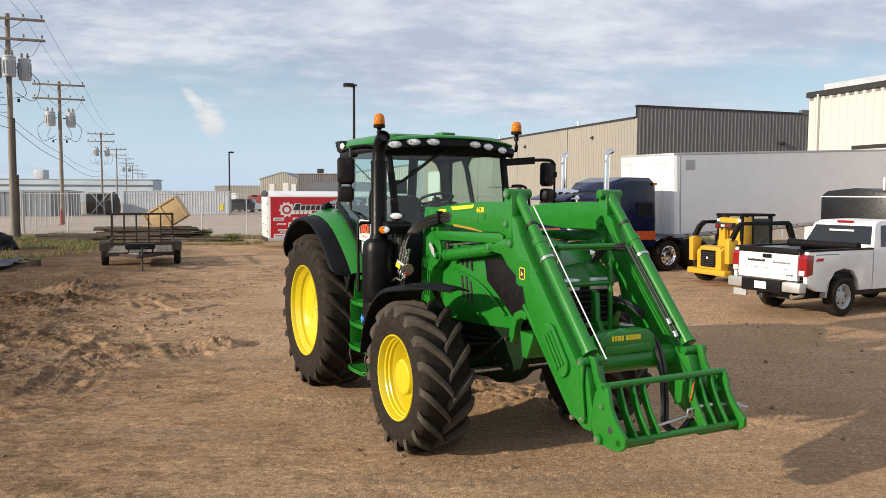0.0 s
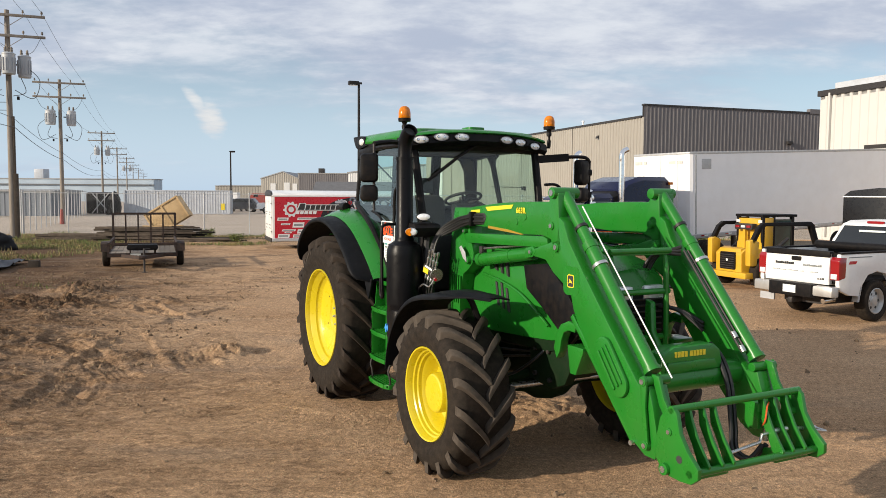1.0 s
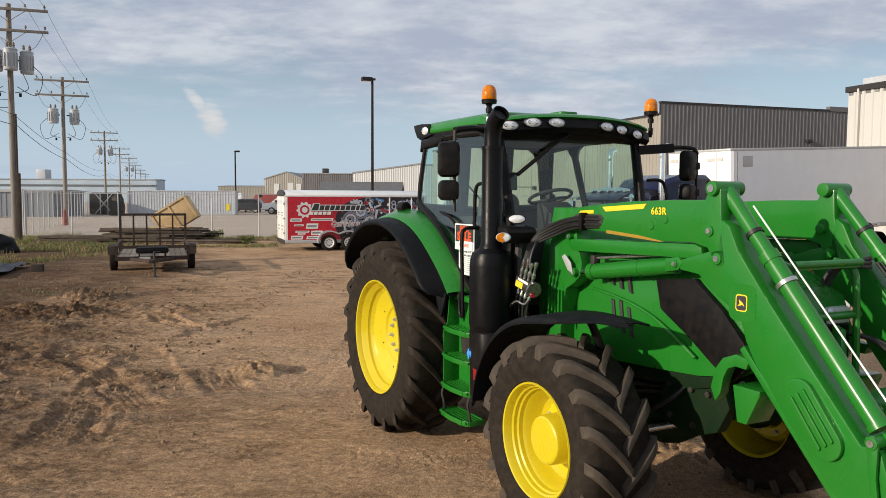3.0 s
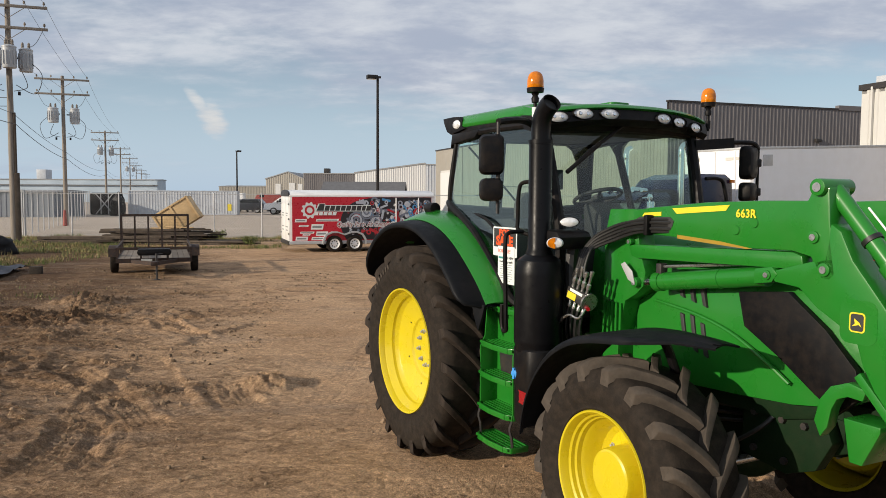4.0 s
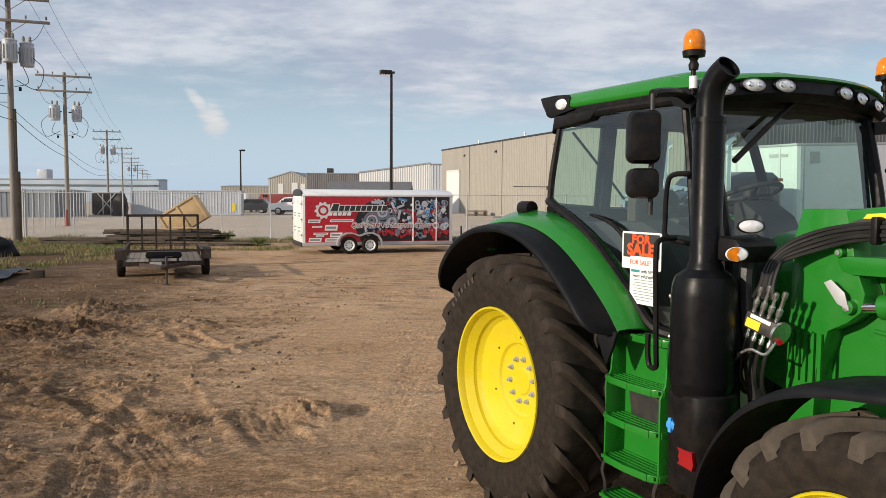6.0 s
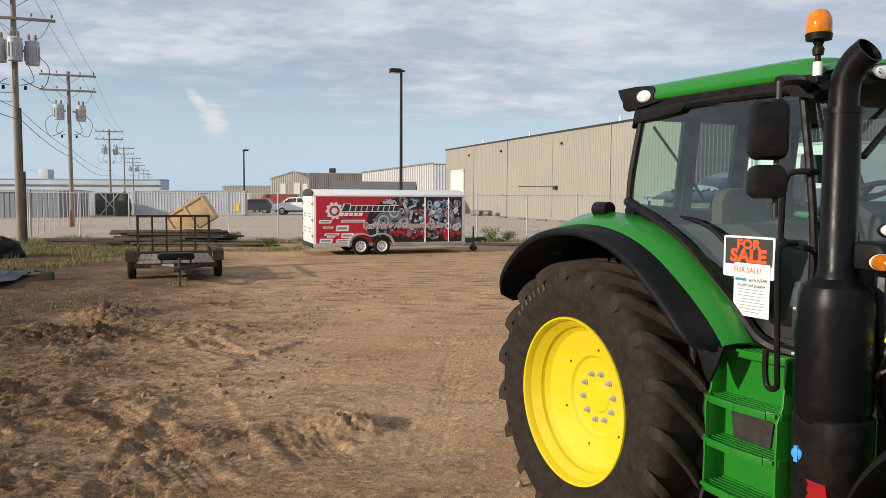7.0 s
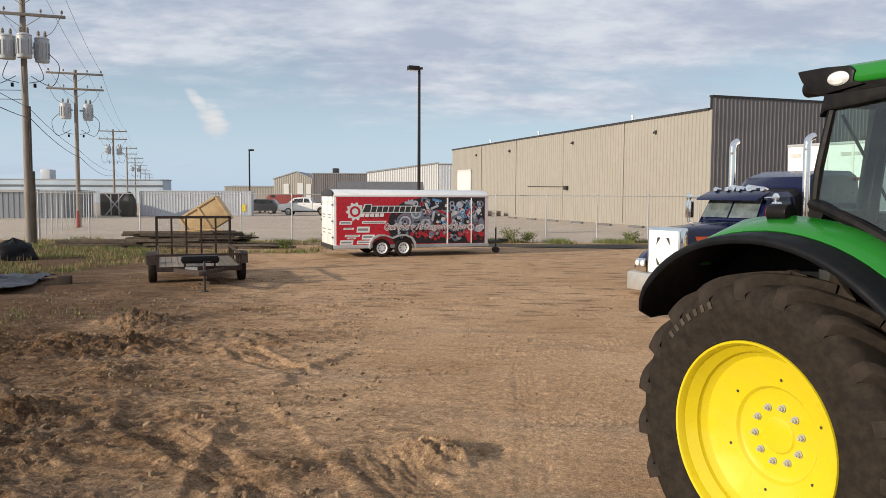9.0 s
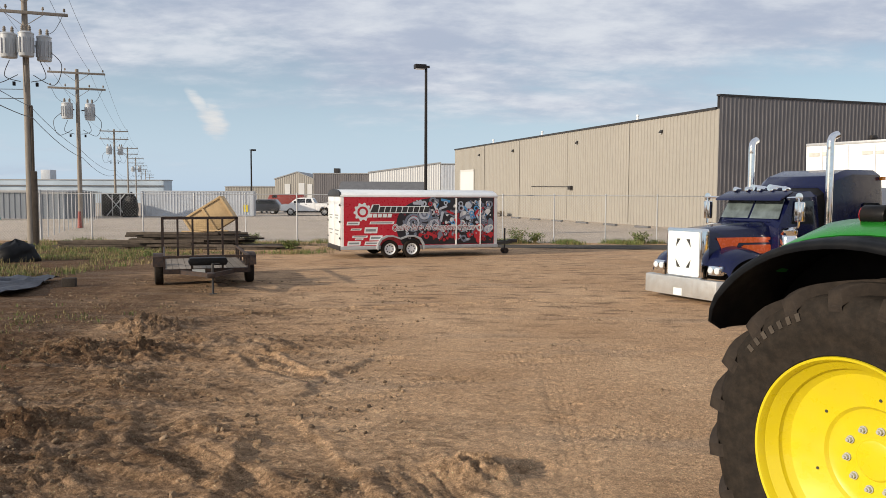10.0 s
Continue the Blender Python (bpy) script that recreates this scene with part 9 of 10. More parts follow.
    bm = B()
    loft(bm, [csec(-2.05, 1.74, 0.92), csec(-2.10, 1.76, 0.95), csec(-2.40, 2.34, 0.97), csec(-2.55, 2.42, 0.98), csec(-3.30, 2.46, 0.98)])
    cb = part("cab", bm, NAVY, th, "navy day cab", sharp=30)
    for y0, y1 in ((-0.84, -0.03), (0.03, 0.84)):
        bm = B()
        q = [V(-2.125, y0, 1.82), V(-2.125, y1, 1.82), V(-2.36, y1 * 0.95, 2.27), V(-2.36, y0 * 0.95, 2.27)]
        q = [p + V(0.014, 0, 0.006) for p in q]
        loft(bm, [q, [p - V(0.02, 0, 0) for p in q]])
        part("windscreen", bm, TRUCKGLASS, cb, "split windscreen with the sky's reflection in its pale colour")
    bm = B()
    prism(bm, [(-2.02, 2.24), (-2.06, 2.30), (-2.45, 2.46), (-2.45, 2.42), (-2.10, 2.26)], -0.95, 0.95, "y")
    part("sun_visor", bm, NAVY, th, bevel=0.006)
    for s in (-1, 1):
        bm = B()
        pts_ = [V(-2.40, s * 0.975, 1.72), V(-3.12, s * 0.99, 1.72), V(-3.12, s * 0.955, 2.24), V(-2.55, s * 0.955, 2.24)]
        loft(bm, [pts_, [p - V(0, s * 0.02, 0) for p in pts_]])
        part("door_window", bm, CARGLASS, cb)
        bm = B()
        box(bm, -3.2, -2.15, min(s * 0.978, s * 0.99), max(s * 0.978, s * 0.99), 1.02, 1.34)
        part("door_stripe", bm, ORANGE, cb)
    for k in range(5):
        y = -0.72 + 0.36 * k
        bm = B()
        revolve(bm, [(0, -0.10), (0.045, -0.08), (0.065, 0.06), (0.06, 0.10), (0, 0.11)], Matrix.Translation((-2.52, y, 2.50)) @ Matrix.Rotation(radians(85), 4, "Y"), 12)
        part("cab_lamp", bm, CHROME, th, "chrome bullet marker lamp")
    for y in (-0.25, 0.25):
        bm = B()
        cyl(bm, (-3.0, y, 2.52), (-2.5, y, 2.54), 0.05, 0.08, 14)
        part("air_horn", bm, CHROME, th)
    # sleeper
    bm = B()
    loft(bm, [csec(-3.55, 2.60, 1.10, 0.80), csec(-3.75, 2.82, 1.12, 0.80), csec(-4.3, 2.98, 1.13, 0.80), csec(-5.30, 2.98, 1.13, 0.80), csec(-5.42, 2.90, 1.10, 0.80)])
    sl = part("sleeper", bm, NAVY, th, "navy sleeper box", sharp=30)
    bm = B()
    loft(bm, [csec(-3.28, 2.44, 0.94, 0.9), csec(-3.58, 2.55, 0.98, 0.9)])
    part("sleeper_boot", bm, BLACK, th)
    for s in (-1, 1):
        bm = B()
        prism(bm, round_rect(0.62, 0.42, 0.06, 4, -4.95, 1.98), s * 1.118, s * 1.128, "y")
        part("sleeper_window", bm, CARGLASS, sl)
        bm = B()
        box(bm, -5.40, -3.6, min(s * 1.13, s * 1.137), max(s * 1.13, s * 1.137), 1.02, 1.30)
        part("sleeper_stripe", bm, ORANGE, sl)
        bm = B()
        box(bm, -5.42, -5.30, min(s * 0.9, s * 1.13), max(s * 0.9, s * 1.13), 2.74, 2.82)
        part("marker_lamp", bm, AMBER, sl)
        bm = B()
        pts_ = smooth_path([(-5.20, 0, 0.85), (-5.45, 0, 1.02), (-5.85, 0, 1.10), (-6.25, 0, 1.02), (-6.45, 0, 0.85)], 4)
        rows = [[V(p.x, s * 0.70, p.z), V(p.x, s * 1.26, p.z)] for p in pts_]
        sheet(bm, rows, 0.02)
        part("rear_fender", bm, NAVY, th, sharp=60)
        for x in (-5.90, -7.20):
            road_wheel(th, x, s * 1.08, 0.50, 0.50, 0.30, s, CHROME, 8)
            road_wheel(th, x, s * 0.74, 0.50, 0.50, 0.28, s, GALV, 0)
    bm = B()
    for y in (-0.42, 0.42):
        beam(bm, (-0.3, y, 0.75), (-7.9, y, 0.80), 0.09, 0.26)
    box(bm, -7.2, -5.6, -0.45, 0.45, 0.95, 1.08)
    for x in (-1.1, -5.9, -7.2):
        cyl(bm, (x, -1.0, 0.50), (x, 1.0, 0.50), 0.08)
    part("chassis", bm, DARKMETAL, th)


semi_truck()


FADEDINK = mat("faded_ink", (0.55, 0.54, 0.50), 0.6, var=0.2)


def box_trailer():
    th = thing("box_trailer", pose(7.70, 25.92, 1.0, 0, -2.5, 30), "long white semi trailer box with rounded nose corner", "trailer")
    L_, W, H = 14.6, 2.6, 2.82
    bm = B()
    prism(bm, [(0.14, 0.0), (L_, 0.0), (L_, W), (0.14, W), (0.04, W - 0.04), (0.0, W - 0.14), (0.0, 0.14), (0.04, 0.04)], 0.10, H - 0.03, "z")
    part("box_body", bm, BOXWHITE, th, "plain white trailer side", sharp=12)
    bm = B()
    prism(bm, [(0.14, -0.015), (L_, -0.015), (L_, W + 0.015), (0.14, W + 0.015), (0.03, W - 0.03), (-0.015, W - 0.14), (-0.015, 0.14), (0.03, 0.03)], H - 0.08, H, "z")
    part("roof_rail", bm, GALV, th, bevel=0.015)
    bm = B()
    prism(bm, [(0.14, -0.015), (L_, -0.015), (L_, W + 0.015), (0.14, W + 0.015), (0.03, W - 0.03), (-0.015, W - 0.14), (-0.015, 0.14), (0.03, 0.03)], 0.0, 0.14, "z")
    part("bottom_rail", bm, GALV, th, bevel=0.015)
    for k in range(12):
        for j, mm in enumerate((REDLENS, PAPER)):
            bm = B()
            box(bm, 0.5 + k * 1.15 + j * 0.16, 0.65 + k * 1.15 + j * 0.16, -0.019, -0.014, 0.06, 0.10)
            part("reflective_tape", bm, mm, th)
    bm = B()
    box(bm, 0.55, 0.98, -0.012, -0.002, 2.25, 2.58)
    part("placard", bm, GALV, th, bevel=0.002)
    bm = B()
    box(bm, 0.24, 0.30, -0.012, -0.001, 0.15, H - 0.1)
    part("corner_seam", bm, GALV, th)
    # nose: vent box and marks
    for y0, y1, z0, z1, mm in ((1.9, 2.45, 2.45, 2.56, FADEDINK), (0.3, 0.9, 2.45, 2.54, FADEDINK)):
        bm = B()
        box(bm, -0.02, -0.001, y0, y1, z0, z1)
        part("text_bar", bm, mm, th)
    for y in (0.55, 1.3, 2.05):
        bm = B()
        box(bm, -0.03, -0.001, y - 0.03, y + 0.03, 0.15, H - 0.1)
        part("nose_rib", bm, WHITEDULL, th)
    # landing gear, tandem
    for y in (0.45, W - 0.45):
        bm = B()
        beam(bm, (2.6, y, 0), (2.6, y, -1.12), 0.12, 0.12, (0, 1, 0))
        box(bm, 2.45, 2.75, y - 0.14, y + 0.14, -1.16, -1.10)
        part("landing_leg", bm, DARKMETAL, th)
    bm = B()
    for y in (0.8, W - 0.8):
        beam(bm, (0.3, y, -0.05), (L_ - 0.3, y, -0.05), 0.1, 0.12)
    part("underframe", bm, DARKMETAL, th)
    for x in (11.6, 12.9):
        bm = B()
        cyl(bm, (x, 0.2, -1.03), (x, W - 0.2, -1.03), 0.07)
        box(bm, x - 0.1, x + 0.1, 0.7, W - 0.7, -1.0, -0.05)
        part("suspension", bm, DARKMETAL, th)
        road_wheel(th, x, 0.18, -1.03, 0.50, 0.30, -1, GALV, 8)
        road_wheel(th, x, W - 0.18, -1.03, 0.50, 0.30, 1, GALV, 8)


box_trailer()


def black_trailer():
    th = thing("black_trailer", pose(12.1, 21.05, 0, 0, 0, 30), "black enclosed trailer with white roof trim behind the pickup", "trailer")
    L_, W = 5.0, 2.1
    bm = B()
    prism(bm, [(0, 0.4), (W, 0.4), (W, 2.44), (W - 0.2, 2.58), (W / 2, 2.66), (0.2, 2.58), (0, 2.44)], 0, L_, "x")
    part("body", bm, mat("black_gloss", (0.012, 0.012, 0.013), 0.3, var=0.1), th, bevel=0.02)
    bm = B()
    box(bm, -0.012, L_, -0.012, W + 0.012, 2.40, 2.43)
    part("trim", bm, WHITEP, th)
    bm = B()
    box(bm, -0.02, L_, -0.02, W + 0.02, 0.32, 0.42)
    part("skirt", bm, DARKMETAL, th)
    for x in (2.2, 3.0):
        for s in (0, 1):
            road_wheel(th, x, s * W, 0.33, 0.33, 0.2, 1 if s else -1, GALV, 6)
    bm = B()
    cyl(bm, (0.25, 0.4, 2.5), (0.25, 0.4, 2.95), 0.03, None, 10)
    part("vent_pipe", bm, WHITEP, th)


black_trailer()


# ---- skid steer ----
TEALGLASS = mat("green_tinted_glass", (0.03, 0.06, 0.055), 0.08, var=0.25, scale=3, spec=0.8)


def skid_steer():
    th = thing("skid_steer", pose(7.30, 21.40, 0, 0, 0, 22), "yellow skid steer loader with black cab and rear grille", "skid steer")
    # x ahead, rear face at 0
    bm = B()
    prism(bm, [(0.02, 0.32), (2.2, 0.30), (2.3, 0.55), (2.1, 0.95), (1.0, 0.98), (0.95, 1.02), (0.15, 1.02), (0.0, 0.9)], -0.48, 0.48, "y")
    part("body", bm, CATY, th, "yellow machine body", bevel=0.04)
    bm = B()
    prism(bm, [(0.0, 0.40), (0.22, 0.36), (0.22, 1.06), (0.05, 1.02)], -0.40, 0.40, "y")
    door = part("rear_door", bm, CATY, th, bevel=0.03)
    bm = B()
    prism(bm, round_rect(0.56, 0.46, 0.04, 4, 0, 0.70), -0.03, 0.03, "x")
    g = part("rear_grille", bm, BLACK, door, "black rear grille", bevel=0.01)
    for k in range(7):
        bm = B()
        box(bm, -0.04, -0.028, -0.25, 0.25, 0.50 + k * 0.058, 0.52 + k * 0.058)
        part("grille_slat", bm, DARKMETAL, g)
    bm = B()
    cyl(bm, (-0.036, 0, 0.72), (-0.042, 0, 0.72), 0.035, None, 14)
    part("round_mark", bm, PAPER, g)
    bm = B()
    box(bm, -0.10, 0.25, -0.75, 0.75, 0.26, 0.42)
    part("rear_counterweight", bm, CATY, th, bevel=0.04)
    for s in (-1, 1):
        bm = B()
        prism(bm, [(0.0, 0.60), (0.22, 0.60), (0.30, 1.22), (0.12, 1.30), (-0.02, 1.26)], s * 0.62, s * 0.80, "y")
        part("arm_tower", bm, CATY, th, bevel=0.03)
        bm = B()
        pts_ = [(0.03, 1.20), (0.26, 1.60), (0.42, 1.72), (2.05, 1.74), (2.16, 1.66), (2.6, 0.55), (2.5, 0.5), (2.02, 1.62), (0.50, 1.63), (0.36, 1.54), (0.15, 1.18)]
        prism(bm, pts_, s * 0.80, s * 0.68, "y")
        part("lift_arm", bm, BLACK, th, bevel=0.015)
        bm = B()
        cyl(bm, (0.4, s * 0.74, 0.72), (1.3, s * 0.74, 1.30), 0.05)
        part("lift_ram", bm, DARKMETAL, th)
        for x in (0.55, 1.75):
            road_wheel(th, x, s * 0.70, 0.40, 0.40, 0.28, s, CATY, 0)
    # cab
    bm = B()
    for x, y in ((0.75, -0.44), (0.75, 0.44), (1.75, -0.44), (1.75, 0.44)):
        beam(bm, (x, y, 0.95), (x - 0.02, y, 1.88), 0.09, 0.09, (0, 1, 0))
    for z in (1.86,):
        box(bm, 0.66, 1.86, -0.50, 0.50, z, z + 0.07)
    c = part("cab_frame", bm, BLACK, th, "black cab cage", bevel=0.015)
    bm = B()
    box(bm, 0.70, 0.78, -0.46, 0.46, 1.0, 1.82)
    part("cab_back", bm, CATY, c, bevel=0.02)
    for s in (-1, 1):
        bm = B()
        box(bm, 1.08, 1.68, s * 0.455 - 0.006, s * 0.455 + 0.006, 1.08, 1.80)
        part("side_glass", bm, TEALGLASS, c)
        bm = B()
        box(bm, 0.76, 1.06, s * 0.47 - 0.02, s * 0.47 + 0.02, 0.98, 1.84)
        part("side_panel", bm, CATY, c, bevel=0.015)
        bm = B()
        box(bm, 1.04, 1.10, s * 0.47 - 0.03, s * 0.47 + 0.03, 0.98, 1.86)
        part("door_post", bm, BLACK, c, bevel=0.01)
    bm = B()
    box(bm, 0.48, 0.64, -0.32, 0.32, 1.52, 1.68)
    lb = part("light_bar", bm, DARKMETAL, th, "grey rear light bar", bevel=0.02)
    for y, mm in ((-0.2, REDLENS), (0.2, REDLENS), (0.0, LENS)):
        bm = B()
        box(bm, 0.462, 0.482, y - 0.07, y + 0.07, 1.57, 1.63)
        part("lamp", bm, mm, lb)
    bm = B()
    beam(bm, (0.55, 0, 1.0), (0.55, 0, 1.54), 0.08, 0.08, (0, 1, 0))
    part("bar_post", bm, CATY, lb)
    bm = B()
    box(bm, 2.35, 2.7, -0.85, 0.85, 0.02, 0.5)
    part("bucket", bm, DARKMETAL, th, bevel=0.03)
    for y in (-0.40, 0.40):
        bm = B()
        box(bm, 0.665, 0.70, y - 0.06, y + 0.06, 1.70, 1.78)
        part("work_lamp", bm, LENS, c)


skid_steer()


# ---- far cars ----
def far_car(x, y, rz, length, h, paint, name, label, boxy=False):
    th = thing(name, pose(x, y, 0, 0, 0, rz), label, "car" if not boxy else "van")
    L_, hw = length, 0.92
    if boxy:
        prof = [(0, 0.35), (L_, 0.35), (L_, 0.95), (L_ - 0.5, 1.15), (L_ - 1.2, h), (0.05, h)]
    else:
        prof = [(0, 0.35), (L_, 0.35), (L_, 0.85), (L_ - 0.2, 0.95), (L_ - 1.25, 1.05), (L_ - 2.0, h), (0.6, h), (0.05, 1.05)]
    bm = B()
    prism(bm, prof, -hw, hw, "y")
    b = part("body", bm, paint, th, bevel=0.06)
    for s in (-1, 1):
        bm = B()
        prism(bm, [(0.5 if not boxy else L_ - 2.2, h - 0.5), (L_ - 1.45, h - 0.5), (L_ - 1.95 if not boxy else L_ - 1.55, h - 0.12), (0.75 if not boxy else L_ - 2.1, h - 0.12)], s * hw, s * (hw + 0.012), "y")
        part("side_window", bm, CARGLASS, b)
        for wx in (0.85, L_ - 0.9):
            road_wheel(th, wx, s * 0.82, 0.34, 0.34, 0.22, s, GALV, 0)
    return th


DARKCAR = mat("dark_car_paint", (0.02, 0.022, 0.028), 0.25, var=0.05, coat=0.4)
REDCAR = mat("red_truck_paint", (0.22, 0.03, 0.02), 0.35, var=0.06, coat=0.2)
far_car(-21.2, 112, 180, 4.6, 1.6, WHITEP, "car", "white car parked on the far lot behind the fence")
far_car(-23.0, 97, 180, 4.6, 1.7, DARKCAR, "car", "dark car parked beside the container")
far_car(-27.0, 100, 90, 4.4, 1.6, DARKCAR, "car", "dark hatchback parked beside the container")
far_car(-24.0, 118, 180, 6.0, 2.3, REDCAR, "truck", "red flatbed truck parked on the far lot", True)
far_car(-33.0, 126, 180, 5.0, 2.4, WHITEP, "van", "white van parked far behind the container", True)
for x, y, rz in ((-38, 128, 180), (-19, 132, 180), (-44, 128, 180)):
    far_car(x, y, rz, 4.6, 1.6, DARKCAR if x < -30 else WHITEP, "car", "small car parked far off in the lot")
# low stack of pallets by the warehouse
for k in range(4):
    bm = B()
    box(bm, 0, 2.2, 0, 1.2, 0.03 + k * 0.18, 0.16 + k * 0.18)
    tagged(part("pallet", bm, DARKMETAL, None, m=pose(4.4, 92.5, 0, 0, 0, -70)), "dark pallet stacked against the beige warehouse", "pallet", "pallets by the warehouse")

# ---- weeds and grass ----
GRASSMATS = [mat("grass_green", (0.115, 0.15, 0.038), 0.8, var=0.3, scale=1.5, rand=0.4, island=True), mat("grass_straw", (0.25, 0.20, 0.085), 0.85, var=0.25, scale=1.5, rand=0.35, island=True)]


def blades(name, spots, material, label, seed, tall=(0.04, 0.19)):
    """Tufts of bent blades; spots: x, y, spread, blades, height factor."""
    rs = random.Random(seed)
    co, fa = [], []
    for x, y, spread_, n, hf in spots:
        for _ in range(n):
            a, r = rs.uniform(0, 2 * math.pi), spread_ * math.sqrt(rs.random())
            bx, by = x + r * math.cos(a), y + r * math.sin(a)
            h = rs.uniform(*tall) * hf
            w = rs.uniform(0.004, 0.010)
            d = rs.uniform(0, 2 * math.pi)
            lean = rs.uniform(0.1, 0.7) * h
            px_, py_ = math.cos(d) * w, math.sin(d) * w
            lx_, ly_ = -math.sin(d) * lean, math.cos(d) * lean
            i = len(co)
            co += [(bx - px_, by - py_, -0.01), (bx + px_, by + py_, -0.01), (bx + lx_ * 0.35 + px_ * 0.8, by + ly_ * 0.35 + py_ * 0.8, h * 0.6), (bx + lx_ * 0.35 - px_ * 0.8, by + ly_ * 0.35 - py_ * 0.8, h * 0.6), (bx + lx_, by + ly_, h)]
            fa += [(i, i + 1, i + 2, i + 3), (i + 3, i + 2, i + 4)]
    me = bpy.data.meshes.new(name)
    me.from_pydata(co, [], fa)
    me.materials.append(material)
    return tagged(new(name, me), label, "grass", kind="stuff")


def scatter(rs, n, x0, x1, y0, y1, keep):
    out = []
    while len(out) < n:
        x, y = rs.uniform(x0, x1), rs.uniform(y0, y1)
        if keep(x, y) > rs.random():
            out.append((x, y))
    return out


def patchy(x, y, f, off):
    return max(0.0, min(1.0, 1.6 * noise.noise(V(x * f, y * f, off)) + 0.45))


rs_ = random.Random(11)
# band of weeds in front of the fence, thicker towards the pole
band = scatter(rs_, 700, -24, -8.5, 36.0, 44.2, lambda x, y: patchy(x, y, 0.35, 1.0) * (0.12 if -20.5 < x < -10 and 36.8 < y < 40 else 1))
west = scatter(rs_, 1000, -27, -13.5, 27.5, 39, lambda x, y: patchy(x, y, 0.3, 2.0) * min(1, max(0.0, (-13.0 - x) / 4)))
right = scatter(rs_, 420, -2.0, 16, 42.6, 44.4, lambda x, y: patchy(x, y, 0.5, 3.0))
near = scatter(rs_, 150, -15, -9.3, 15.5, 22, lambda x, y: patchy(x, y, 0.5, 4.0) * max(0, (-8.5 - x) / 6))
allspots = [(x, y, 0.30, 22, 0.5 + 0.9 * patchy(x, y, 0.9, 6.0)) for x, y in band + west] + [(x, y, 0.16, 9, 0.55) for x, y in near]
blades("grass", allspots[::2], GRASSMATS[0], "green weeds and grass tufts on the dirt by the fence", 1)
blades("dry_grass", allspots[1::2], GRASSMATS[1], "dry straw-coloured grass tufts on the dirt", 2)
blades("roadside_grass", [(x, y, 0.25, 22, 1.5) for x, y in right], GRASSMATS[0], "green weeds growing along the chain-link fence", 3)
blades("roadside_dry_grass", [(x + 0.2, y - 0.2, 0.3, 8, 1.2) for x, y in right], GRASSMATS[1], "dry weeds growing along the chain-link fence", 4)


def leafy_bush(x, y, r, h, seed):
    th = thing("bush", pose(x, y, 0), "leafy green weed bush at the fence foot", "bush", "fence bushes")
    rs = random.Random(seed)
    bm = B()
    tips = []
    for k in range(14):
        a = rs.uniform(0, 2 * math.pi)
        t = V(r * rs.uniform(0.2, 0.9) * math.cos(a), r * rs.uniform(0.2, 0.9) * math.sin(a), h * rs.uniform(0.6, 1.0))
        tube(bm, [V(0, 0, -0.02), t * 0.5 + V(0, 0, 0.08), t], 0.008, 4)
        tips.append(t)
    part("stem", bm, GRASSMATS[1], th)
    co, fa = [], []
    for _ in range(520):
        t = rs.choice(tips) * rs.uniform(0.35, 1.05) + V(rs.uniform(-0.12, 0.12), rs.uniform(-0.12, 0.12), rs.uniform(-0.06, 0.08))
        s = rs.uniform(0.03, 0.06)
        q = Euler((rs.uniform(-1, 1), rs.uniform(-1, 1), rs.uniform(0, 6.3))).to_matrix()
        i = len(co)
        co += [tuple(t + q @ V(-s, 0, 0)), tuple(t + q @ V(0, -s * 0.45, 0)), tuple(t + q @ V(s, 0, 0)), tuple(t + q @ V(0, s * 0.45, 0))]
        fa.append((i, i + 1, i + 2, i + 3))
    me = bpy.data.meshes.new("leaves")
    me.from_pydata(co, [], fa)
    me.materials.append(GRASSMATS[0])
    ob = new("leaves", me)
    ob.parent = th
    tagged(ob, kind="stuff")


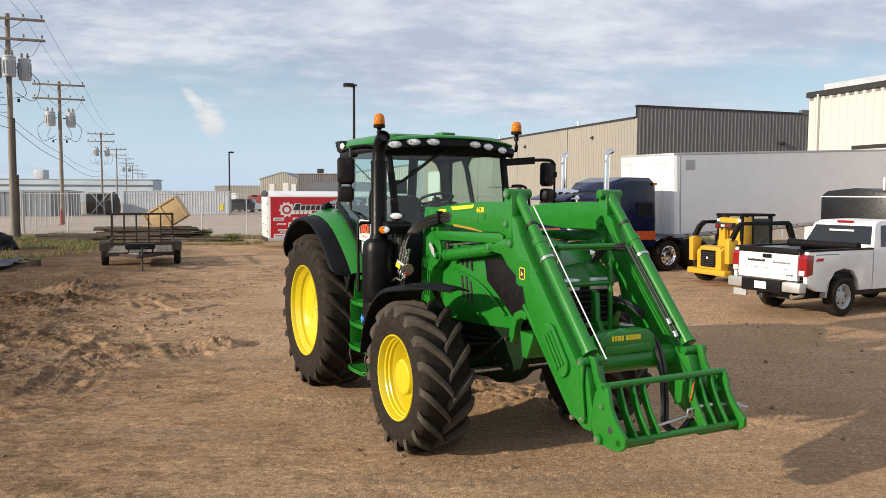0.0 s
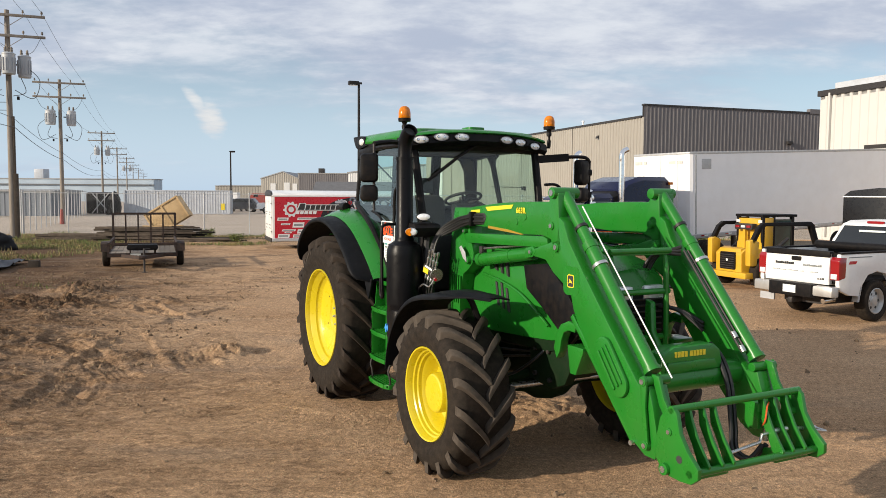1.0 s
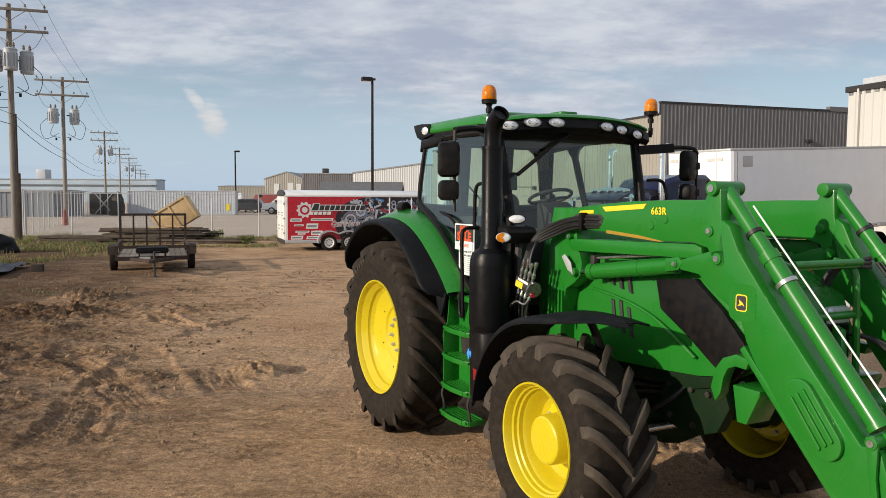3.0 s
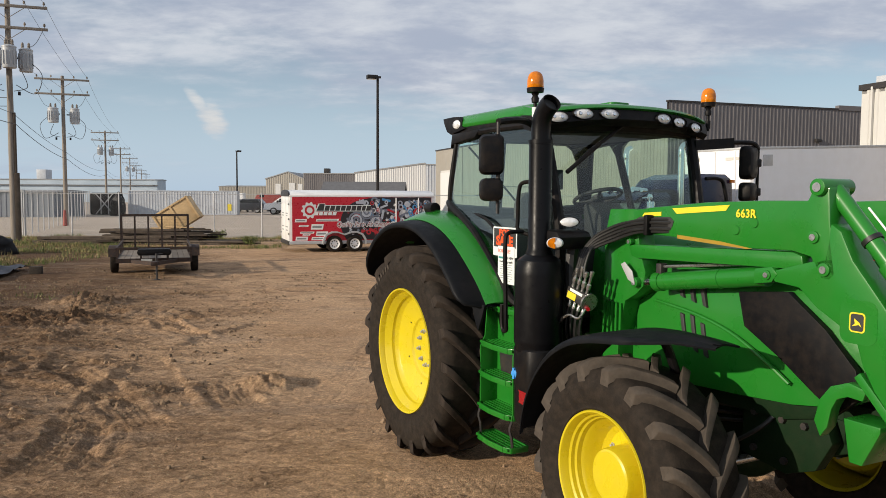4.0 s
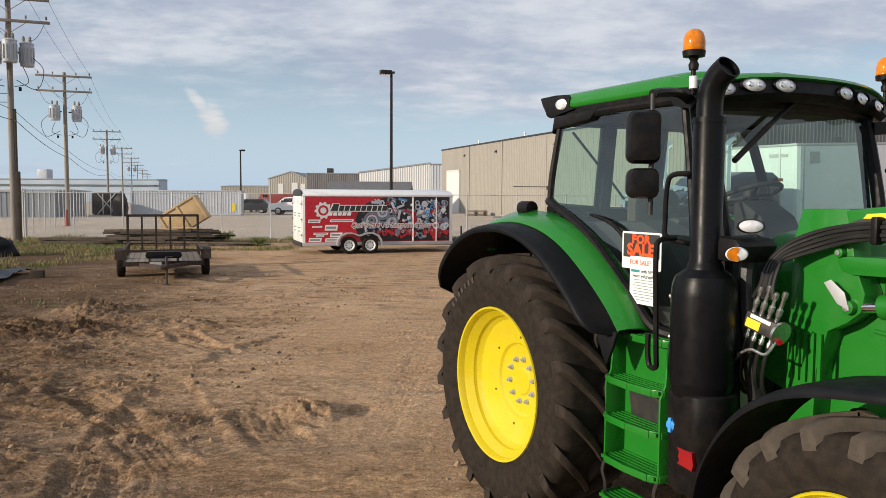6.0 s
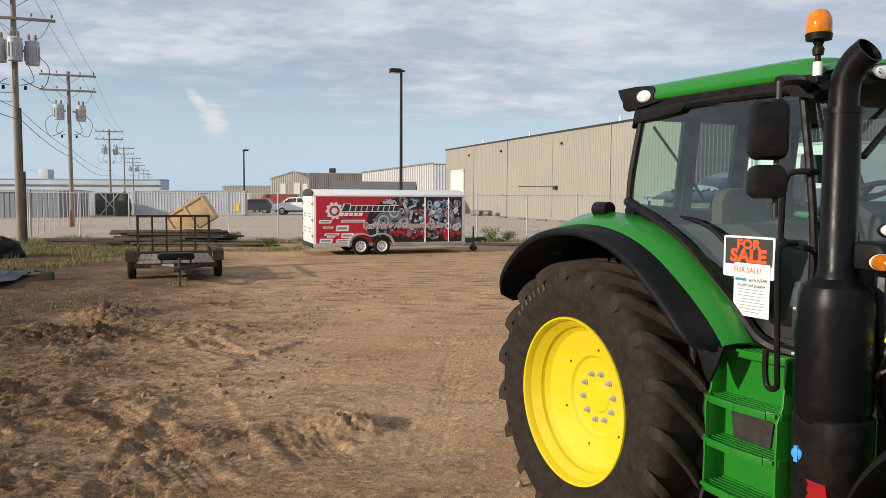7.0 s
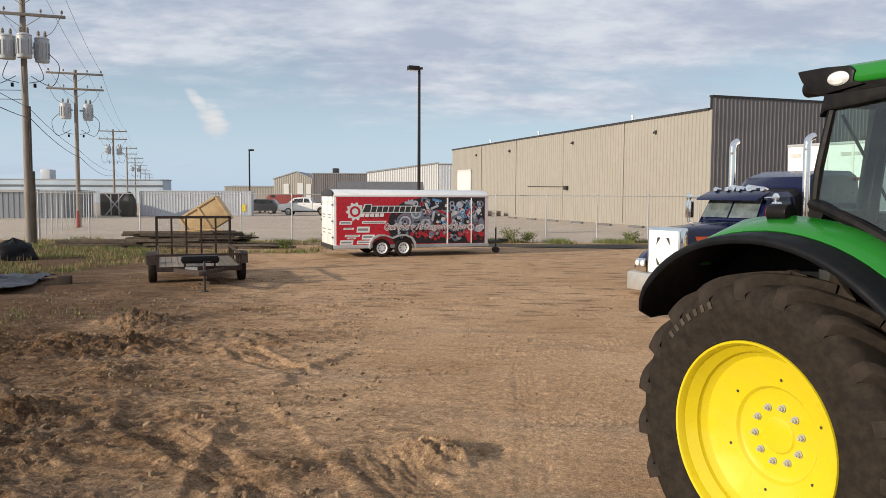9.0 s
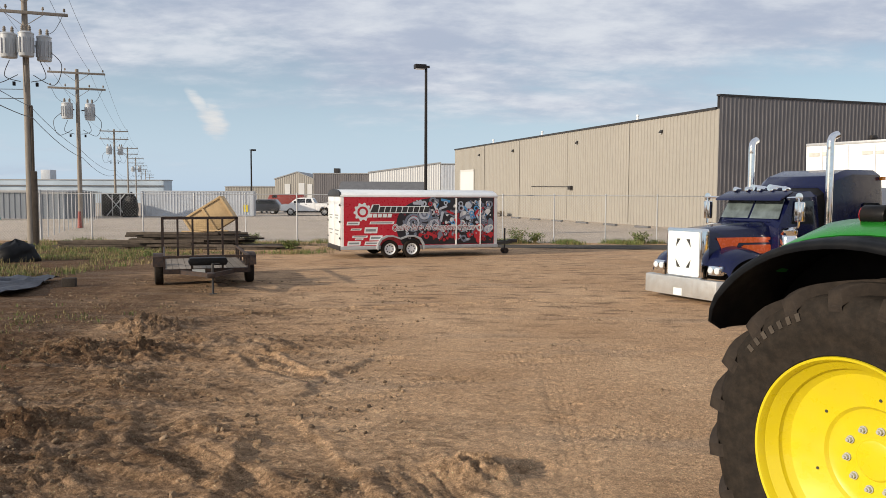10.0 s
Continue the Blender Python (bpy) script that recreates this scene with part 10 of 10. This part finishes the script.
for k, (x, y, r, h) in enumerate(((-0.4, 43.4, 0.75, 0.75), (0.5, 43.6, 0.6, 0.55), (5.6, 43.7, 0.7, 0.55), (-13.0, 42.8, 0.6, 0.5), (-10.2, 38.2, 0.4, 0.4), (9.2, 43.6, 0.8, 0.6))):
    leafy_bush(x, y, r, h, 20 + k)

# dark strip of old asphalt in front of the fence
slab("road", [(-3.0, 40.6), (4.0, 39.8), (24.0, 37.2), (24.0, 42.4), (4.0, 42.5), (-3.0, 42.2)], -0.1, 0.03, ground_mat("old_asphalt", (0.12, 0.105, 0.088), (0.085, 0.075, 0.065), 0.5), "strip of worn dark asphalt by the fence", "road")


# ---- stones and clods on the dirt ----
def clods():
    rs = random.Random(21)
    co, fa = [], []
    ico = B()
    bmesh.ops.create_icosphere(ico, subdivisions=1, radius=1.0)
    ico.verts.ensure_lookup_table()
    base = [v.co.copy() for v in ico.verts]
    faces = [[v.index for v in f.verts] for f in ico.faces]
    ico.free()
    pts_ = []
    while len(pts_) < 11000:
        x, y = rs.uniform(-13, 7.5), rs.uniform(3.2, 27)
        w = 0.12 + (0.88 if x < -4.2 else 0.0)
        if patchy(x, y, 0.7, 9.0) * w > rs.random():
            pts_.append((x, y))
    xs_, ys_ = np.array([p[0] for p in pts_]), np.array([p[1] for p in pts_])
    zs_ = ground_height(xs_, ys_)
    for (x, y), z in zip(pts_, zs_):
        s = (0.004 + 0.020 * rs.random() ** 5) if rs.random() < 0.93 else rs.uniform(0.018, 0.045)
        q = Euler((rs.uniform(0, 6), rs.uniform(0, 6), rs.uniform(0, 6))).to_matrix()
        sc = V(rs.uniform(0.7, 1.3), rs.uniform(0.7, 1.3), rs.uniform(0.5, 0.9))
        i = len(co)
        for b in base:
            j = 1 + rs.uniform(-0.18, 0.18)
            p = q @ V(b.x * sc.x * j, b.y * sc.y * j, b.z * sc.z * j) * s
            co.append((x + p.x, y + p.y, z + p.z))
        fa += [[i + k for k in f] for f in faces]
    me = bpy.data.meshes.new("soil_clods")
    me.from_pydata(co, [], fa)
    me.materials.append(mat("clod_soil", (0.22, 0.155, 0.10), 0.95, var=0.2, scale=4, bump=0.3, bscale=90, spec=0.1, rand=0.35, island=True))
    tagged(new("soil_clods", me), "loose brown clods and pebbles strewn on the dirt", "soil clods", kind="stuff")


clods()
